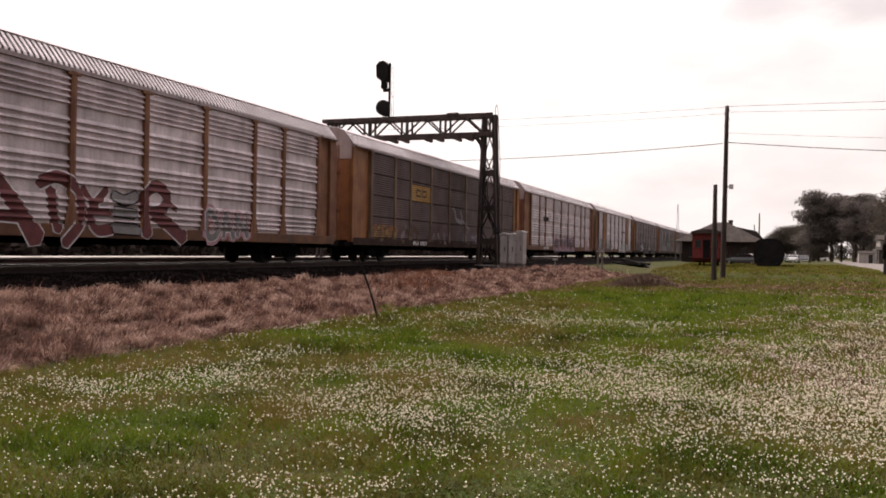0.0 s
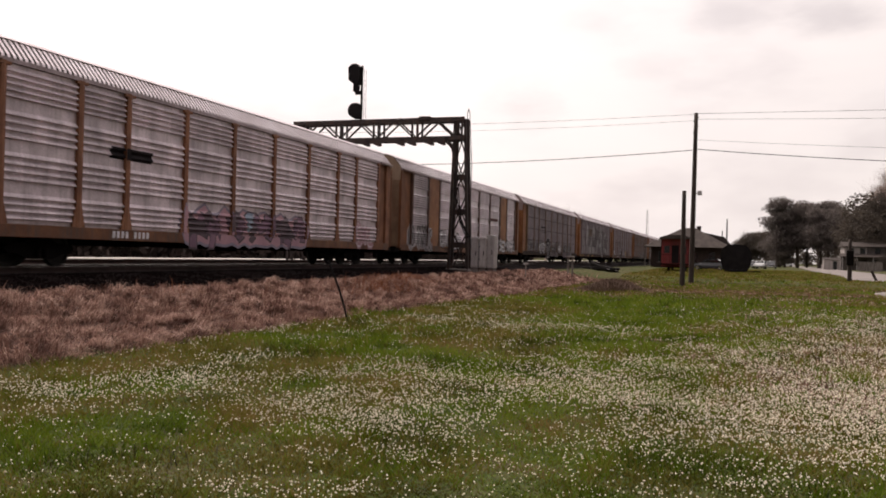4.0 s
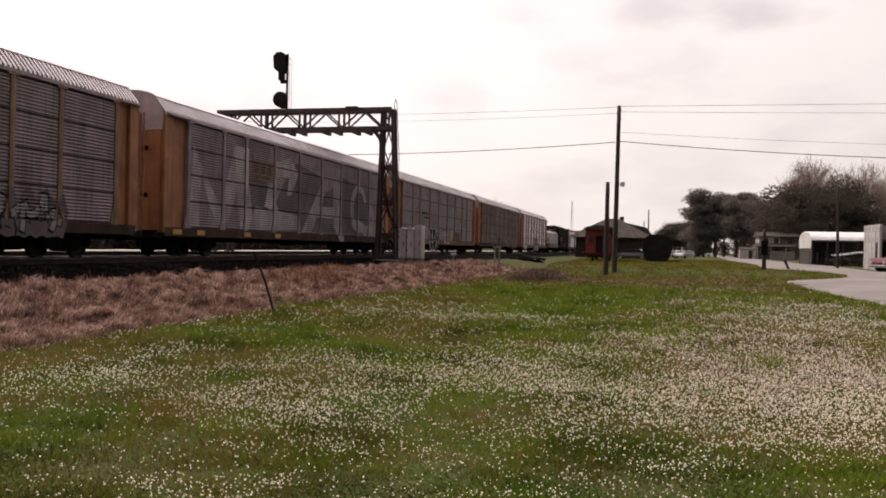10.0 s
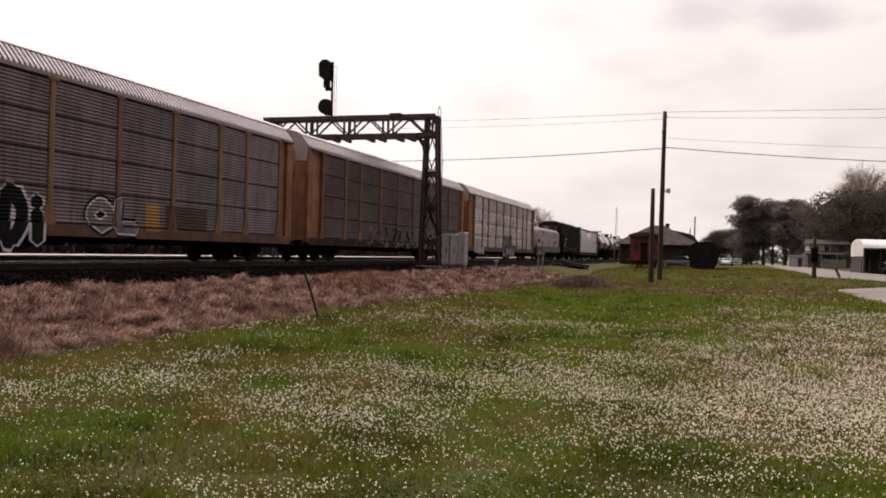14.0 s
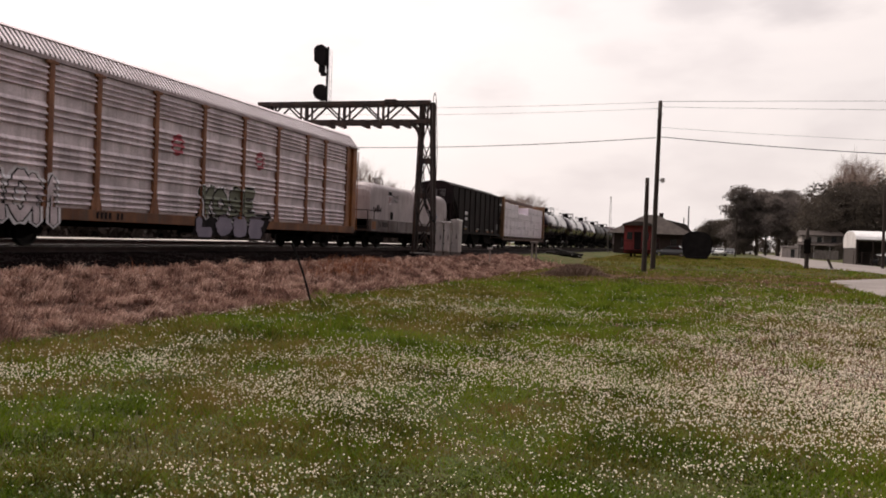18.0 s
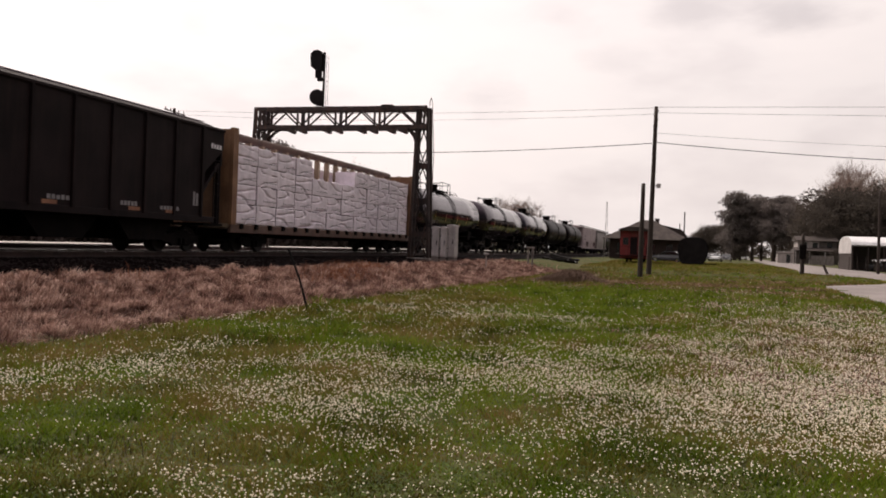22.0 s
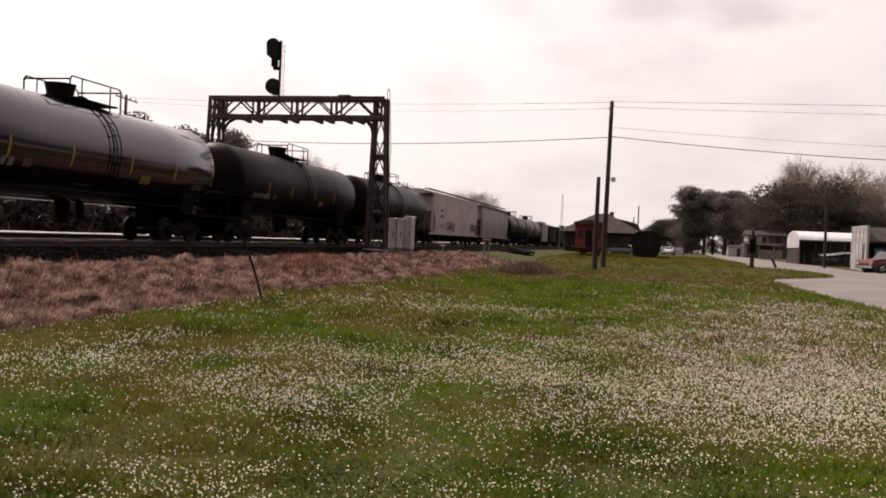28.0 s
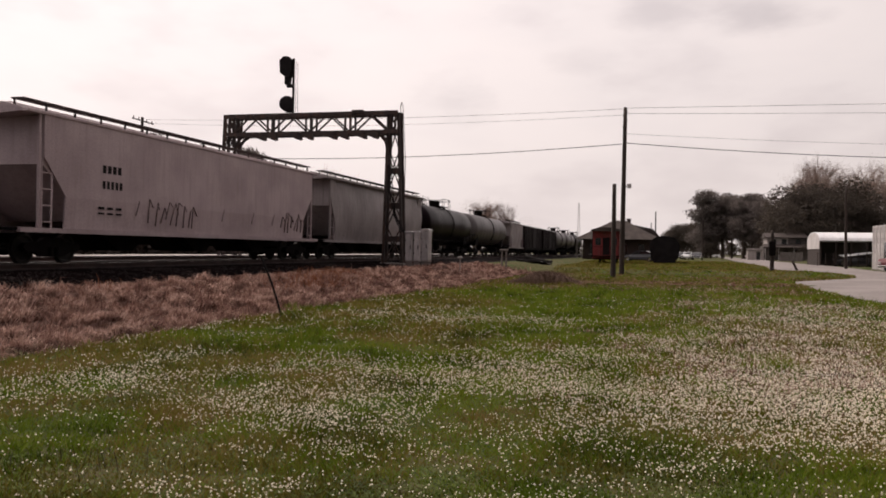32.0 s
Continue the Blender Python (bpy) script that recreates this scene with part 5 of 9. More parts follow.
# --- covered hopper ---
def covered_hopper(start, end, material, label, curved=False, height=4.7):
    L = end - start - 1.0
    car = thing("covered_hopper", pose(TRACK_X, (start + end) / 2, 0), label, "freight car", "freight cars of the train")
    CARS.append((car, (start + end) / 2))
    underframe(car, end - start, (end - start) / 2 - 2.3)
    H = height
    for s in (-1, 1):
        # side sheet with the ends cut back on the slope
        pts = [(-L / 2 + 0.9, H - 0.35), (-L / 2 + 0.9, H - 1.6), (-L / 2 + 1.85, 2.0), (-L / 2 + 1.85, 1.05), (L / 2 - 1.85, 1.05), (L / 2 - 1.85, 2.0), (L / 2 - 0.9, H - 1.6), (L / 2 - 0.9, H - 0.35)]
        bm = bmesh.new()
        if curved:
            rows = []
            for i in range(13):
                k = i / 12
                z = 1.05 + (H - 0.35 - 1.05) * k
                x = 1.28 + 0.26 * math.sin(math.pi * min(1.0, 0.12 + 0.86 * k))
                cut = max(0.8, 1.5 - max(0.0, z - 1.7) * 0.6)
                rows.append([bm.verts.new((s * x, y, z)) for y in (-L / 2 + cut, -L / 4, 0, L / 4, L / 2 - cut)])
            for p, q in zip(rows, rows[1:]):
                for i in range(4):
                    bm.faces.new((p[i], p[i + 1], q[i + 1], q[i]))
        else:
            vs = [bm.verts.new((s * (1.5 if z > 1.2 else 1.44), y, z)) for y, z in pts]
            bm.faces.new(vs)
        r = bmesh.ops.extrude_face_region(bm, geom=bm.faces[:])
        bmesh.ops.translate(bm, vec=(-s * 0.05, 0, 0), verts=[v for v in r["geom"] if isinstance(v, bmesh.types.BMVert)])
        bmesh.ops.recalc_face_normals(bm, faces=bm.faces)
        part("side_sheet", bm, material, car, smooth=False)
        part("side_sill", boxes((*sorted((s * 1.36, s * 1.5)), -L / 2, L / 2, 0.92, 1.06)), material, car)
        part("top_chord", boxes((*sorted((s * 1.3, s * 1.53)), -L / 2 + 0.2, L / 2 - 0.2, H - 0.37, H - 0.27), bevel=0.01), material, car)
        for e in (-1, 1):
            bm = bmesh.new()
            bar(bm, (s * 1.42, e * (L / 2 - 0.78), 1.0), (s * 1.42, e * (L / 2 - 0.78), H - 0.3), 0.08, 0.08)
            part("end_post", bm, material, car)
            ladder(car, s * 1.46, e * (L / 2 - 1.05), 1.0, H - 1.8, "hopper_white", "y", 0.42)
    part("roof", extrude([(-1.5, H - 0.33), (-0.7, H - 0.08), (0.7, H - 0.08), (1.5, H - 0.33), (0, H - 0.45)], "y", -L / 2 + 0.2, L / 2 - 0.2), material, car)
    part("hatch_cover", extrude([(-0.3, H - 0.1), (-0.3, H + 0.05), (0.3, H + 0.05), (0.3, H - 0.1)], "y", -L / 2 + 0.9, L / 2 - 0.9), material, car)
    for s in (-1, 1):
        bm = bmesh.new()
        n = 16
        box(bm, *sorted((s * 0.75, s * 1.2)), -L / 2 + 0.4, L / 2 - 0.4, H + 0.03, H + 0.07)
        for i in range(n + 1):
            y = -L / 2 + 0.3 + (L - 0.6) * i / n
            bar(bm, (s * 0.97, y, H - 0.2), (s * 0.97, y, H + 0.05), 0.05, 0.05)
        part("running_board", bm, "iron", car)
    for e in (-1, 1):
        bm = bmesh.new()
        extrude([(e * (L / 2 - 0.9), H - 0.4), (e * (L / 2 - 0.9), H - 1.8), (e * (L / 2 - 2.8), 1.3), (e * (L / 2 - 3.1), 1.3), (e * (L / 2 - 1.4), H - 0.4)], "x", -1.44, 1.44, bm)
        part("end_slope_sheet", bm, material, car)
        part("brake_platform", boxes((-1.4, 1.4, *sorted((e * (L / 2 - 1.0), e * (L / 2 + 0.2))), 0.98, 1.05)), "dark", car)
    n = 3
    for i in range(n):
        y = (i - 1) * (L - 6.4) / n
        part("outlet_gate", extrude([(y - 1.5, 1.1), (y + 1.5, 1.1), (y + 0.4, 0.4), (y - 0.4, 0.4)], "x", -0.9, 0.9), "dark", car)
    return car


def box_car(start, end, material, label, H=4.4):
    L = end - start - 1.0
    car = thing("box_car", pose(TRACK_X, (start + end) / 2, 0), label, "freight car", "freight cars of the train")
    CARS.append((car, (start + end) / 2))
    underframe(car, end - start, (end - start) / 2 - 2.4)
    part("body", extrude([(-1.48, 1.0), (1.48, 1.0), (1.48, H - 0.3), (0.6, H), (-0.6, H), (-1.48, H - 0.3)], "y", -L / 2, L / 2), material, car)
    for s in (-1, 1):
        rib = part("rib", boxes((*sorted((s * 1.46, s * 1.53)), -0.05, 0.05, 1.0, H - 0.3)), material, car)
        rib.location.y = -L / 2 + 0.1
        n = int(L / 1.3)
        for i in range(1, n + 1):
            reuse(rib, "rib", car, pose(0, -L / 2 + 0.1 + i * (L - 0.2) / n, 0))
        part("side_door", boxes((*sorted((s * 1.5, s * 1.57)), -1.5, 1.5, 1.1, H - 0.45), bevel=0.02), material, car)
        part("side_sill", boxes((*sorted((s * 1.4, s * 1.5)), -L / 2, L / 2, 0.8, 1.02)), "dark", car)
    for e in (-1, 1):
        ladder(car, 1.5, e * (L / 2 - 0.35), 1.0, H - 0.6, material, "y", 0.4)
    return car


coil_car(260.3, 278.0)
dark_hopper(277.6, 295.0)
centre_beam(294.6, 317.9)
BLACK_TANK = "glossy black tank car with yellow reflectors and a railed dome platform"
tank_car(318.0, 336.4, "tank", label=BLACK_TANK)
tank_car(336.4, 354.8, "tank", label=BLACK_TANK)
tank_car(354.8, 371.1, "tank_bright", label=BLACK_TANK)
SATIN_TANK = "satin black tank car with yellow reflectors and railed dome platform"
tank_car(371.1, 388.7, "tank_satin", r=1.58, z=2.86, label=SATIN_TANK)
tank_car(388.7, 405.9, "tank_satin", r=1.58, z=2.86, label=SATIN_TANK)
hop1 = covered_hopper(405.8, 427.9, "hopper_white", "dusty pinkish-white covered hopper with roof walkway and faint scrawls")
covered_hopper(427.9, 448.2, "hopper_grey", "grey covered hopper with curved sides and roof walkway", curved=True)
tank_car(448.2, 465.2, "tank_satin", r=1.5, z=2.7, label="black tank car behind the covered hoppers", marks=False)
tank_car(465.2, 483.6, "tank_grey", r=1.5, z=2.7, label="grey stained tank car behind the covered hoppers", marks=False)
covered_hopper(483.6, 495.1, "hopper_grey", "grey covered hopper far back in the train", height=4.2)
box_car(495.1, 512.0, "maroon", "dark brown ribbed box car far back in the train", 4.1)
box_car(512.0, 529.0, "maroon", "dark brown ribbed box car far back in the train", 4.1)
tank_car(529.0, 545.0, "tank_grey", r=1.5, z=2.7, label="pale grey tank car far back in the train", marks=False)
tank_car(545.0, 561.0, "tank_grey", r=1.5, z=2.7, label="pale grey tank car far back in the train", marks=False)
tank_car(561.0, 577.0, "tank_satin", r=1.5, z=2.7, label="black tank car far back in the train", marks=False)


def wheelsets():
    """Every wheelset is a part of its car: two flanged wheels on an axle."""
    bm = rods(((-0.95, 0, 0), (0.95, 0, 0), 0.08), n=10)
    for s in (-1, 1):
        revolve([(s * 0.70, 0.46), (s * 0.71, WHEEL_R + 0.025), (s * 0.73, WHEEL_R + 0.025), (s * 0.74, WHEEL_R), (s * 0.83, WHEEL_R - 0.008), (s * 0.835, 0.38), (s * 0.79, 0.34), (s * 0.79, 0.14), (s * 0.86, 0.12)], "x", 24, bm)
    first = None
    made = []
    for car, y in WHEELS:
        if first is None:
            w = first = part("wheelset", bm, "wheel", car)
        else:
            w = new("wheelset", first.data)
            w.parent = car
        w.matrix_parent_inverse = Matrix.Translation((0, y, WHEEL_R))
        made.append(w)
    return made


WHEELSETS = wheelsets()


# ---- paint on the auto carriers ----
def conform(car, bms, name, material, lift=0.0, label=""):
    """Lay flat drawings in (y, z) over the pressed panels, the posts and the sill: cut at their edges, each piece at its own depth."""
    edges, wide = list(car["edges"]), list(car["wide"])
    prof = louvre_outline(4.03, GROUPS[car["pattern"]], car["pattern"])
    zs, xs = np.array([1.13 + z for _, z in prof]), np.array([1.4635 + x for x, _ in prof])
    zones, lo = [(-20.0, edges[0] - 1.18, 1.5525)], edges[0] - 1.18
    for i, e in enumerate(edges):
        flat = 1.4325 if i == 0 else 1.5335 if i - 1 in wide else None
        zones += [(lo, e - 0.098, flat), (e - 0.098, e + 0.098, 1.578)]
        lo = e + 0.098
    zones += [(lo, edges[-1] + 0.68, 1.4325), (edges[-1] + 0.68, 20.0, 1.5525)]
    vs, fs = [], []
    for item in bms:
        bm, own = item if isinstance(item, tuple) else (item, 0.0)
        bm = bm.copy()
        low, high = min(v.co.z for v in bm.verts), max(v.co.z for v in bm.verts)
        for z in zs:
            if low < z < high:
                bmesh.ops.bisect_plane(bm, geom=bm.verts[:] + bm.edges[:] + bm.faces[:], plane_co=(0, 0, z), plane_no=(0, 0, 1))
        y_lo, y_hi = min(v.co.y for v in bm.verts), max(v.co.y for v in bm.verts)
        for a, b, depth in zones:
            if b < y_lo or a > y_hi:
                continue
            for z0, z1, x in ((1.122, 9.0, depth), (0.0, 1.122, 1.563)):
                if z0 > high or z1 < low:
                    continue
                c = bm.copy()
                for co, no in (((0, a, 0), (0, -1, 0)), ((0, b, 0), (0, 1, 0)), ((0, 0, z0), (0, 0, -1)), ((0, 0, z1), (0, 0, 1))):
                    bmesh.ops.bisect_plane(c, geom=c.verts[:] + c.edges[:] + c.faces[:], plane_co=co, plane_no=no, clear_outer=True)
                base = len(vs)
                c.verts.index_update()
                vs += [((float(np.interp(v.co.z, zs, xs)) if x is None else x) + lift + own, v.co.y, v.co.z) for v in c.verts]
                fs += [[base + v.index for v in f.verts] for f in c.faces]
                c.free()
        bm.free()
    if not fs:
        return None
    ob = new(name, mesh_from(name, vs, fs, material))
    ob.parent = car
    return tagged(ob, label, kind="stuff" if name.startswith("graffiti") or name == "number_bars" else "")


# letter strokes on a grid of 4 by 6: pairs of across and up, strokes parted by bars
STROKES = {"A": "00 26 40|12 32", "B": "00 06 36 45 33 03|33 42 30 00", "D": "00 06 26 44 42 20 00", "E": "46 06 00 40|03 33", "G": "45 26 04 02 20 41 43 23", "H": "00 06|40 46|03 43",
           "I": "20 26", "i": "20 24|25 26", "K": "00 06|46 03 40", "L": "06 00 40", "M": "00 06 23 46 40", "N": "00 06 40 46", "O": "20 02 04 26 44 42 20", "P": "00 06 36 45 43 32 02",
           "R": "00 06 36 45 33 03|23 40", "S": "45 26 05 13 33 41 20 01", "T": "06 46|26 20", "U": "06 01 20 41 46", "Y": "06 23 46|23 20"}


def ribbon(points, w0, w1):
    """A sprayed stroke: a bending band of paint with blunt, slightly pointed ends."""
    pts = [Vector(q) for q in points]
    fine = []
    for i in range(len(pts) - 1):
        a, b, c, d = pts[max(i - 1, 0)], pts[i], pts[i + 1], pts[min(i + 2, len(pts) - 1)]
        for k in range(4):
            t = k / 4
            fine.append(0.5 * (2 * b + (c - a) * t + (2 * a - 5 * b + 4 * c - d) * t * t + (3 * b - a - 3 * c + d) * t ** 3))
    fine.append(pts[-1])
    d0, d1 = (fine[1] - fine[0]).normalized(), (fine[-1] - fine[-2]).normalized()
    left, right, n = [], [], len(fine) - 1
    for i, q in enumerate(fine):
        d = (fine[min(i + 1, n)] - fine[max(i - 1, 0)]).normalized()
        h = Vector((-d.y, d.x)) * (w0 + (w1 - w0) * i / n) / 2
        left.append(q + h), right.append(q - h)
    left = [fine[0] - d0 * w0 * 0.3] + left + [fine[-1] + d1 * w1 * 0.3]
    bm = bmesh.new()
    l = [bm.verts.new((0, q.x, q.y)) for q in left]
    r = [bm.verts.new((0, q.x, q.y)) for q in right]
    bm.faces.new((l[0], l[1], r[0]))
    for i in range(n):
        bm.faces.new((l[i + 1], l[i + 2], r[i + 1], r[i]))
    bm.faces.new((l[n + 1], l[n + 2], r[n]))
    return bm


def sprayed(car, strokes, fill, edge, rim, lift=0.0, halo="", wide=0.15):
    """Strokes of paint, rows of points and two widths, each in its outline; every band at its own depth."""
    layers = ([(halo, wide)] if halo else []) + [(edge, rim), (fill, 0.0)]
    for material, grow in layers:
        bands = []
        for points, w0, w1 in strokes:
            bands.append((ribbon(points, w0 + 2 * grow, w1 + 2 * grow), lift))
            lift += 0.0006
        conform(car, bands, "graffiti_band", material)
        for b, _ in bands:
            b.free()


def tag_letters(car, text, y0, y1, z0, z1, fill, edge, seed=0, heavy=0.3, lift=0.0, halo="", rim=0.05):
    """A row of fat sprayed letters with an outline; heavy: the stroke's share of a letter's width."""
    rnd = random.Random(seed)
    w = (y1 - y0) / len(text)
    strokes = []
    for i, ch in enumerate(text):
        dz, dh, slant, fat = rnd.uniform(-0.05, 0.05), rnd.uniform(0.92, 1.08), rnd.uniform(-0.12, 0.12), heavy * w * rnd.uniform(0.9, 1.1)
        for line in STROKES[ch].split("|"):
            pts = []
            for q in line.split():
                u, v = int(q[0]) / 4 + rnd.uniform(-0.04, 0.04), int(q[1]) / 6 + rnd.uniform(-0.03, 0.03)
                pts.append((y0 + i * w + fat * 0.5 + (w - fat) * u * 0.96 + slant * v * w, z0 + dz + fat * 0.4 + ((z1 - z0) * dh - fat * 0.8) * v))
            # a sharp corner ends one stroke and begins the next
            first = 0
            for k in range(1, len(pts)):
                last = k == len(pts) - 1
                turn = 0.0 if last else (Vector(pts[k]) - Vector(pts[k - 1])).angle(Vector(pts[k + 1]) - Vector(pts[k]))
                if last or turn > 1.0:
                    strokes.append((pts[first:k + 1], fat * rnd.uniform(0.85, 1.15), fat * rnd.uniform(0.85, 1.2)))
                    first = k
    sprayed(car, strokes, fill, edge, rim, lift, halo)


def poly(points):
    bm = bmesh.new()
    bm.faces.new([bm.verts.new((0, y, z)) for y, z in points])
    bm.normal_update()
    bmesh.ops.triangulate(bm, faces=bm.faces[:])
    return bm


def wild(car, y0, y1, z0, z1, fills, edge, seed, n=7, lift=0.0):
    """Interlocking angular shapes with outlines, arrows and hooks: sprayed lettering that cannot be read."""
    rnd = random.Random(seed)
    w = (y1 - y0) / n
    outs, ins = [], []
    for i in range(n):
        cy = y0 + (i + 0.5) * w
        for k in range(3):
            a = rnd.uniform(0, math.pi)
            oy, oz = rnd.uniform(-0.3, 0.3) * w, rnd.uniform(0.2, 0.8) * (z1 - z0)
            lng, wid = rnd.uniform(0.4, 0.62) * (z1 - z0), rnd.uniform(0.13, 0.24) * w
            d, p = (math.cos(a) * w / (z1 - z0), math.sin(a)), (-math.sin(a) * 0.8, math.cos(a) * 0.8)
            shape = []
            bend = rnd.uniform(-0.3, 0.3)
            for t, q in ((-1, -0.8), (-0.3, -1.1), (0.4, -1), (0.7, -1.9), (1.15, 0.1), (0.7, 1.9), (0.4, 1), (-0.3, 0.9), (-1, 1.2)):
                f = bend * (t * t) * lng * 0.5
                shape.append((cy + oy + d[0] * t * lng * 0.7 + p[0] * (q * wid + f), z0 + oz + d[1] * t * lng * 0.7 + p[1] * (q * wid + f)))
            shape = [(min(max(y, y0), y1), min(max(z, z0 - 0.15), z1 + 0.1)) for y, z in shape]
            my, mz = sum(s[0] for s in shape) / 9, sum(s[1] for s in shape) / 9
            grown = [(my + (y - my) * 1.1 + math.copysign(0.03, y - my), mz + (z - mz) * 1.1 + math.copysign(0.03, z - mz)) for y, z in shape]
            outs.append(poly(grown))
            ins.append((poly(shape), rnd.choice(fills)))
    # every shape lies a little proud of the one before, each over its outline
    conform(car, [(b, lift + 0.0006 * i) for i, b in enumerate(outs)], "graffiti_outline", edge)
    for f in sorted(set(fills)):
        conform(car, [(b, lift + 0.0006 * i + 0.0003) for i, (b, m) in enumerate(ins) if m == f], "graffiti_shape", f)
    for b in outs + [b for b, _ in ins]:
        b.free()


def plate(car, y0, y1, z0, z1, material, name, lift=0.0, label=""):
    b = poly([(y0, z0), (y1, z0), (y1, z1), (y0, z1)])
    conform(car, [b], name, material, lift, label)
    b.free()


def number_bars(car, y, z, n, h=0.2, material="paint_white", gap=4):
    rows = []
    for i in range(n):
        if i != gap:
            a = y + i * 0.19
            rows.append(poly([(a, z), (a + 0.12, z), (a + 0.13, z + h), (a + 0.01, z + h)]))
    conform(car, rows, "number_bars", material, 0.002)


def piece(car, y0, y1, z0, z1, base, fills, edge, seed, n, halo=""):
    """A filled ragged ground with interlocking shapes sprayed over it."""
    rnd = random.Random(seed)
    for grow, m, lift in ((0.1, halo, 0.0), (0.0, base, 0.003)):
        if not m:
            continue
        k = 3 * n
        up = [(y0 + (y1 - y0) * i / k, z1 + grow + (z1 - z0) * (0.16 * math.sin(i * 1.9 + seed) + 0.08 * math.sin(i * 4.3))) for i in range(k + 1)]
        down = [(y0 + (y1 - y0) * i / k, z0 - grow + (z1 - z0) * 0.06 * math.sin(i * 2.7 + seed)) for i in range(k, -1, -1)]
        b = poly([(y0 - grow - 0.2, (z0 + z1) / 2)] + up + [(y1 + grow + 0.2, (z0 + z1) / 2 + 0.1)] + down)
        conform(car, [b], "graffiti_ground", m, lift)
        b.free()
    wild(car, y0, y1, z0, z1, fills, edge, seed, n, 0.006)


# places below are measured from each car's middle
sprayed(car_a, [([(-4.9, 0.7), (-4.3, 1.6), (-3.8, 2.2)], 0.5, 0.36), ([(-3.8, 2.2), (-3.2, 1.5), (-2.6, 0.7)], 0.34, 0.56), ([(-4.6, 1.3), (-3.0, 1.25)], 0.26, 0.3),
                ([(-2.5, 2.15), (-1.9, 2.35), (-1.3, 2.1), (-1.05, 1.6), (-1.2, 1.1), (-1.7, 0.6)], 0.34, 0.3), ([(-2.1, 2.0), (-2.05, 1.5), (-1.9, 0.95)], 0.36, 0.3),
                ([(-1.0, 2.15), (-0.6, 1.75), (-0.1, 2.15)], 0.2, 0.24), ([(-0.55, 1.8), (-0.75, 1.35), (-0.5, 1.0), (0.05, 1.05)], 0.32, 0.3), ([(-0.7, 1.5), (0.0, 1.5)], 0.2, 0.24),
                ([(1.5, 0.9), (1.4, 1.6), (1.45, 2.1), (2.0, 2.4), (2.5, 2.05), (2.2, 1.7), (1.7, 1.6)], 0.42, 0.34), ([(1.8, 1.55), (2.4, 1.3), (3.2, 0.85)], 0.42, 0.5), ([(2.6, 1.9), (2.9, 1.7)], 0.2, 0.16)], "paint_red", "paint_white", 0.04)
sprayed(car_a, [([(0.15, 2.0), (0.6, 1.88), (1.1, 2.05)], 0.26, 0.3), ([(0.15, 1.55), (1.05, 1.5)], 0.26, 0.24), ([(0.1, 1.08), (1.15, 1.05)], 0.3, 0.3)], "paint_silver", "paint_black", 0.04, 0.03)
tag_letters(car_a, "DAN", 4.35, 6.85, 0.85, 1.85, "paint_silver", "paint_white", 9, 0.24, 0.0, "paint_pink", 0.03)
plate(car_b, -7.0, -4.42, 3.15, 4.0, "paint_yellow", "emblem_plate")
for q in (-6.4, -5.6):
    plate(car_b, q, q + 0.6, 3.4, 3.8, "brown_post", "emblem_bar", 0.004)
    plate(car_b, q + 0.12, q + 0.5, 3.5, 3.7, "paint_yellow", "emblem_bar", 0.006)
piece(car_b, -12.0, -8.9, 1.15, 1.75, "yellow", ["paint_yellow", "tan_post"], "brown_post", 8, 4)
wild(car_b, -8.4, -0.8, 1.1, 1.95, ["brown_post", "brown_grey", "graffiti_plum", "silver_dull"], "brown_post", 9, n=9)
piece(car_b, 1.0, 5.4, 1.15, 1.75, "graffiti_plum", ["paint_purple", "brown_grey", "silver_dull", "paint_lavender"], "brown_grey", 10, 6)
sprayed(car_b, [([(-0.9, 3.1), (-0.5, 3.0), (-0.2, 2.5), (0.6, 2.3)], 0.1, 0.25), ([(0.5, 3.0), (0.8, 2.6), (0.7, 2.2)], 0.1, 0.2), ([(0.9, 2.4), (1.5, 2.2), (2.2, 1.9)], 0.2, 0.1)], "paint_silver", "graffiti_plum", 0.05)
number_bars(car_b, -6.8, 0.86, 10)
piece(car_c, -4.3, 4.1, 0.8, 1.9, "paint_pink", ["paint_purple", "paint_purple", "paint_blue", "graffiti_plum"], "graffiti_plum", 21, 7, "paint_lavender")
plate(car_c, -7.9, -6.0, 3.2, 3.55, "paint_black", "emblem_bar")
number_bars(car_c, -7.8, 0.86, 9)
tag_letters(car_c, "BIL", 9.3, 11.2, 0.95, 1.85, "paint_pink", "paint_white", 2, 0.26, 0.0, "paint_pink", 0.05)
tag_letters(car_d, "PiNK", -12.15, -8.45, 0.85, 2.2, "roller_pale", "paint_black", 4, 0.32, 0.0, "paint_white", 0.08)
tag_letters(car_d, "GAKED", -7.0, -2.8, 1.05, 2.05, "paint_white", "paint_black", 5, 0.27, 0.0, "", 0.08)
tag_letters(car_d, "UNKLE", 1.6, 6.6, 0.9, 1.8, "paint_white", "paint_silver", 31, 0.24, 0.0, "paint_white", 0.04)
tag_letters(car_d, "SEMOKS", 6.9, 11.8, 0.95, 1.85, "paint_white", "paint_black", 6, 0.24, 0.0, "", 0.06)
plate(car_d, 4.2, 6.6, 3.22, 3.42, "paint_red", "emblem_bar")
for q in (0, 1):
    number_bars(car_d, -6.2 + 1.3 * q, 0.86, 5, 0.18, "paint_black", 9)
wild(car_e, -11.5, -7.0, 1.0, 2.0, ["paint_silver", "graffiti_plum"], "paint_black", 44, n=5)
tag_letters(car_e, "KITR", -6.7, -4.3, 0.95, 1.9, "paint_white", "paint_black", 45, 0.28, 0.0, "", 0.06)
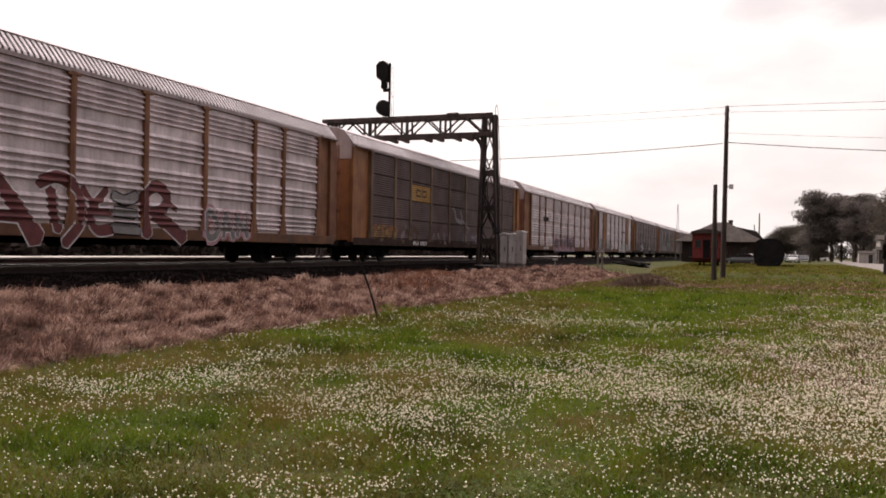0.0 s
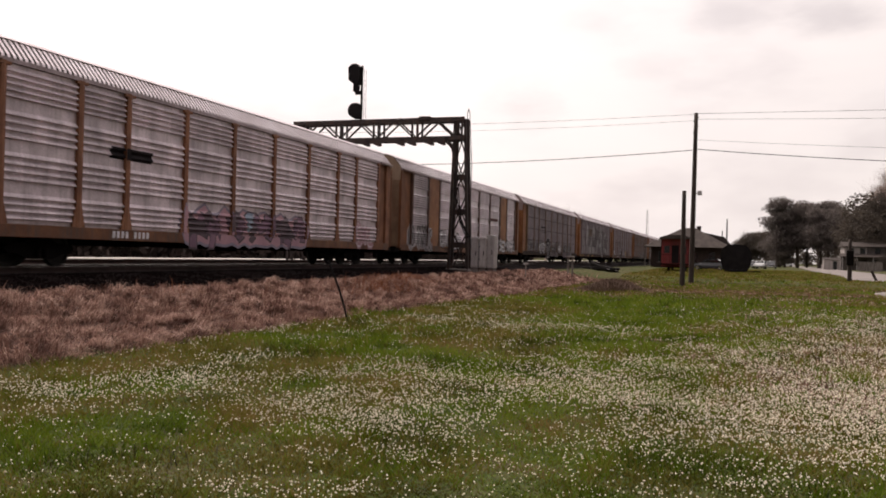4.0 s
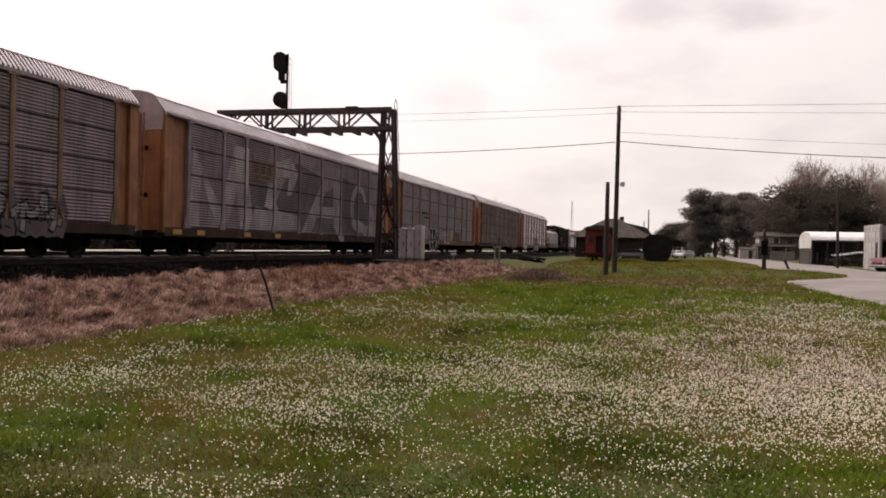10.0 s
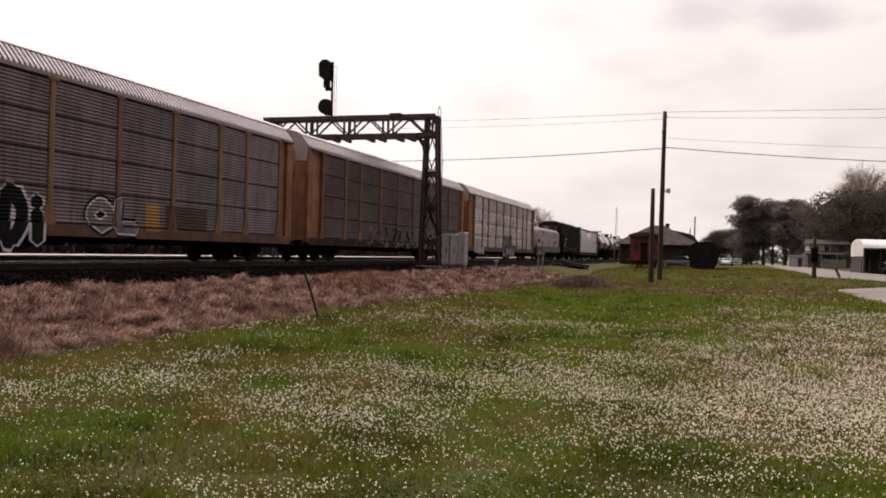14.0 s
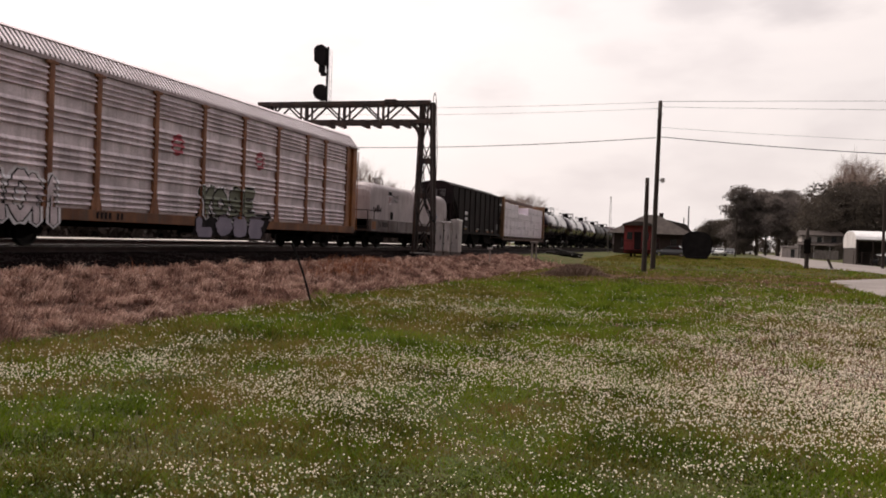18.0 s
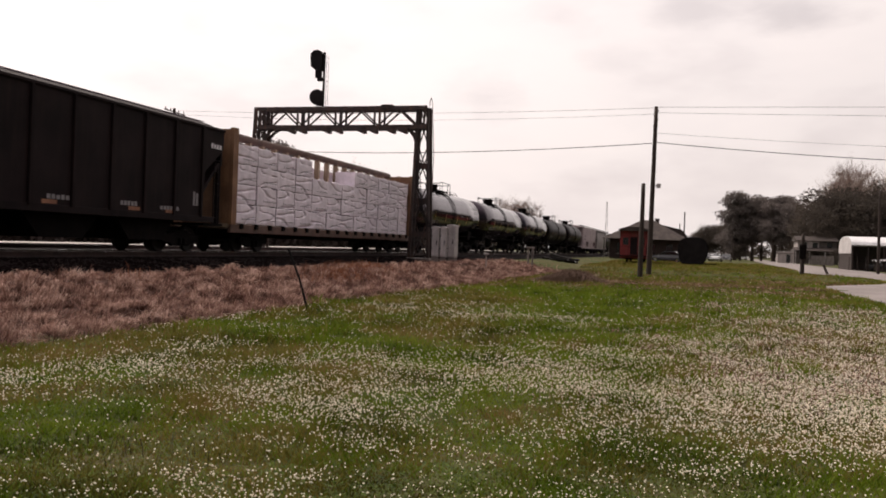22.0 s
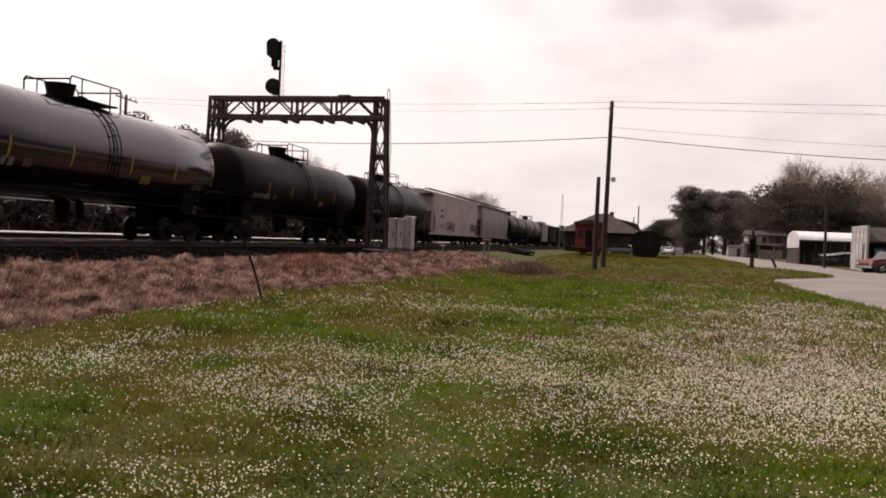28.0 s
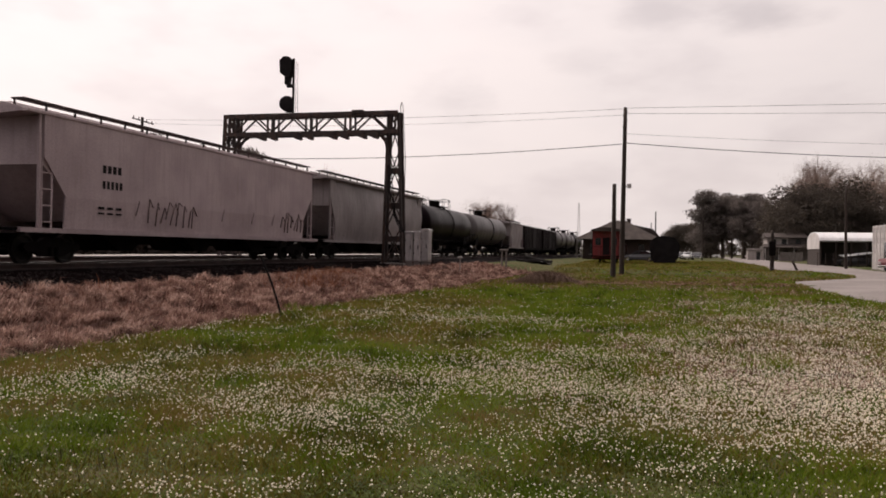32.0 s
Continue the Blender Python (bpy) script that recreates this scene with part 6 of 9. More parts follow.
sprayed(car_e, [([(-3.5, 0.75), (-2.6, 0.8), (-2.0, 1.3), (-2.2, 2.0), (-3.0, 2.3), (-3.8, 1.9)], 0.2, 0.34), ([(-3.6, 1.2), (-3.2, 1.8), (-2.7, 1.7), (-2.6, 1.2), (-3.0, 0.95)], 0.3, 0.2)], "paint_black", "paint_silver", 0.1)
piece(car_e, -1.7, 1.9, 0.8, 1.9, "brown_grey", ["paint_silver", "graffiti_plum", "roller_dark"], "paint_black", 42, 5, "paint_silver")
wild(car_e, 2.1, 3.7, 1.0, 1.8, ["paint_white"], "paint_black", 46, n=3)
piece(car_e, 4.5, 9.3, 0.75, 1.8, "graffiti_plum", ["paint_silver", "roller_dark", "paint_silver"], "paint_black", 43, 7, "roller_dark")
plate(car_e, -6.2, -4.2, 3.35, 3.5, "paint_black", "emblem_bar")
plate(car_e, -5.0, -3.8, 2.95, 3.05, "paint_black", "emblem_bar")
for a, b, z0, z1 in ((-6.25, -4.1, 2.9, 3.7),):
    plate(car_e, a, b, z0, z1, "silver_dull", "emblem_plate", -0.002)


def big_letters(car):
    """Letters as tall as the car side in pale roller paint."""
    ground = poly([(-7.4, 1.2), (-6.6, 4.5), (-5.0, 3.2), (-4.3, 2.2), (-3.4, 3.4), (-1.8, 4.6), (1.2, 4.2), (2.3, 3.4), (4.6, 4.4), (9.0, 3.9), (8.9, 1.25)])
    conform(car, [ground], "roller_ground", "roller_dark", 0.0)
    shapes = ([(-11.8, 1.2), (-11.0, 1.2), (-10.9, 3.6), (-11.5, 4.4)], [(-11.5, 4.4), (-10.9, 3.6), (-9.3, 2.0), (-9.6, 1.3), (-10.3, 2.2)], [(-9.6, 1.3), (-9.3, 2.0), (-8.2, 4.7), (-6.9, 4.7), (-8.7, 1.4)],
              [(-8.2, 4.7), (-6.9, 4.7), (-6.9, 3.3), (-6.3, 1.15), (-7.6, 1.15), (-8.0, 3.2)],
              [(-6.8, 1.15), (-1.4, 1.3), (-1.5, 2.0), (-3.8, 2.15), (-4.3, 2.7), (-4.6, 2.1), (-6.2, 2.25)], [(-4.6, 2.1), (-4.3, 2.7), (-4.1, 3.7), (-4.8, 3.5), (-5.3, 2.3)], [(-4.3, 4.4), (-2.6, 4.75), (-1.6, 4.1), (-2.3, 3.0), (-2.9, 2.9), (-2.7, 3.8), (-4.1, 3.7)],
              [(-1.1, 1.15), (0.2, 1.2), (3.1, 4.8), (2.3, 4.8)], [(2.3, 4.8), (4.3, 4.9), (4.3, 1.8), (4.9, 0.8), (4.2, 0.8), (3.3, 1.6), (3.1, 4.3)], [(0.6, 2.0), (3.3, 2.05), (3.3, 2.65), (1.0, 2.6)],
              [(8.2, 1.2), (9.0, 1.9), (9.5, 3.2), (10.1, 2.6), (10.6, 1.1)], [(6.6, 1.75), (8.9, 1.1), (8.9, 1.75), (6.9, 2.2)])
    for i, shape in enumerate(shapes):
        conform(car, [poly(shape)], "roller_stroke", "roller_pale", 0.002 + 0.0006 * i)
    loop = [(7.3 + 1.45 * math.cos(a * 0.314), 2.75 + 1.45 * math.sin(a * 0.314)) for a in range(1, 18)]
    core = [(7.4 + 0.95 * math.cos(a * 0.314), 2.8 + 1.0 * math.sin(a * 0.314)) for a in range(17, 0, -1)]
    for k in range(16):
        conform(car, [poly([loop[k], loop[k + 1], core[15 - k], core[16 - k]])], "roller_stroke", "roller_pale", 0.012)


big_letters(car_f)
plate(car_f, -6.75, -4.4, 3.4, 4.3, "tan_post", "emblem_plate", 0.024)
for q in (-6.5, -5.85, -5.2):
    plate(car_f, q, q + 0.5, 3.72, 4.12, "brown_post", "emblem_bar", 0.027)
plate(car_f, -6.5, -4.9, 3.52, 3.6, "brown_post", "emblem_bar", 0.027)
for q in (-12.9, -11.2, -7.3, -4.2):
    plate(car_f, q, q + 0.6, 0.86, 1.05, "paint_yellow", "reflector", 0.002)
plate(car_g, -11.5, -10.0, 1.05, 1.8, "paint_white", "paint_patch", 0.002)
tag_letters(car_g, "LK", -11.3, -10.1, 1.1, 1.7, "paint_black", "silver_dull", 7, 0.2, 0.006, "", 0.02)
tag_letters(car_g, "EDi", -4.1, -1.45, 0.55, 1.95, "paint_black", "paint_black", 51, 0.34, 0.0, "paint_white", 0.06)
tag_letters(car_g, "OL", 0.05, 2.5, 0.95, 1.95, "silver_dull", "paint_white", 52, 0.24, 0.0, "paint_black", 0.06)
plate(car_g, 2.85, 3.6, 1.05, 1.95, "paint_yellow", "paint_patch", 0.002)
plate(car_g, 3.9, 6.45, 1.15, 1.95, "brown_post", "paint_patch", 0.002)
plate(car_g, -6.6, -4.9, 3.1, 3.25, "paint_black", "emblem_bar")
plate(car_g, -5.9, -4.4, 2.8, 2.9, "paint_black", "emblem_bar")
number_bars(car_g, -8.0, 0.86, 10)
wild(car_h, -6.0, 2.0, 0.95, 1.9, ["paint_black", "brown_post"], "paint_silver", 61, n=7)
wild(car_h, 2.2, 10.6, 0.72, 1.9, ["brown_post", "brown_grey", "rust_post", "paint_black"], "paint_silver", 63, n=10)
tag_letters(car_i, "MOM", -11.6, -8.8, 0.65, 2.1, "silver", "paint_black", 71, 0.24, 0.0, "paint_white", 0.045)


def disc(y, z, ry, rz, n=26):
    return poly([(y + ry * math.cos(2 * math.pi * i / n), z + rz * math.sin(2 * math.pi * i / n)) for i in range(n)])


def green_piece(car):
    """Fat green letters in black over a row of pale blocks."""
    block = poly([(-2.1, 0.45), (-1.7, 1.35), (0.2, 1.45), (3.4, 1.35), (3.6, 1.6), (3.9, 1.3), (3.1, 0.45)])
    conform(car, [block], "graffiti_ground", "paint_black", 0.0)
    block.free()
    tag_letters(car, "YOSE", -1.75, 2.6, 1.1, 2.3, "green_grey", "paint_black", 72, 0.3, 0.002, "paint_white", 0.075)
    tag_letters(car, "LOSE", -1.9, 3.1, 0.45, 1.2, "paint_lavender", "paint_black", 73, 0.3, 0.02, "", 0.05)


green_piece(car_i)
for q in (-3.35, 2.45):
    emblem = disc(q + 0.33, 3.55, 0.36, 0.38)
    conform(car_i, [emblem], "emblem_plate", "sign_red", 0.0)
    emblem.free()
    for z in (3.38, 3.6):
        plate(car_i, q + 0.12, q + 0.52, z, z + 0.1, "paint_white", "emblem_bar", 0.003)
number_bars(car_i, -7.2, 0.86, 7, 0.2, "paint_black")


def hopper_marks(car):
    bm = bmesh.new()
    x = 1.502
    for i in range(4):
        box(bm, x, x + 0.004, -7.0 + i * 0.26, -6.82 + i * 0.26, 2.88, 3.13)
    for i in range(5):
        box(bm, x, x + 0.004, -7.0 + i * 0.22, -6.86 + i * 0.22, 2.38, 2.63)
    for i in range(3):
        box(bm, x, x + 0.004, -7.2 + i * 0.45, -6.9 + i * 0.45, 1.72, 1.80)
        box(bm, x, x + 0.004, -7.2 + i * 0.45, -6.9 + i * 0.45, 1.56, 1.62)
    tagged(part("number_bars", bm, "paint_black", car), kind="stuff")
    rnd = random.Random(9)
    bm = bmesh.new()
    for y in (-5.2, 0.6, 3.2, 5.2):
        bar(bm, (x, y, 1.6), (x, y + 0.2, 2.1), 0.004, 0.05)
    for y0, n in ((-4.6, 9), (6.0, 7)):
        y = y0
        for i in range(n):
            p, q = (x, y + rnd.uniform(0, 0.2), 1.25 + rnd.uniform(0, 0.3)), (x, y + rnd.uniform(0.1, 0.5), 1.9 + rnd.uniform(0, 0.35))
            bar(bm, p, q, 0.05, 0.004)
            bar(bm, q, (x, y + rnd.uniform(0.4, 0.8), 1.7 + rnd.uniform(0, 0.4)), 0.05, 0.004)
            y += 0.36
    tagged(part("scrawl", bm, "brown_grey", car), kind="stuff")


hopper_marks(hop1)


# ---- signal bridge and the small things along the line ----
def signal_bridge():
    G = 49.0
    ob = thing("signal_bridge", pose(0, G, 0), "dark rusty lattice signal bridge spanning two tracks", "signal bridge")
    z0, z1, xl, xr = 7.62, 8.76, -26.9, -15.45
    for y in (-0.45, 0.45):
        for z in (z0, z1):
            bm = bmesh.new()
            box(bm, xl, xr, y - 0.08, y + 0.08, z - 0.12, z + 0.12)
            part("chord", bm, "iron", ob)
        n = 8
        w = (xr - 0.6 - xl - 0.6) / n
        for i in range(n):
            a, b = xl + 0.6 + i * w, xl + 0.6 + (i + 1) * w
            p, q = ((a, y, z0), (b, y, z1)) if i % 2 == 0 else ((a, y, z1), (b, y, z0))
            part("diagonal", bar(bmesh.new(), p, q, 0.09, 0.09), "iron", ob)
            if i % 2 == 0:
                for k in (-0.16, 0.16):
                    part("vertical", bar(bmesh.new(), (a + k, y, z0), (a + k, y, z1), 0.11, 0.09), "iron", ob)
        for x in (xl + 0.15, xr - 0.15):
            part("vertical", bar(bmesh.new(), (x, y, z0 - 0.4), (x, y, z1), 0.1, 0.1), "iron", ob)
    for i in range(9):
        x = xl + 0.5 + i * (xr - xl - 1.0) / 8
        for z in (z0, z1):
            part("cross_tie", boxes((x - 0.05, x + 0.05, -0.45, 0.45, z - 0.05, z + 0.05)), "iron", ob)
    # walkway brackets that hang under the lower chord
    for x in (-24.3, -21.9, -19.6, -17.7):
        for k in (0.0, 0.75):
            part("bracket", extrude([(x + k - 0.75, z0 - 0.06), (x + k + 0.34, z0 - 0.06), (x + k + 0.36, z0 - 0.42), (x + k + 0.2, z0 - 0.44)], "y", -0.66, -0.42), "iron", ob)
    part("junction_box", boxes((-18.35, -17.6, -0.6, 0.6, z1 - 0.05, z1 + 0.2), bevel=0.04), "iron", ob)
    # tapering lattice legs
    for side, outer in ((1, xr), (-1, xl)):
        inner_top, inner_bot = outer - side * 0.62, outer - side * 0.85 if side > 0 else outer + 0.85
        outer_bot = outer + side * 0.35
        for y in (-0.3, 0.3):
            part("leg_post", bar(bmesh.new(), (outer, y, z1), (outer_bot, y, -0.35), 0.17, 0.15), "iron", ob)
            part("leg_post", bar(bmesh.new(), (inner_top, y, z1), (inner_bot, y, -0.35), 0.17, 0.15), "iron", ob)
            n = 4
            for i in range(n):
                u, v = i / n, (i + 1) / n

                def at(k, t):
                    top, bot = ((outer, outer_bot) if k else (inner_top, inner_bot))
                    return (top + (bot - top) * t, y, z1 + (-0.35 - z1) * t)
                part("lattice", bar(bmesh.new(), at(0, u), at(1, v), 0.035, 0.07), "iron", ob)
                part("lattice", bar(bmesh.new(), at(1, u), at(0, v), 0.035, 0.07), "iron", ob)
            arc = [(inner_top - side * 0.05 - side * 1.15 * (1 - math.cos(a)), y, z0 - 1.0 + 1.0 * math.sin(a)) for a in (0.0, 0.4, 0.8, 1.2, 1.57)]
            knee = bmesh.new()
            for p, q in zip(arc, arc[1:]):
                bar(knee, p, q, 0.13, 0.15)
            part("knee_brace", knee, "iron", ob, "curved knee brace")
            for z in (5.3, 3.2, 1.2):
                t = (z1 - z) / (z1 + 0.35)
                a, b = inner_top + (inner_bot - inner_top) * t, outer + (outer_bot - outer) * t
                part("tie_plate", boxes((min(a, b), max(a, b), y - 0.02, y + 0.02, z - 0.16, z + 0.16)), "iron", ob)
        part("footing", boxes((min(inner_bot, outer_bot) - 0.2, max(inner_bot, outer_bot) + 0.2, -0.75, 0.75, -0.6, -0.22), bevel=0.04), "clapboard", ob)
    bm = bmesh.new()
    pts = [(-15.15, 0.1, 1.0), (-15.1, 0.1, 6.0), (-15.3, 0.1, 9.2), (-15.38, 0.1, 9.45), (-15.45, 0.1, 9.2), (-15.45, 0.1, 8.8)]
    for p, q in zip(pts, pts[1:]):
        rod(bm, p, q, 0.022, n=6)
    part("conduit", bm, "iron", ob)
    bm = bmesh.new()
    for k in (-0.1, 0.0, 0.1):
        pts = [(-15.9 + k, -0.55, 5.6), (-15.75 + k, -0.55, 4.0), (-15.5 + k * 0.6, -0.6, 2.6), (-15.0 + k, -0.8, 1.75), (-14.6 + k, -1.0, 1.55)]
        for p, q in zip(pts, pts[1:]):
            rod(bm, p, q, 0.03, n=6)
    tagged(part("cable", bm, "black", ob), kind="stuff")
    # signal mast with two heads, seen from behind
    mast = part("mast", rods(((-22.42, 0, z1), (-22.42, 0, 12.35), 0.075), n=10), "black", ob)
    bm = bmesh.new()
    for y in (0.1, 0.4):
        bar(bm, (-22.3, y, z1), (-22.32, y, 12.2), 0.016, 0.016)
    for i in range(11):
        bar(bm, (-22.31, 0.1, z1 + 0.3 + i * 0.3), (-22.31, 0.4, z1 + 0.3 + i * 0.3), 0.012, 0.012)
    part("ladder", bm, "iron", ob)
    bm = extrude([(-23.28, 12.22), (-23.05, 12.45), (-22.75, 12.47), (-22.5, 12.25), (-22.5, 11.5), (-22.62, 11.2), (-22.9, 11.2), (-23.24, 11.45)], "y", -0.25, 0.27)
    head = part("signal_head", bm, "black", mast)
    part("head_bracket", boxes((-22.98, -22.6, -0.12, 0.12, 10.75, 11.35), (-22.85, -22.4, -0.1, 0.1, 10.55, 10.75), bevel=0.02), "black", mast)
    for z in (11.55, 11.95, 12.3):
        part("visor", revolve([(0.3, 0.16), (0.75, 0.17)], "y", 14), "black", mast).location = (-22.97, 0, z)
    part("target_disc", revolve([(-0.12, 0.30), (-0.1, 0.47), (0.06, 0.49), (0.1, 0.45)], "y", 28), "black", mast).location = (-22.85, 0, 9.56)
    part("disc_arm", boxes((-22.85, -22.42, -0.08, 0.08, 9.0, 9.2)), "black", mast)


signal_bridge()


def relay_case(x, y, z, w, d, h, label):
    ob = thing("relay_case", pose(x, y, z), label, "relay cabinet", "relay cabinets at the signal bridge")
    part("body", boxes((-w / 2, w / 2, -d / 2, d / 2, 0.12, h - 0.06), bevel=0.03), "aluminium", ob)
    part("lid", extrude([(-w / 2 - 0.04, h - 0.07), (w / 2 + 0.04, h - 0.07), (w / 2 + 0.02, h), (0, h + 0.05), (-w / 2 - 0.02, h)], "y", -d / 2 - 0.05, d / 2 + 0.05), "aluminium", ob)
    door = part("door", boxes((-w / 2 + 0.05, w / 2 - 0.05, -d / 2 - 0.025, -d / 2, 0.2, h - 0.14), bevel=0.008), "aluminium", ob)
    part("handle", boxes((w / 2 - 0.14, w / 2 - 0.1, -d / 2 - 0.055, -d / 2 - 0.025, h * 0.45, h * 0.58)), "dark", door)
    for k in (0.3, 0.7):
        part("hinge", boxes((-w / 2 + 0.02, -w / 2 + 0.06, -d / 2 - 0.04, -d / 2, h * k, h * k + 0.1)), "dark", ob)
    part("plinth", boxes((-w / 2 + 0.03, w / 2 - 0.03, -d / 2 + 0.03, d / 2 - 0.03, -0.35, 0.12)), "clapboard", ob)


relay_case(-14.22, 47.4, -0.22, 0.44, 0.5, 1.85, "narrow silver relay cabinet beside the signal bridge leg")
relay_case(-13.77, 47.5, -0.22, 0.40, 0.5, 1.85, "narrow silver relay cabinet beside the signal bridge leg")
relay_case(-13.38, 47.9, -0.22, 0.46, 0.7, 2.0, "wide silver relay cabinet behind two narrow ones")


def small_line_things():
    # bent black stake in the bank
    st = thing("leaning_stake", pose(-8.63, 18.4, ground_z(-8.63, 18.4) - 0.05), "thin black bent stake leaning out of the bank", "stake")
    bm = bmesh.new()
    pts = [(0.02, 0, 0), (-0.1, 0, 0.4), (-0.24, 0, 0.8), (-0.39, 0, 1.15), (-0.56, 0, 1.5)]
    for p, q in zip(pts, pts[1:]):
        rod(bm, p, q, 0.028, 0.026, n=8)
    part("rod", bm, "black", st)
    # white-topped marker and a pair of vent pipes
    mk = thing("marker_post", pose(-11.2, 47.3, ground_z(-11.2, 47.3)), "thin pale marker post on the bank", "marker post")
    part("post", boxes((-0.03, 0.03, -0.03, 0.03, -0.1, 1.05), bevel=0.005), "clapboard", mk)
    part("cap", boxes((-0.14, 0.14, -0.05, 0.05, 1.05, 1.16), bevel=0.02), "white_wall", mk)
    vp = thing("vent_pipe", pose(-11.0, 60.0, ground_z(-11.0, 60)), "pair of grey standing pipes with a capped head", "pipe")
    for k in (-0.14, 0.16):
        part("pipe", rods(((k, 0, -0.1), (k, 0, 1.4 + 0.1 * k), 0.065), n=10), "clapboard", vp)
    part("cap", boxes((-0.3, 0.3, -0.12, 0.12, 1.4, 1.54), bevel=0.03), "clapboard", vp)
    # heap of old ties and rails beyond the bank
    rnd = random.Random(6)
    for i in range(9):
        x, y = -11.9 + rnd.uniform(-1.0, 1.1), 80 + rnd.uniform(-0.8, 0.8)
        z = ground_z(x, y) + 0.1 + 0.14 * (i // 3)
        tb = thing("old_tie", pose(x, y, z, rnd.uniform(-12, 12), rnd.uniform(-14, 14), rnd.uniform(50, 130)), "dark discarded wooden tie in a heap", "railway tie", "heap of old ties")
        part("timber", boxes((-0.12, 0.12, -1.25, 1.25, -0.1, 0.1), bevel=0.015), "tie", tb)
    sc = thing("scrap_sheet", pose(-10.7, 79.6, ground_z(-10.7, 79.6) + 0.22, 8, 12, 30), "pale scrap metal sheet lying on old ties", "scrap metal")
    part("sheet", boxes((-0.5, 0.5, -0.3, 0.3, 0, 0.03), bevel=0.01), "aluminium", sc)


small_line_things()


# ---- poles and wires ----
def utility_pole(x, y, top, label, r=0.17, lean=0.0, arm=0.0, base=None):
    z = ground_z(x, y) if base is None else base
    ob = thing("utility_pole", pose(x, y, z - 0.3), label, "utility pole", "utility poles")
    h = top - z + 0.3
    bm = bmesh.new()
    n = 8
    rings = []
    for i in range(n + 1):
        a = i / n
        k = r * (1.15 - 0.35 * a)
        rings.append([bm.verts.new((lean * a + k * math.cos(j * math.pi / 6), k * math.sin(j * math.pi / 6), h * a)) for j in range(12)])
    for p, q in zip(rings, rings[1:]):
        for j in range(12):
            bm.faces.new((p[j], p[(j + 1) % 12], q[(j + 1) % 12], q[j]))
    bm.faces.new(rings[-1])
    part("shaft", bm, "pole_wood", ob, smooth=True)
    return ob, h


tall, hh = utility_pole(-2.98, 64.5, 11.35, "tall dark creosoted utility pole standing in the grass", 0.17, 0.1)
part("meter_box", boxes((0.32, 0.62, -0.12, 0.12, 6.72, 7.05), bevel=0.02), "aluminium", tall, "pale grey box")
part("box_bracket", boxes((0.1, 0.34, -0.03, 0.03, 6.85, 6.91)), "iron", tall)
for k, z in ((0.2, 12.4), (-0.16, 12.15), (0.2, 11.75)):
    part("insulator", rods(((0.08 + k * 0.5, 0, z - 0.1), (0.08 + k, 0, z), 0.04), n=8), "iron", tall)
part("band", rods(((0.08, 0, 11.2), (0.08, 0, 11.32), 0.17), n=12), "iron", tall)
short, _ = utility_pole(-3.07, 55.1, 4.95, "short dark cut-off pole beside the tall one", 0.15)
left, lh = utility_pole(-50.6, 75, 13.4, "far utility pole with one slanting crossarm", 0.17)
bm = bar(bmesh.new(), (-1.15, 0, lh - 0.05), (1.25, 0, lh - 0.75), 0.12, 0.12)
part("crossarm", bm, "pole_wood", left)
for k in (-1.0, -0.4, 0.5, 1.1):
    part("insulator", rods(((k, 0, lh - 0.35 - 0.29 * k), (k, 0, lh - 0.1 - 0.29 * k), 0.05), n=8), "iron", left)
p2, h2 = utility_pole(8.8, 76, 2.65, "short dark post beside the road with a bulky box", 0.16)
part("equipment_box", boxes((-0.26, 0.26, -0.2, 0.2, h2 - 2.1, h2 - 0.9), bevel=0.04), "dark", p2)
p3, h3 = utility_pole(16.6, 87, 7.2, "dark utility pole in front of the shed", 0.13, -0.1)
part("crossarm", bar(bmesh.new(), (-0.9, 0, h3 - 3.4), (0.9, 0, h3 - 3.5), 0.06, 0.06), "iron", p3)
p4, _ = utility_pole(-1.8, 200, 10.1, "thin far utility pole beyond the depot", 0.16)
p5, _ = utility_pole(-3.5, 250, 9.2, "thin far utility pole beyond the depot", 0.16)
p6, _ = utility_pole(9.2, 215, 9.5, "thin far utility pole beside the road", 0.16)
stub = thing("leaning_stub_post", pose(11.2, 79, ground_z(11.2, 79), 0, -24, 0), "short dark stub post leaning beside the road", "post")
part("post", boxes((-0.1, 0.1, -0.08, 0.08, -0.15, 0.95), bevel=0.02), "pole_wood", stub)


def wire(a, b, sag, r=0.016):
    a, b = Vector(a), Vector(b)
    bm = bmesh.new()
    n = 18
    pts = [a.lerp(b, i / n) - Vector((0, 0, sag * 4 * (i / n) * (1 - i / n))) for i in range(n + 1)]
    rings = [[bm.verts.new(p + Vector((0, r * math.cos(k * 1.2566), r * math.sin(k * 1.2566)))) for k in range(5)] for p in pts]
    for p, q in zip(rings, rings[1:]):
        for k in range(5):
            bm.faces.new((p[k], p[(k + 1) % 5], q[(k + 1) % 5], q[k]))
    ob = part("overhead_wire", bm, "black", None, "thin black overhead wire between poles")
    tagged(ob, category="wire", group="overhead wires")


wire((-3.1, 64.5, 8.65), (-50.4, 75, 9.7), 0.75, 0.028)
wire((-3.05, 64.5, 11.25), (-50.2, 75, 13.15), 0.35, 0.012)
wire((-2.95, 64.5, 10.8), (-49.6, 75, 12.75), 0.5, 0.010)
wire((-2.8, 64.5, 8.72), (45, 75, 8.6), 0.85, 0.028)
wire((-2.8, 64.5, 11.3), (45, 75, 12.6), 0.0, 0.014)
wire((-2.8, 64.5, 10.9), (45, 75, 11.9), 0.15, 0.012)
wire((-2.8, 64.5, 9.4), (45, 75, 9.2), 0.5, 0.010)


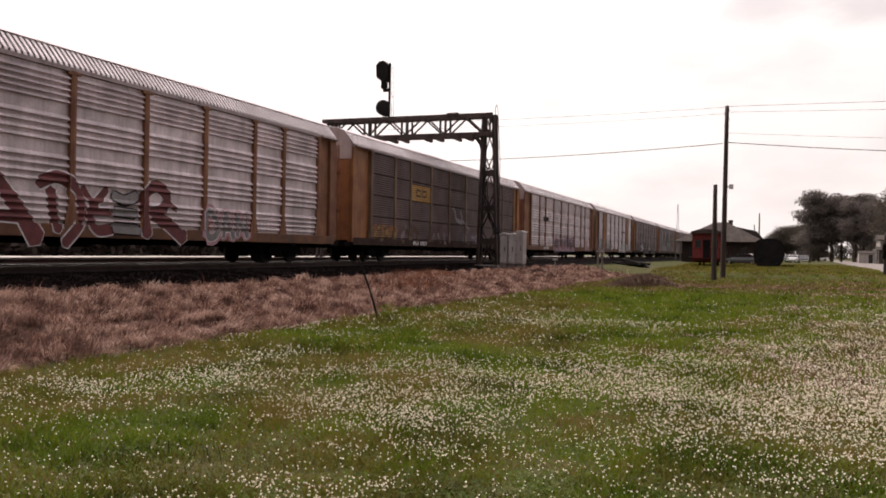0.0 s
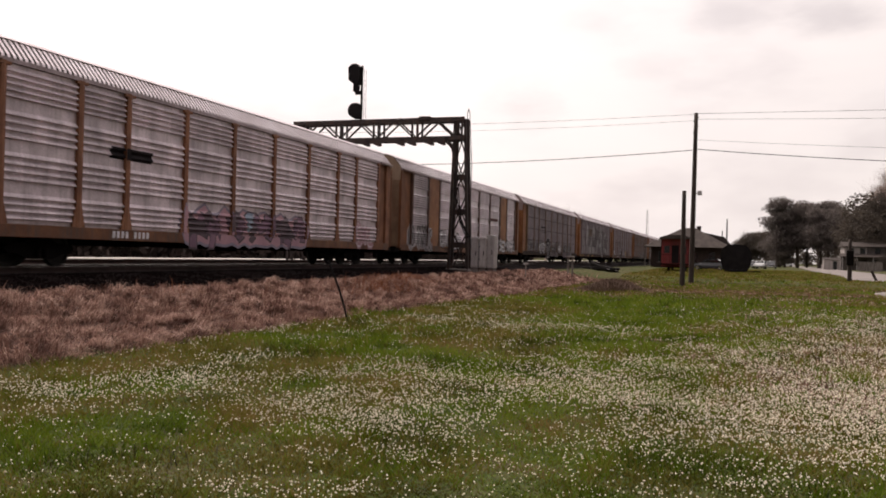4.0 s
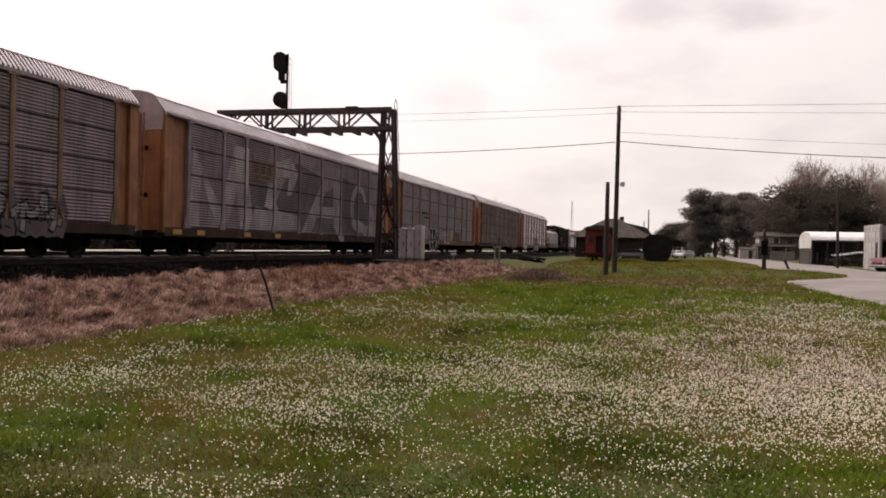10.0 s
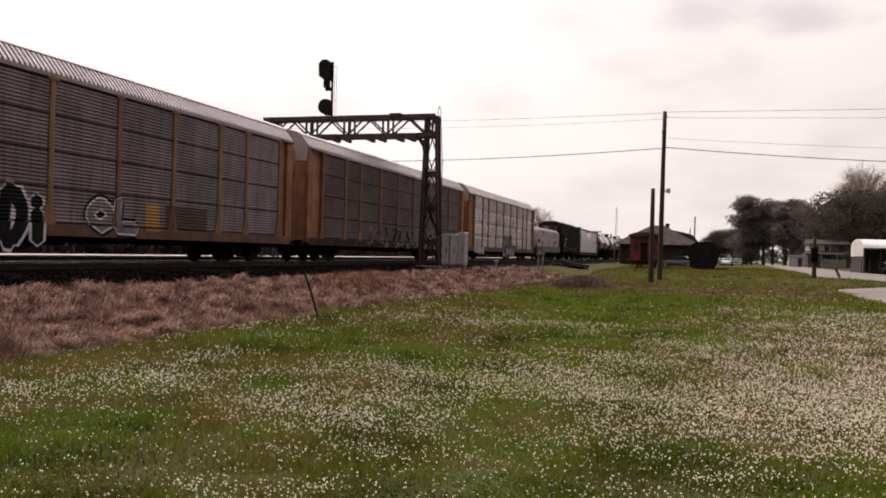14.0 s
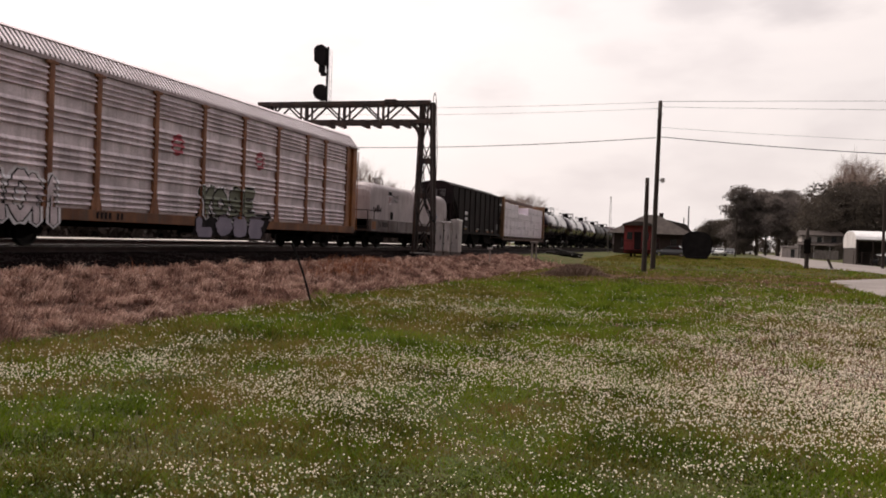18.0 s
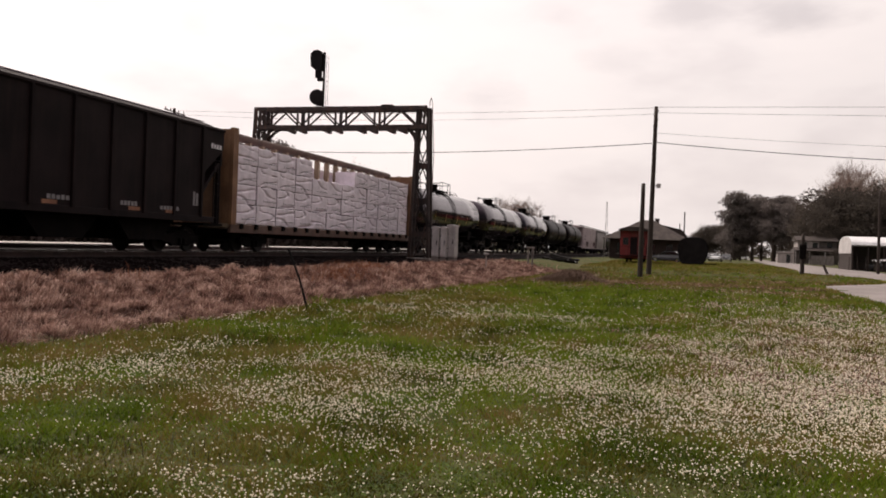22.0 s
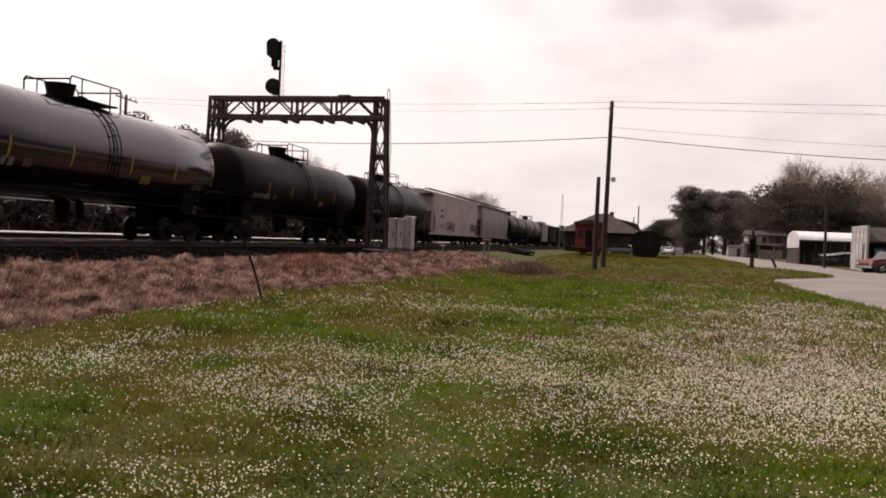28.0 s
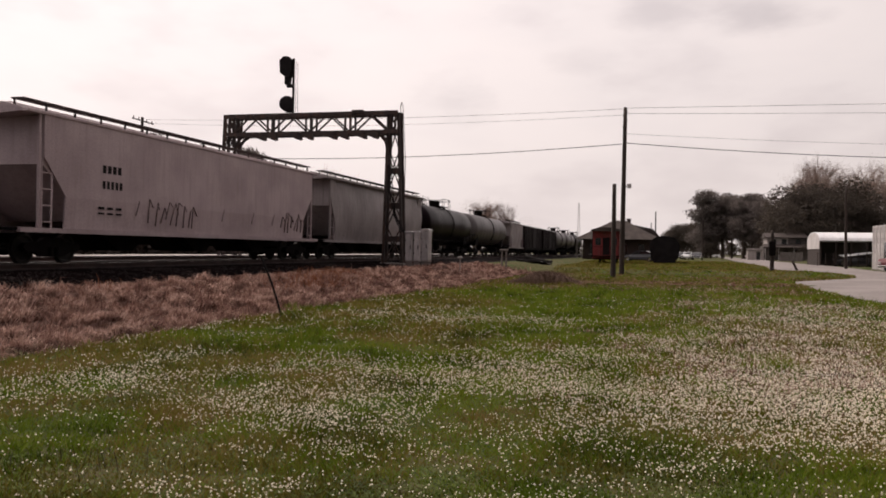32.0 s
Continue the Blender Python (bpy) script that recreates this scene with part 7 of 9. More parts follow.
# ---- depot, caboose, road side and trees ----
def caboose():
    ob = thing("caboose", pose(-6.05, 99, base_z(99) + 0.02), "faded red wooden caboose parked beside the depot", "caboose")
    W, H, L = 1.45, 3.05, 4.6
    part("body", boxes((-W, W, -L, L, 0.45, 0.45 + H), bevel=0.02), "red", ob)
    part("roof", extrude([(-W - 0.2, 3.42), (-W - 0.1, 3.6), (-0.7, 3.85), (0.7, 3.85), (W + 0.1, 3.6), (W + 0.2, 3.42)], "y", -L - 0.7, L + 0.7), "shingle", ob)
    for x in (-0.85, 0.85):
        win = part("window", boxes((x - 0.3, x + 0.3, -L - 0.03, -L + 0.02, 1.9, 2.7)), "dark_glass", ob)
        part("window_frame", boxes((x - 0.37, x + 0.37, -L - 0.02, -L, 2.7, 2.77), (x - 0.37, x + 0.37, -L - 0.02, -L, 1.83, 1.9), (x - 0.37, x - 0.3, -L - 0.02, -L, 1.83, 2.77), (x + 0.3, x + 0.37, -L - 0.02, -L, 1.83, 2.77)), "red", win)
    part("end_door", boxes((-0.38, 0.38, -L - 0.025, -L + 0.02, 0.85, 2.75)), "maroon", ob)
    for s in (-1, 1):
        for y in (-3, -1, 1, 3):
            part("window", boxes((*sorted((s * (W - 0.02), s * (W + 0.02))), y - 0.3, y + 0.3, 1.9, 2.7)), "dark_glass", ob)
    for e in (-1, 1):
        bm = boxes((-W, W, *sorted((e * L, e * (L + 0.75))), 0.68, 0.78))
        part("platform", bm, "dark", ob)
        bm = bmesh.new()
        for x in (-1.4, -0.5, 0.5, 1.4):
            bar(bm, (x, e * (L + 0.7), 0.78), (x, e * (L + 0.7), 1.75 if abs(x) < 1 else 3.45), 0.05, 0.05)
        bar(bm, (-1.4, e * (L + 0.7), 1.75), (1.4, e * (L + 0.7), 1.75), 0.05, 0.05)
        part("railing", bm, "maroon", ob)
        for x in (-0.75, 0.75):
            for k in (-0.7, 0.7):
                w = part("wheel", revolve([(-0.06, 0.42), (0.06, 0.42), (0.07, 0.36)], "x", 20), "dark", ob)
                w.location = (x, e * 3.0 + k, 0.42)
        part("truck_frame", boxes((-1.0, 1.0, e * 3.0 - 1.1, e * 3.0 + 1.1, 0.35, 0.68)), "dark", ob)


caboose()


def depot():
    ob = thing("depot", pose(-6.6, 142, base_z(142)), "old brown depot with a broad hipped shingle roof", "station building")
    W, D, E = 5.3, 11.0, 3.4
    part("wall", boxes((-W, W, -D, D, -0.2, E)), "depot_wall", ob)
    # hipped roof with deep eaves
    bm = bmesh.new()
    lo = [bm.verts.new(p) for p in ((-W - 1.1, -D - 1.1, E - 0.25), (W + 1.1, -D - 1.1, E - 0.25), (W + 1.1, D + 1.1, E - 0.25), (-W - 1.1, D + 1.1, E - 0.25))]
    mid = [bm.verts.new(p) for p in ((-0.9, -D + 3.2, 6.1), (0.9, -D + 3.2, 6.1), (0.9, D - 3.2, 6.1), (-0.9, D - 3.2, 6.1))]
    for i in range(4):
        bm.faces.new((lo[i], lo[(i + 1) % 4], mid[(i + 1) % 4], mid[i]))
    bm.faces.new(mid)
    bm.faces.new(lo[::-1])
    roof = part("roof", bm, "shingle", ob, "broad hipped brown shingle roof")
    part("chimney", boxes((0.9, 1.5, -3.2, -2.6, 4.9, 6.6), (0.83, 1.57, -3.27, -2.53, 6.4, 6.55), bevel=0.02), "depot_wall", roof)
    part("roof_gable", extrude([(2.6, 3.4), (6.3, 3.4), (5.0, 4.9), (2.2, 5.5)], "y", -5.0, -2.0), "shingle", ob)
    for x in (-3.8, -1.5, 0.9, 3.4):
        win = part("window", boxes((x - 0.45, x + 0.45, -D - 0.04, -D + 0.02, 0.9, 2.5)), "dark_glass", ob)
        part("sill", boxes((x - 0.55, x + 0.55, -D - 0.12, -D, 0.8, 0.9)), "clapboard", win)
    for y in (-8, -5, 2, 6):
        part("window", boxes((W - 0.02, W + 0.04, y - 0.5, y + 0.5, 0.9, 2.5)), "dark_glass", ob)
    part("door", boxes((W - 0.02, W + 0.05, -2.2, -1.1, 0, 2.2)), "maroon", ob)
    for x in (-W - 0.8, W + 0.8):
        for y in (-D - 0.8, -4, 4):
            part("porch_post", boxes((x - 0.08, x + 0.08, y - 0.08, y + 0.08, -0.1, E - 0.2)), "clapboard", ob)


depot()


def black_tank():
    """Old tank wagon end-on: a fat black drum on a low frame with a ladder and step rail."""
    ob = thing("old_tank_wagon", pose(0.12, 101, base_z(101)), "old black tank wagon standing on the grass", "tank wagon")
    prof = []
    for i in range(20):
        a = 2 * math.pi * i / 20 + math.pi / 20
        prof.append((1.55 * math.copysign(abs(math.cos(a)) ** 0.62, math.cos(a)), 1.55 + 1.5 * math.copysign(abs(math.sin(a)) ** 0.62, math.sin(a))))
    bm = extrude(prof, "y", -3.0, 3.0)
    bmesh.ops.bevel(bm, geom=[e for e in bm.edges if abs(e.verts[0].co.y - e.verts[1].co.y) < 1e-4], offset=0.12, segments=2, affect="EDGES")
    part("drum", bm, "black", ob, smooth=False)
    part("dome", revolve([(2.8, 0.5), (3.05, 0.5), (3.15, 0.3)], "z", 18), "black", ob)
    part("frame", boxes((-1.2, 1.2, -3.3, 3.3, 0.1, 0.32), bevel=0.02), "black", ob)
    for s in (-1, 1):
        part("grab_rail", rods(((s * 1.52, -2.9, 1.1), (s * 1.62, -2.9, 1.9), 0.04), ((s * 1.62, -2.9, 1.9), (s * 1.45, -2.9, 2.4), 0.04), n=6), "black", ob)
        for y in (-2.0, 2.0):
            w = part("wheel", revolve([(-0.07, 0.4), (0.07, 0.4)], "x", 18), "dark", ob)
            w.location = (s * 0.75, y, 0.38)
    part("step", boxes((1.3, 2.5, -2.9, -1.9, 0.08, 0.2), bevel=0.02), "dark", ob)


black_tank()


def vehicle(m, label, category, paint, profile, W, L, wheels, r, windows, lights=True, bed=None):
    ob = thing(category.replace(" ", "_"), m, label, category, "parked vehicles")
    bm = extrude(profile, "x", -W / 2, W / 2)
    # narrow the glasshouse
    zmax = max(z for _, z in profile)
    for v in bm.verts:
        if v.co.z > zmax * 0.62:
            v.co.x *= 0.84
    bmesh.ops.bevel(bm, geom=[e for e in bm.edges if e.calc_length() > 0.5], offset=0.05, segments=2, affect="EDGES")
    part("body", bm, paint, ob)
    for side in (-1, 1):
        for y in wheels:
            t = part("tyre", revolve([(-0.1, r * 0.7), (-0.1, r * 0.96), (-0.06, r), (0.06, r), (0.1, r * 0.96), (0.1, r * 0.7)], "x", 22), "rubber", ob)
            t.location = (side * (W / 2 - 0.08), y, r)
            part("rim", revolve([(side * 0.085, r * 0.66), (side * 0.11, r * 0.6), (side * 0.10, r * 0.15)], "x", 16), "chrome", t)
    for name, pts in windows:
        for side in ((-1, 1) if name == "side_window" else (0,)):
            if side:
                part(name, extrude(pts, "x", *sorted((side * W * 0.405, side * W * 0.43))), "dark_glass", ob)
            else:
                b = bmesh.new()
                (y0, z0), (y1, z1) = pts
                n = Vector((0, z1 - z0, -(y1 - y0))).normalized() * 0.02
                if n.z < 0:
                    n = -n
                q = [b.verts.new((x, y, z)) for x, y, z in ((-W * 0.38, y0, z0), (W * 0.38, y0, z0), (W * 0.35, y1, z1), (-W * 0.35, y1, z1))]
                u = [b.verts.new(v.co + n) for v in q]
                b.faces.new(u)
                b.faces.new(q[::-1])
                for i in range(4):
                    b.faces.new((q[i], q[(i + 1) % 4], u[(i + 1) % 4], u[i]))
                part(name, b, "dark_glass", ob)
    for e, mat in ((-1, "paint_red"), (1, "white_wall")):
        y = max(p[0] for p in profile) if e > 0 else min(p[0] for p in profile)
        part("bumper", boxes((-W / 2 + 0.05, W / 2 - 0.05, y - 0.06, y + 0.06, 0.35, 0.55), bevel=0.03), "chrome", ob)
        for s in (-1, 1):
            part("lamp", boxes((*sorted((s * (W / 2 - 0.35), s * (W / 2 - 0.08))), y - 0.03, y + 0.03, 0.65, 0.85), bevel=0.01), mat, ob)
    return ob


SEDAN = [(-2.25, 0.3), (2.25, 0.3), (2.3, 0.62), (2.15, 0.85), (1.05, 0.98), (0.4, 1.42), (-0.95, 1.45), (-1.7, 1.02), (-2.25, 0.98), (-2.3, 0.6)]
SEDAN_WIN = [("windscreen", [(1.0, 1.02), (0.45, 1.38)]), ("rear_window", [(-1.62, 1.06), (-1.0, 1.4)]), ("side_window", [(-1.45, 1.0), (0.8, 1.0), (0.35, 1.36), (-0.95, 1.38)])]
PICKUP = [(-2.8, 0.45), (2.75, 0.45), (2.85, 0.8), (2.7, 1.1), (1.35, 1.2), (0.75, 1.8), (-0.55, 1.82), (-0.75, 1.2), (-2.75, 1.2), (-2.85, 0.8)]
PICKUP_WIN = [("windscreen", [(1.3, 1.24), (0.8, 1.75)]), ("rear_window", [(-0.72, 1.26), (-0.58, 1.74)]), ("side_window", [(-0.55, 1.2), (1.1, 1.2), (0.72, 1.7), (-0.45, 1.72)])]
vehicle(pose(20.3, 78.6, base_z(78.6) + 0.07, 0, 0, 118), "faded red pickup truck parked on the apron", "pickup truck", "car_red", PICKUP, 1.95, 5.6, (-1.75, 1.85), 0.39, PICKUP_WIN)
vehicle(pose(4.4, 165, base_z(165), 0, 0, 172), "white sedan parked on grass beside the road", "car", "car_white", SEDAN, 1.8, 4.6, (-1.4, 1.45), 0.33, SEDAN_WIN)
vehicle(pose(3.7, 172, base_z(172), 0, 0, 165), "grey car parked behind another", "car", "car_dark", SEDAN, 1.8, 4.6, (-1.4, 1.45), 0.33, SEDAN_WIN)
vehicle(pose(-3.0, 116, base_z(116), 0, 0, 80), "dark car parked in front of the depot", "car", "car_dark", SEDAN, 1.8, 4.6, (-1.4, 1.45), 0.33, SEDAN_WIN)
vehicle(pose(6.1, 165, base_z(165), 0, 0, 178), "small dark car beside the road", "car", "car_dark", SEDAN, 1.8, 4.6, (-1.4, 1.45), 0.33, SEDAN_WIN)
vehicle(pose(13.5, 260, base_z(260) + 0.07, 0, 0, 95), "pale car far down the road", "car", "car_white", SEDAN, 1.8, 4.6, (-1.4, 1.45), 0.33, SEDAN_WIN)
vehicle(pose(20.4, 205, base_z(205) + 0.07, 0, 0, 95), "dull red car far down the road", "car", "car_red", SEDAN, 1.8, 4.6, (-1.4, 1.45), 0.33, SEDAN_WIN)
vehicle(pose(21.0, 104, base_z(104), 0, 0, 86), "dark car under the shed roof", "car", "car_dark", SEDAN, 1.8, 4.6, (-1.4, 1.45), 0.33, SEDAN_WIN)


def shed():
    ob = thing("open_shed", pose(0, 106, base_z(106)), "open carport shed with a curved pale tin roof", "shed")
    x0, x1 = 16.7, 23.3
    prof = []
    for i in range(11):
        a = math.pi * i / 10
        prof.append((-4.2 * math.cos(a), 2.85 + 1.0 * math.sin(a)))
    prof += [(4.1, 2.80)] + [(-4.1 * math.cos(math.pi * i / 10), 2.78 + 0.95 * math.sin(math.pi * i / 10)) for i in range(10, -1, -1)]
    part("roof", extrude(prof, "x", x0, x1), "tin", ob, "curved pale tin roof")
    part("gable", extrude([(-4.05, 1.9)] + [(-4.05 * math.cos(math.pi * i / 10), 2.8 + 0.93 * math.sin(math.pi * i / 10)) for i in range(11)] + [(4.05, 1.9)], "x", x0 - 0.02, x0 + 0.04), "gable_white", ob, "pale tin gable")
    part("back_wall", boxes((x0, x1, 3.9, 4.02, 0, 2.8)), "grey_boards", ob)
    part("end_wall", boxes((x0 + 0.06, x0 + 0.15, -3.9, 3.88, 0, 2.75)), "pole_wood", ob)
    for i in range(5):
        x = x0 + 0.15 + i * (x1 - x0 - 0.3) / 4
        part("post", boxes((x - 0.06, x + 0.06, -4.05, -3.93, -0.1, 2.85)), "pole_wood", ob)
    sh = thing("tarp_sheet", pose(20.4, 101.6, base_z(101.6) + 1.35, 6, -8, 10), "pale sloping tarp over a parked load", "tarp")
    bm = boxes((-1.6, 1.6, -0.7, 0.7, 0, 0.05), bevel=0.01)
    part("sheet", bm, "tin", sh)
    for x in (-1.4, 1.4):
        part("prop", boxes((x - 0.05, x + 0.05, -0.05, 0.05, -1.6, 0.0)), "pole_wood", sh)
    # wire fence on thin posts in front
    fn = thing("wire_fence", pose(0, 98, base_z(98)), "thin wire fence on dark posts before the shed", "fence")
    for i in range(9):
        x = 15.9 + i * 0.8
        part("post", boxes((x - 0.03, x + 0.03, -0.03, 0.03, -0.1, 1.5)), "pole_wood", fn)
    for z in (0.3, 0.7, 1.1, 1.42):
        part("strand", rods(((15.9, 0, z), (22.3, 0, z), 0.012), n=5), "iron", fn)


shed()


def store():
    ob = thing("roadside_store", pose(19.45, 83.7, base_z(83.7)), "low store with a pale battened side wall and dark shingled porch", "store")
    part("side_wall", boxes((0, 0.16, 0, 5.8, 0, 4.05)), "white_wall", ob, "pale boarded side wall")
    for i in range(8):
        part("board", boxes((-0.025, -0.002, 0.02, 5.78, 0.1 + i * 0.49, 0.56 + i * 0.49), bevel=0.004), "white_wall", ob)
    for i in range(5):
        y = 0.06 + i * 1.42
        part("batten", boxes((-0.07, -0.026, y - 0.07, y + 0.07, 0.0, 4.25)), "gable_white", ob)
    part("parapet", boxes((-0.06, 0.2, -0.05, 5.85, 4.05, 4.17)), "gable_white", ob)
    part("side_window", boxes((-0.06, -0.02, 0.7, 1.5, 1.1, 2.6)), "dark_glass", ob)
    part("shop_wall", boxes((0.2, 9, 2.0, 7, 0, 4.0)), "depot_wall", ob)
    part("porch_roof", extrude([(-0.2, 2.65), (-0.2, 2.8), (2.2, 4.1), (2.2, 3.9)], "x", 0.2, 9), "shingle", ob)
    part("window", boxes((2.4, 4.6, 1.95, 1.998, 0.9, 2.1)), "dark_glass", ob)
    part("door", boxes((5.4, 6.4, 1.94, 1.998, 0, 2.1)), "maroon", ob)
    for x in (2.9, 6.0):
        part("porch_post", boxes((x - 0.06, x + 0.06, 0, 0.12, 0, 2.75)), "white_wall", ob)
    dr = thing("drinks_cabinet", pose(20.75, 84.9, base_z(84.9) + 0.08), "tall blue cabinet under the store porch", "cabinet")
    part("body", boxes((-0.45, 0.45, -0.35, 0.35, 0, 2.15), bevel=0.05), "drum_blue", dr)
    part("front_panel", boxes((-0.38, 0.38, -0.37, -0.345, 0.5, 1.95), bevel=0.01), "paint_blue", dr)


store()


def house():
    ob = thing("old_house", pose(25.2, 195, base_z(195)), "weathered two-storey house with a pale upper floor", "house")
    part("wall", boxes((-4.3, 4.3, 0, 8, -0.1, 3.0)), "grey_boards", ob)
    part("upper_wall", boxes((-3.6, 0.6, 0.4, 8, 3.0, 5.0)), "upper_paint", ob, "pale stained upper boards")
    part("upper_wall", boxes((0.6, 4.0, 0.44, 8, 3.0, 5.0)), "grey_boards", ob)
    part("roof", extrude([(-0.3, 4.95), (4.2, 6.0), (8.7, 4.95), (8.5, 4.85), (-0.1, 4.85)], "x", -4.0, 4.4), "shingle", ob)
    part("porch_roof", extrude([(-2.0, 2.7), (-2.0, 2.85), (0.3, 3.5), (0.3, 3.2)], "x", -4.6, 4.6), "shingle", ob)
    for x in (-2.3, -0.2, 2.6):
        win = part("window", boxes((x - 0.5, x + 0.5, 0.36, 0.42, 3.5, 4.6)), "dark_glass", ob)
        part("sill", boxes((x - 0.6, x + 0.6, 0.3, 0.4, 3.4, 3.5)), "white_wall", win)
    for x in (-2.6, 2.4):
        part("window", boxes((x - 0.5, x + 0.5, -0.04, 0.02, 0.9, 2.2)), "dark_glass", ob)
    part("door", boxes((-0.5, 0.5, -0.05, 0.02, 0, 2.1)), "maroon", ob)
    for x in (-4.2, -1.5, 1.5, 4.2):
        part("porch_post", boxes((x - 0.07, x + 0.07, -1.9, -1.76, 0, 2.75)), "white_wall", ob)
    fn = thing("board_fence", pose(0, 166, base_z(166)), "grey weathered board fence along the road", "fence")
    b = part("board", boxes((-0.14, 0.14, -0.015, 0.015, 0, 1.7)), "clapboard", fn)
    b.location.x = 20.7
    for i in range(1, 13):
        reuse(b, "board", fn, pose(20.7 + i * 0.3, random.uniform(-0.02, 0.02), random.uniform(-0.06, 0.06)))
    sh = thing("garden_shed", pose(18.4, 187, base_z(187)), "small pale shed with a dark doorway beside the house", "shed")
    part("wall", boxes((-1.5, 1.5, 0, 2.4, 0, 2.1)), "upper_paint", sh)
    part("roof", extrude([(-0.2, 2.1), (1.2, 2.5), (2.6, 2.1)], "x", -1.65, 1.65), "shingle", sh)
    part("doorway", boxes((0.2, 0.95, -0.03, -0.002, 0, 1.8)), "dark_glass", sh)
    tw = thing("radio_tower", pose(-38.4, 400, base_z(400)), "thin far lattice radio tower", "radio tower")
    for a in range(3):
        c, s = math.cos(a * 2.094), math.sin(a * 2.094)
        part("leg", rods(((c * 0.9, s * 0.9, 0), (c * 0.25, s * 0.25, 24), 0.09), n=5), "aluminium", tw)
    for i in range(16):
        a, r0, r1 = (i % 3) * 2.094, 0.9 - 0.65 * i / 16, 0.9 - 0.65 * (i + 1) / 16
        part("lattice", rods(((math.cos(a) * r0, math.sin(a) * r0, i * 1.5), (math.cos(a + 2.094) * r1, math.sin(a + 2.094) * r1, i * 1.5 + 1.5), 0.06), n=4), "aluminium", tw)


house()


# ---- trees ----
def leaf_cloud(blobs, n, size, seed):
    """Many small leaf sprays scattered through several ragged clumps."""
    g = np.random.default_rng(seed)
    vs, fs = [], []
    vol = np.array([a * b * c for *_, a, b, c in blobs]) ** (2 / 3)
    pick = g.choice(len(blobs), n, p=vol / vol.sum())
    for k in pick:
        x, y, z, a, b, c = blobs[k]
        d = g.normal(size=3)
        d /= np.linalg.norm(d)
        r = g.uniform(0.45, 1.08) * (1 + 0.25 * math.sin(5 * d[0] + k) * math.sin(4 * d[2] + 2 * k))
        p = np.array([x, y, z]) + d * r * np.array([a, b, c])
        u, v = g.normal(size=3), g.normal(size=3)
        u *= size * g.uniform(0.6, 1.3) / np.linalg.norm(u)
        v *= size * g.uniform(0.4, 0.9) / np.linalg.norm(v)
        i = len(vs)
        vs += [tuple(p - u), tuple(p + v * 0.7), tuple(p + u), tuple(p - v * 0.7 + u * 0.3)]
        fs += [(i, i + 1, i + 2), (i, i + 2, i + 3)]
    return vs, fs


def limbs(bm, p, d, length, r, depth, rnd, droop=0.0, split=3, spray=0):
    q = p + d * length
    rod(bm, p, q, r, r * 0.62, n=5 if depth > 2 else 3, caps=False)
    if depth == 0:
        for i in range(spray):
            ax = Vector((rnd.gauss(0, 1), rnd.gauss(0, 1), rnd.gauss(0.3, 0.8))).normalized()
            rod(bm, p.lerp(q, rnd.uniform(0.2, 1.0)), q + (d * 0.5 + ax * 0.7) * length * 0.9, r * 0.45, r * 0.2, n=3, caps=False)
        return
    for i in range(split if depth > 1 else split + 1):
        ax = Vector((rnd.gauss(0, 1), rnd.gauss(0, 1), rnd.gauss(0, 0.7))).normalized()
        nd = (d + ax * rnd.uniform(0.45, 0.85) + Vector((0, 0, 0.18 - droop))).normalized()
        limbs(bm, p.lerp(q, rnd.uniform(0.55, 1.0)), nd, length * rnd.uniform(0.58, 0.82), r * 0.6, depth - 1, rnd, droop, split, spray)


def make_pine(seed, h, low=0.36):
    rnd = random.Random(seed)
    ob = thing("pine_tree", pose(0, 0, 0), "tall dark pine with a ragged clumped crown", "tree", "trees")
    bm = bmesh.new()
    rod(bm, (0, 0, -0.3), (0.1, 0, h * 0.5), h * 0.018, h * 0.013, n=8)
    rod(bm, (0.1, 0, h * 0.5), (0.0, 0.1, h * 0.95), h * 0.013, h * 0.004, n=8)
    blobs = []
    for i in range(13):
        z = h * (low + (0.96 - low) * i / 12)
        w = h * 0.17 * (1.15 - 0.6 * abs(i / 12 - 0.45)) * rnd.uniform(0.7, 1.15)
        a = rnd.uniform(0, 6.28)
        x, y = math.cos(a) * w * 0.55, math.sin(a) * w * 0.55
        blobs.append((x, y, z, w, w, w * 0.55))
        rod(bm, (0, 0, z - h * 0.05), (x, y, z), h * 0.006, h * 0.002, n=4)
    part("trunk", bm, "bark", ob)
    vs, fs = leaf_cloud(blobs, 9500, h * 0.018, seed)
    cr = new("crown", mesh_from("crown", vs, fs, "pine_leaf"))
    cr.parent = ob
    return ob


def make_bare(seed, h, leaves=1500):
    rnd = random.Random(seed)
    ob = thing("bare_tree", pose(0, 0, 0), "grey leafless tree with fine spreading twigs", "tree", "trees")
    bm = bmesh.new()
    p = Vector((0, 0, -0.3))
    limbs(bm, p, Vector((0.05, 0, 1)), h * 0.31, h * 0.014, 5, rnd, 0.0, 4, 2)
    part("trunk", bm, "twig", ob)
    g = random.Random(seed + 1)
    blobs = [(g.gauss(0, h * 0.16), g.gauss(0, h * 0.16), h * g.uniform(0.38, 0.72), h * 0.13, h * 0.13, h * 0.11) for _ in range(12)]
    vs, fs = leaf_cloud(blobs, leaves, h * 0.0055, seed)
    cr = new("crown", mesh_from("crown", vs, fs, "spring_bud"))
    cr.parent = ob
    return ob


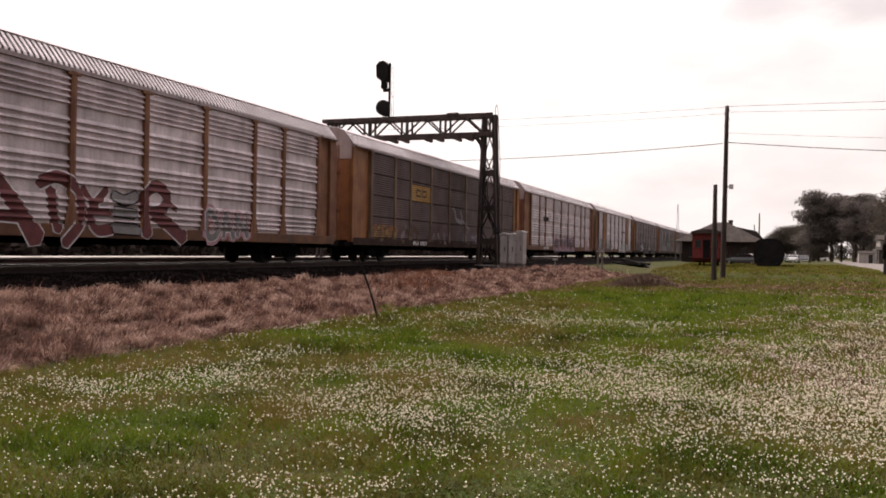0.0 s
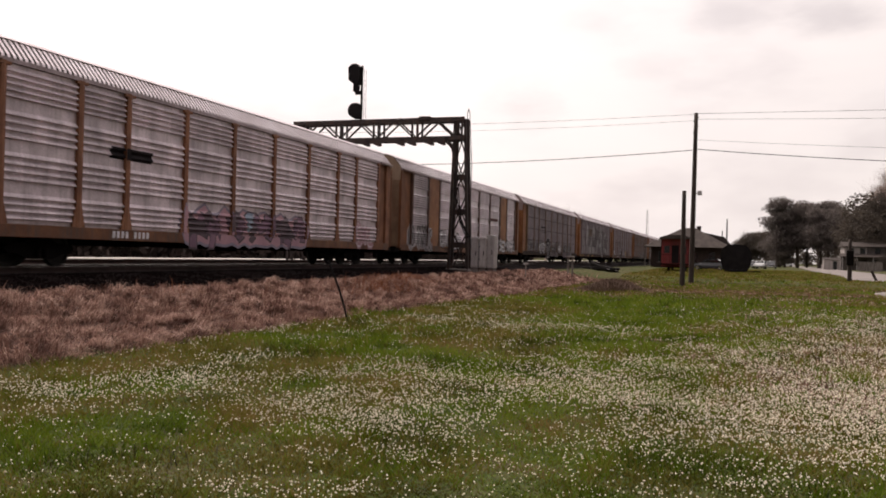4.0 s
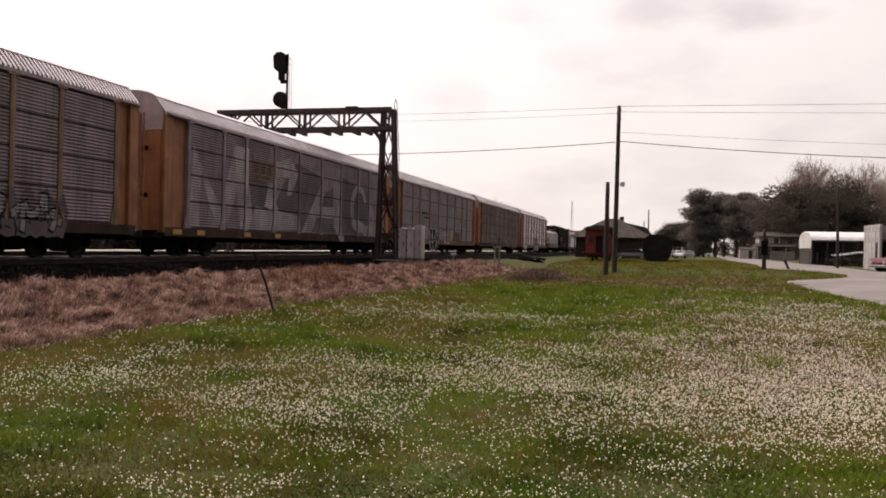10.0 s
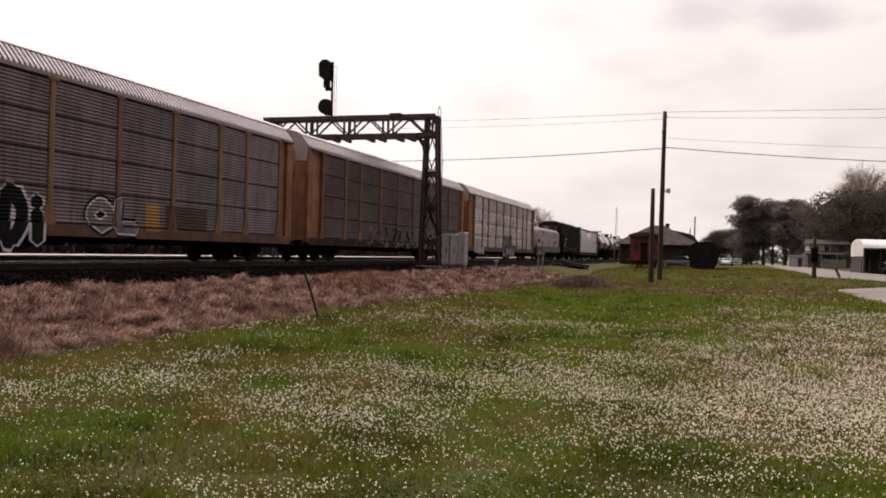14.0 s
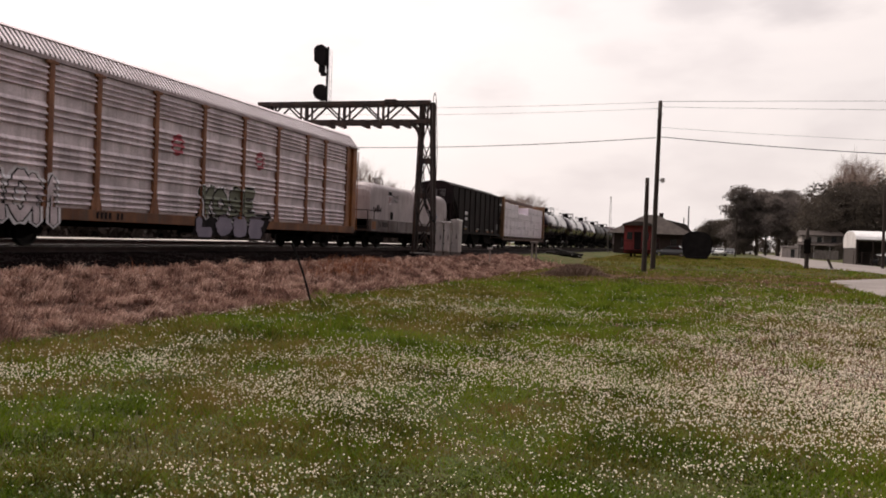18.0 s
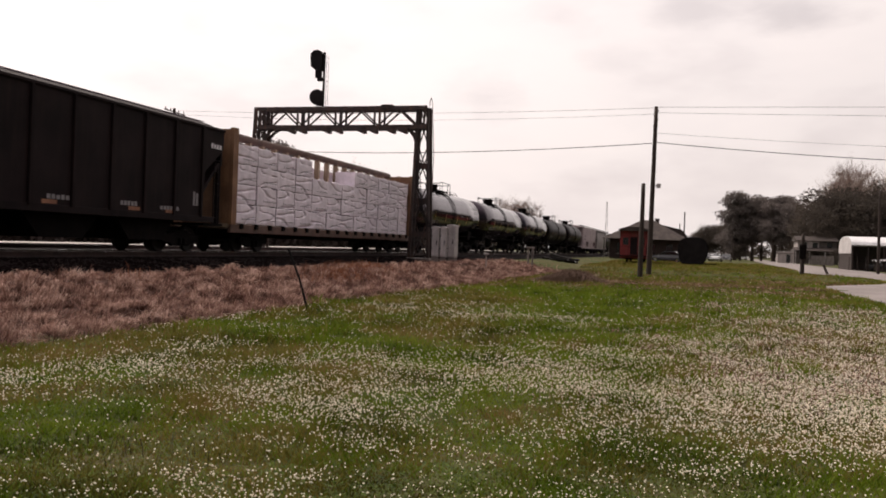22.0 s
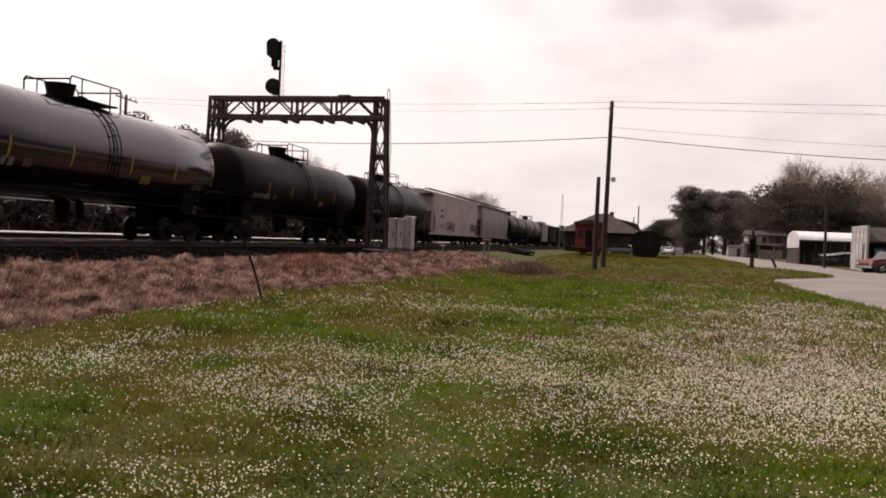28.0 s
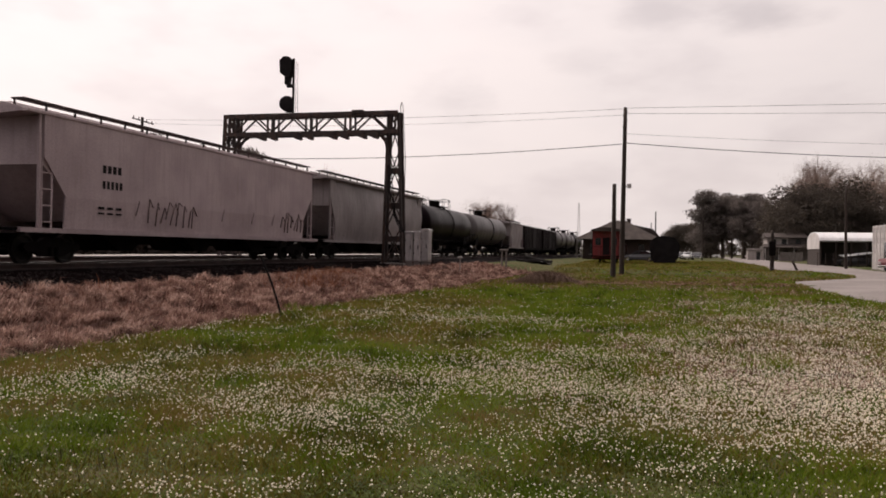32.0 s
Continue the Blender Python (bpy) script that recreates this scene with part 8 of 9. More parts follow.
def make_bush_tree(seed, h):
    rnd = random.Random(seed)
    ob = thing("broadleaf_tree", pose(0, 0, 0), "dense olive-brown tree with a broad low crown", "tree", "trees")
    bm = bmesh.new()
    limbs(bm, Vector((0, 0, -0.3)), Vector((0, 0, 1)), h * 0.3, h * 0.022, 3, rnd, 0.0, 3)
    part("trunk", bm, "bark", ob)
    blobs = [(rnd.gauss(0, h * 0.2), rnd.gauss(0, h * 0.2), h * rnd.uniform(0.18, 0.85), h * 0.2, h * 0.2, h * 0.15) for _ in range(14)]
    vs, fs = leaf_cloud(blobs, 11000, h * 0.018, seed)
    cr = new("crown", mesh_from("crown", vs, fs, "bud_leaf"))
    cr.parent = ob
    return ob


def plant(makers, rows):
    base = [(f(sd, h), h) for f, sd, h in makers]
    used = set()
    for i, (x, y, h) in enumerate(rows):
        k = i % len(base)
        ob, h0 = base[k]
        z = ground_z(x, y) if abs(x) < 40 else -0.6
        s = h / h0
        m = Matrix.LocRotScale((x, y, z), Euler((0, 0, random.uniform(0, 6.28))), (s, s, s))
        if k not in used:
            ob.matrix_basis = m
            used.add(k)
        else:
            c = copy_thing(ob, Matrix.Identity(4))
            c.matrix_basis = m


random.seed(11)
plant([(make_pine, 1, 17.0), (make_pine, 2, 16.0), (make_pine, 3, 15.0)],
      [(14.6, 230, 16.0), (17.4, 236, 16.8), (20.2, 232, 16.6), (22.8, 240, 17.0), (25.0, 234, 15.6), (16.0, 246, 15.6), (19.2, 226, 14.6), (23.0, 224, 14.0),
       (-121, 130, 21.5), (-95, 130, 20.0), (-89, 133, 20.4), (-84, 131, 17.8), (-99, 136, 17.0), (-75, 130, 17.6), (-68, 132, 17.6), (-72, 137, 16.4), (-104, 128, 15.5), (-125, 133, 19)])
plant([(lambda s, h: make_pine(s, h, 0.1), 4, 16.0), (lambda s, h: make_pine(s, h, 0.12), 5, 15.0)],
      [(10.4, 230, 17.0), (12.0, 233, 16.8), (11.2, 238, 15.0)])
plant([(make_bush_tree, 21, 12.0), (make_bush_tree, 22, 12.0)],
      [(27.6, 214, 17.5), (30.2, 207, 19.5), (33.2, 211, 20.5), (36.0, 206, 19.5), (38.6, 212, 18.5), (29.0, 200, 9.5), (33.5, 200, 10.0), (37.5, 200, 9.5), (41.5, 207, 15.5), (45.0, 210, 14.5), (48.5, 206, 14.5), (52.5, 212, 11.5), (57.0, 215, 12.0),
       (61.0, 214, 14.0), (43.0, 200, 9.0), (48.5, 201, 9.0), (55.0, 204, 10.0), (-39, 130, 11.0), (-42, 134, 10.0), (-36, 128, 8.0),
       (6.0, 400, 16.5), (10.5, 404, 17.5), (14.5, 410, 18.0), (2.0, 410, 13.5), (18.5, 420, 17.0), (-2, 430, 10.0), (22.5, 425, 17.0), (28.5, 300, 11.0), (21.5, 300, 6.0), (16.0, 300, 6.0), (21.6, 187, 2.6), (28.8, 188, 4.4), (30.6, 186, 5.0), (11.4, 226, 5.0)])
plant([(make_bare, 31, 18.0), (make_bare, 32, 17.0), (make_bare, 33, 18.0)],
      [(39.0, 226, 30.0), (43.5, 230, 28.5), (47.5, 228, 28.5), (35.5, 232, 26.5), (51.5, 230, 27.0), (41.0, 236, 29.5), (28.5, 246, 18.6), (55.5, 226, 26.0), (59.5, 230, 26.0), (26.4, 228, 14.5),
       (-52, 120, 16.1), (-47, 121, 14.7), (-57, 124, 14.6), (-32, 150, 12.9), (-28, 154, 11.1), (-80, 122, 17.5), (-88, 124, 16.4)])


def far_woods():
    """The low line of woods that closes the horizon, an added row out of view, and the scrub beyond the tracks."""
    rnd = random.Random(17)
    blobs = []
    for i in range(150):
        x = -330 + i * 4.6
        y = 560 + rnd.uniform(-20, 20) - (abs(x + 20) * 0.35)
        h = rnd.uniform(4.0, 7.5)
        blobs.append((x, y, h * 0.5 - 0.8, rnd.uniform(4, 7), 5, h * 0.6))
    for i in range(90):
        y = -20 + i * 5.2
        h = rnd.uniform(3.0, 6.5)
        blobs.append((-118 + rnd.uniform(-6, 6), y, h * 0.5 - 0.8, 4, rnd.uniform(4, 6), h * 0.6))
    # unseen tree row to the east, added for the dark reflection in the tanks
    for i in range(60):
        h = rnd.uniform(11.0, 16.0)
        blobs.append((88 + rnd.uniform(-6, 6) + 0.12 * i, -150 + i * 6.2, h * 0.45 - 0.8, 6, rnd.uniform(5, 7), h * 0.55))
    vs, fs = leaf_cloud(blobs, 48000, 0.95, 17)
    ob = new("far_woods", mesh_from("far_woods", vs, fs, "bud_leaf"))
    tagged(ob, "low grey-brown line of far woods, with an added unseen row to the east", "woods", kind="stuff")
    blobs = []
    for i in range(150):
        y = 2 + i * 1.0
        h = rnd.uniform(2.4, 3.2)
        blobs.append((-35.8 + rnd.uniform(-0.9, 0.9), y, h * 0.42 - 0.5, rnd.uniform(0.8, 1.3), rnd.uniform(0.8, 1.3), h * 0.6))
    vs, fs = leaf_cloud(blobs, 60000, 0.36, 18)
    ob = new("trackside_scrub", mesh_from("trackside_scrub", vs, fs, "brush_leaf"))
    tagged(ob, "brown leafless scrub beyond the far track", "scrub", kind="stuff")


M["brush_leaf"] = surf("brown_scrub", (0.045, 0.031, 0.026), (0.028, 0.019, 0.016), 0.95, 0, 0.5, 5, 0.0)
far_woods()


# ---- grass, clover flowers and dry weeds ----
def island_material(name, stops, rough=0.8, thin=0.0, loose=0.6, scale=0.22):
    """Colours spread over loose pieces by chance."""
    m = bpy.data.materials.new(name)
    m.use_nodes = True
    nt = m.node_tree
    b = nt.nodes["Principled BSDF"]
    geo, ramp = nt.nodes.new("ShaderNodeNewGeometry"), nt.nodes.new("ShaderNodeValToRGB")
    co, ns = nt.nodes.new("ShaderNodeTexCoord"), nt.nodes.new("ShaderNodeTexNoise")
    ns.inputs["Scale"].default_value, ns.inputs["Detail"].default_value = scale, 5.0
    nt.links.new(co.outputs["Object"], ns.inputs["Vector"])
    mx = nt.nodes.new("ShaderNodeMath")
    mx.operation = "MULTIPLY_ADD"
    mx.inputs[1].default_value = loose
    sh = nt.nodes.new("ShaderNodeMapRange")
    sh.inputs[1].default_value, sh.inputs[2].default_value = 0.36, 0.64
    sh.inputs[3].default_value, sh.inputs[4].default_value = -0.1, 1.1 - loose
    nt.links.new(ns.outputs[0], sh.inputs[0])
    nt.links.new(geo.outputs["Random Per Island"], mx.inputs[0])
    nt.links.new(sh.outputs[0], mx.inputs[2])
    nt.links.new(mx.outputs[0], ramp.inputs[0])
    e = ramp.color_ramp.elements
    e[0].position, e[0].color = 0.0, (*stops[0], 1)
    e[1].position, e[1].color = 1.0, (*stops[-1], 1)
    for i, c in enumerate(stops[1:-1]):
        e.new((i + 1) / (len(stops) - 1)).color = (*c, 1)
    nt.links.new(ramp.outputs[0], b.inputs["Base Color"])
    b.inputs["Roughness"].default_value = rough
    b.inputs["Specular IOR Level"].default_value = 0.15
    if thin:
        # thin leaves let light through
        tr, ms = nt.nodes.new("ShaderNodeBsdfTranslucent"), nt.nodes.new("ShaderNodeMixShader")
        nt.links.new(ramp.outputs[0], tr.inputs["Color"])
        ms.inputs[0].default_value = thin
        nt.links.new(b.outputs[0], ms.inputs[1])
        nt.links.new(tr.outputs[0], ms.inputs[2])
        nt.links.new(ms.outputs[0], nt.nodes["Material Output"].inputs[0])
    return m


M["grass"] = island_material("fresh_grass_blades", [(0.026, 0.046, 0.003), (0.085, 0.135, 0.006), (0.135, 0.19, 0.012), (0.18, 0.2, 0.024)], 0.8, 0.3, 0.6, 0.8)
M["olive_grass"] = island_material("olive_grass_blades", [(0.042, 0.04, 0.007), (0.125, 0.115, 0.018), (0.19, 0.15, 0.034), (0.215, 0.135, 0.058)], 0.8, 0.3, 0.6, 0.8)
M["clover_leaf"] = island_material("clover_leaf_green", [(0.03, 0.055, 0.006), (0.08, 0.12, 0.012), (0.13, 0.16, 0.03)], 0.6, 0.25, 0.6, 1.0)
M["stalk"] = island_material("dark_dead_stalk", [(0.03, 0.022, 0.012), (0.06, 0.045, 0.022), (0.05, 0.05, 0.015)])
M["straw"] = island_material("dry_straw_blades", [(0.04, 0.017, 0.013), (0.105, 0.05, 0.038), (0.19, 0.10, 0.08), (0.36, 0.22, 0.18), (0.52, 0.36, 0.30)], 0.8, 0.25, 0.5, 1.9)
M["pale_straw"] = island_material("pale_straw_blades", [(0.26, 0.155, 0.125), (0.44, 0.29, 0.24), (0.58, 0.42, 0.36)], 0.8, 0.25, 0.7, 1.5)
M["rust_weed"] = island_material("rusty_dead_weeds", [(0.22, 0.082, 0.038), (0.27, 0.105, 0.05), (0.18, 0.075, 0.042)])
M["brush"] = island_material("brown_dead_brush", [(0.10, 0.065, 0.05), (0.15, 0.095, 0.07), (0.08, 0.05, 0.045)])
M["clover"] = island_material("white_clover_heads", [(0.74, 0.64, 0.50), (0.88, 0.81, 0.68), (0.68, 0.56, 0.44), (0.90, 0.86, 0.77)])


def fast_mesh(name, co, tri, material):
    me = bpy.data.meshes.new(name)
    me.vertices.add(len(co))
    me.vertices.foreach_set("co", co.astype(np.float32).ravel())
    me.loops.add(tri.size)
    me.loops.foreach_set("vertex_index", tri.astype(np.int32).ravel())
    me.polygons.add(len(tri))
    me.polygons.foreach_set("loop_start", np.arange(0, tri.size, 3, dtype=np.int32))
    me.polygons.foreach_set("loop_total", np.full(len(tri), 3, dtype=np.int32))
    me.update(calc_edges=True)
    me.materials.append(M[material])
    return me


NOISE_N = 96
grid_rng = np.random.default_rng(5)
GRID = grid_rng.random((NOISE_N, NOISE_N))


def vnoise(x, y):
    """Smooth value noise on arrays."""
    xi, yi = np.floor(x).astype(int), np.floor(y).astype(int)
    fx, fy = x - xi, y - yi
    fx, fy = fx * fx * (3 - 2 * fx), fy * fy * (3 - 2 * fy)
    g = lambda a, b: GRID[a % NOISE_N, b % NOISE_N]
    return (g(xi, yi) * (1 - fx) + g(xi + 1, yi) * fx) * (1 - fy) + (g(xi, yi + 1) * (1 - fx) + g(xi + 1, yi + 1) * fx) * fy


def heights(x, y):
    """The ground's height on arrays, looked up in a table."""
    return np.array([ground_z(a, b) for a, b in zip(x, y)])


def field_points(rng, n, power, r0=4.4, r1=95.0):
    """Points over the field, thinner with distance from where one stands."""
    k = 2 - power
    u = rng.random(n)
    r = (r0 ** k + u * (r1 ** k - r0 ** k)) ** (1 / k)
    a = np.radians(rng.uniform(-17, 50, n))
    x, y = -np.sin(a) * r, np.cos(a) * r
    keep = (x > -9.15 + 0.25 * np.sin(y * 0.21))
    return x[keep], y[keep], r[keep]


def off_road(x, y):
    edge = np.interp(y, [14, 29, 41, 52, 56, 62, 69.5, 72, 76, 79, 95], [6.6, 7.4, 7.2, 7.35, 7.8, 10.6, 14.0, 14.3, 11.8, 9.9, 9.9])
    return x < edge - 0.05


# drifts over the field: across, away, half widths, amount; measured on axes turned with the view down the line
TURN = radians(16.25)
DRIFTS = [(-4.5, 9.5, 0.8, 0.9, 0.30), (-3.2, 10.9, 0.7, 0.5, 0.28), (-1.1, 8.4, 1.0, 0.7, 0.16), (0.5, 11.7, 1.6, 1.3, 0.30), (1.9, 9.8, 1.0, 1.0, 0.36),
          (5.9, 14.4, 2.0, 3.4, 0.75), (11.0, 26.0, 2.6, 5.0, 0.55), (3.9, 8.8, 1.5, 1.7, 0.7), (5.0, 10.8, 1.6, 1.6, 0.5), (1.1, 20.0, 2.2, 1.3, 0.34), (6.5, 43.0, 5.0, 3.0, 0.25), (9.0, 55.0, 7.0, 4.0, 0.45), (14.0, 38.0, 4.0, 3.0, 0.4), (9.4, 20.0, 2.4, 3.0, 0.4)]
GREENS = [(7.0, 31.5, 5.2, 6.0, 0.75), (-0.9, 14.1, 1.3, 0.9, 0.45), (3.6, 17.2, 2.0, 0.9, 0.45), (2.2, 5.6, 1.3, 0.55, 0.6), (-3.0, 7.2, 0.7, 0.6, 0.35), (-2.0, 9.9, 0.6, 0.4, 0.3), (0.3, 6.3, 0.9, 0.7, 0.35), (7.6, 24.4, 2.0, 1.5, 0.45)]
TANS = [(12.5, 45.5, 7.0, 2.2, 0.8), (14.5, 39.0, 6.0, 1.4, 0.5), (7.0, 37.0, 3.5, 1.2, 0.35)]
DULLS = [(-5.3, 12.4, 1.2, 1.2, 0.5), (-2.4, 12.1, 0.7, 0.9, 0.5), (0.8, 8.0, 0.7, 0.6, 0.3), (-1.9, 6.3, 0.7, 0.6, 0.3), (-3.9, 7.8, 0.6, 0.6, 0.3), (0.9, 6.7, 0.8, 0.5, 0.25)]


def spread(rows, x, y):
    """The sum of soft patches at each place."""
    u, v = x * math.cos(TURN) + y * math.sin(TURN), y * math.cos(TURN) - x * math.sin(TURN)
    wu, wv = (vnoise(x * 0.9, y * 0.9) - 0.5) * 0.9, (vnoise(x * 0.8 + 30, y * 0.8) - 0.5) * 1.2
    out = np.zeros(len(x))
    for cu, cv, ru, rv, k in rows:
        out += k * np.exp(-((u + wu - cu) / ru) ** 2 - ((v + wv - cv) / rv) ** 2)
    return out


def blades(rng, x, y, r, tall, name, material, label):
    n = len(x)
    z = heights(x, y)
    far = (r / 8.0) ** 0.75
    tuft = vnoise(x * 1.3, y * 1.3)
    h = rng.uniform(0.04, 0.10, n) * (0.35 + 1.3 * tuft * vnoise(x * 5.1, y * 5.1 + 8) * 1.6) * np.minimum(far, 1.6) * tall
    w = rng.uniform(0.004, 0.008, n) * np.maximum(far, 1.0) * 1.4
    a = rng.uniform(0, 2 * np.pi, n)
    lean = rng.uniform(0.2, 1.5, n) * h
    b = rng.uniform(0, 2 * np.pi, n)
    co = np.empty((n, 3, 3))
    co[:, 0] = np.stack([x - np.cos(a) * w, y - np.sin(a) * w, z - 0.01], 1)
    co[:, 1] = np.stack([x + np.cos(a) * w, y + np.sin(a) * w, z - 0.01], 1)
    co[:, 2] = np.stack([x + np.cos(b) * lean, y + np.sin(b) * lean, z + h], 1)
    ob = new(name, fast_mesh(name, co.reshape(-1, 3), np.arange(n * 3).reshape(n, 3), material))
    tagged(ob, label, "grass", kind="stuff")


def build_grass():
    rng = np.random.default_rng(2)
    x, y, r = field_points(rng, 640000, 1.6, 4.4, 135.0)
    k = off_road(x, y)
    x, y, r = x[k], y[k], r[k]
    dull = 0.62 * vnoise(x * 0.45 + 17, y * 0.35 + 4) + 0.42 * vnoise(x * 1.6, y * 1.3 + 60) + spread(DULLS + TANS, x, y) - spread(GREENS, x, y) + 0.3 * np.clip((y - 55) / 25, 0, 1) + 0.22 * np.clip((-3.0 - x) / 4.0, 0, 1) - 0.06
    k = rng.random(len(x)) < np.clip((dull - 0.30) * 3.0, 0.12, 0.93)
    blades(rng, x[~k], y[~k], r[~k], 1.0, "grass", "grass", "short uneven fresh green field grass")
    blades(rng, x[k], y[k], r[k], 0.85, "olive_grass", "olive_grass", "dull olive and brown field grass in patches")
    # flat three-lobed clover leaves between the blades
    x, y, r = field_points(rng, 230000, 2.0001, 4.4, 32.0)
    k = off_road(x, y) & (rng.random(len(x)) < np.clip(1.2 * vnoise(x * 1.1 + 5, y * 1.1), 0.1, 1.0))
    x, y, r = x[k], y[k], r[k]
    n = len(x)
    z = heights(x, y) + rng.uniform(0.015, 0.055, n)
    s = rng.uniform(0.006, 0.013, n) * np.maximum((r / 8) ** 0.6, 0.9)
    a = rng.uniform(0, 2 * np.pi, n)
    co = np.empty((n, 3, 3))
    for i in range(3):
        b = a + i * 2.094 + rng.uniform(-0.4, 0.4, n)
        co[:, i] = np.stack([x + np.cos(b) * s, y + np.sin(b) * s, z + rng.uniform(-0.7, 0.7, n) * s], 1)
    ob = new("clover_leaves", fast_mesh("clover_leaves", co.reshape(-1, 3), np.arange(n * 3).reshape(n, 3), "clover_leaf"))
    tagged(ob, "low green clover leaves between the grass", "clover", kind="stuff")
    # dark dead stalks standing in a few tufts
    spots = np.array([(-4.2, 5.5, 0.12), (-3.5, 5.3, 0.13), (-5.4, 10.4, 0.3), (-4.3, 12.5, 0.35), (-5.0, 8.0, 0.18), (-2.6, 8.8, 0.15), (1.4, 9.5, 0.15), (-5.9, 7.4, 0.2)])
    sp = spots[rng.integers(0, len(spots), 260)]
    x, y = sp[:, 0] + rng.normal(0, 1.5, 260) * sp[:, 2], sp[:, 1] + rng.normal(0, 1.5, 260) * sp[:, 2]
    ang = rng.uniform(0, 6.28, 260)
    bent_blades(rng, x, y, heights(x, y), rng.uniform(0.05, 0.2, 260), rng.uniform(0.002, 0.004, 260), np.cos(ang) * 0.08, np.sin(ang) * 0.08, "dead_stalks", "stalk", "dark dead stalks standing in small tufts", "weeds")


def flower_density(x, y):
    big = vnoise(x * 0.33 + 3.1, y * 0.25 + 1.7)
    mid = vnoise(x * 1.0 + 11, y * 0.8 + 5)
    fine = vnoise(x * 3.4, y * 3.4)
    d = 0.22 * big + 0.36 * mid + 0.46 * fine - 0.37
    d = d + 1.25 * spread(DRIFTS, x, y) - 0.7 * spread(GREENS, x, y) - 0.45 * spread(DULLS, x, y)
    return np.clip(d * 1.15, 0.035, 0.95)


def build_flowers():
    rng = np.random.default_rng(3)
    x, y, r = field_points(rng, 270000, 1.95, 4.4, 62.0)
    k = off_road(x, y) & (rng.random(len(x)) < flower_density(x, y) * np.clip((44 - r) / 20, 0.1, 1.0))
    x, y, r = x[k], y[k], r[k]
    n = len(x)
    z = heights(x, y) + rng.uniform(0.03, 0.10, n)
    s = rng.uniform(0.0055, 0.0125, n) * np.maximum((r / 8.0) ** 0.45, 0.9)
    base = np.array([(1, 0, 0), (-0.5, 0.87, 0), (-0.5, -0.87, 0), (0, 0, 1.0), (0, 0, -0.6)])
    rot = rng.uniform(0, 6.28, n)
    c, q = np.cos(rot), np.sin(rot)
    co = np.empty((n, 5, 3))
    for i, (a, b, d) in enumerate(base):
        co[:, i, 0] = x + (a * c - b * q) * s
        co[:, i, 1] = y + (a * q + b * c) * s
        co[:, i, 2] = z + d * s
    f = np.array([(0, 1, 3), (1, 2, 3), (2, 0, 3), (1, 0, 4), (2, 1, 4), (0, 2, 4)])
    tri = (np.arange(n)[:, None, None] * 5 + f[None]).reshape(-1, 3)
    ob = new("clover_flowers", fast_mesh("clover_flowers", co.reshape(-1, 3), tri, "clover"))
    tagged(ob, "drifts of small white clover flowers in the grass", "flowers", kind="stuff")
    return n


def bent_blades(rng, x, y, z, h, w, dx, dy, name, material, label, category, droop=0.55):
    """Two-piece blades that stand, then fall over along (dx, dy)."""
    n = len(x)
    a = rng.uniform(0, 2 * np.pi, n)
    ca, sa = np.cos(a) * w, np.sin(a) * w
    mid = np.stack([x + dx * 0.45, y + dy * 0.45, z + h * 0.75], 1)
    co = np.empty((n, 5, 3))
    co[:, 0] = np.stack([x - ca, y - sa, z - 0.02], 1)
    co[:, 1] = np.stack([x + ca, y + sa, z - 0.02], 1)
    co[:, 2] = mid + np.stack([ca, sa, 0 * ca], 1) * 0.8
    co[:, 3] = mid - np.stack([ca, sa, 0 * ca], 1) * 0.8
    co[:, 4] = np.stack([x + dx * 1.25, y + dy * 1.25, z + h * rng.uniform(droop, 1.05, n)], 1)
    f = np.array([(0, 1, 2), (0, 2, 3), (3, 2, 4)])
    tri = (np.arange(n)[:, None, None] * 5 + f[None]).reshape(-1, 3)
    ob = new(name, fast_mesh(name, co.reshape(-1, 3), tri, material))
    return tagged(ob, label, category, kind="stuff")


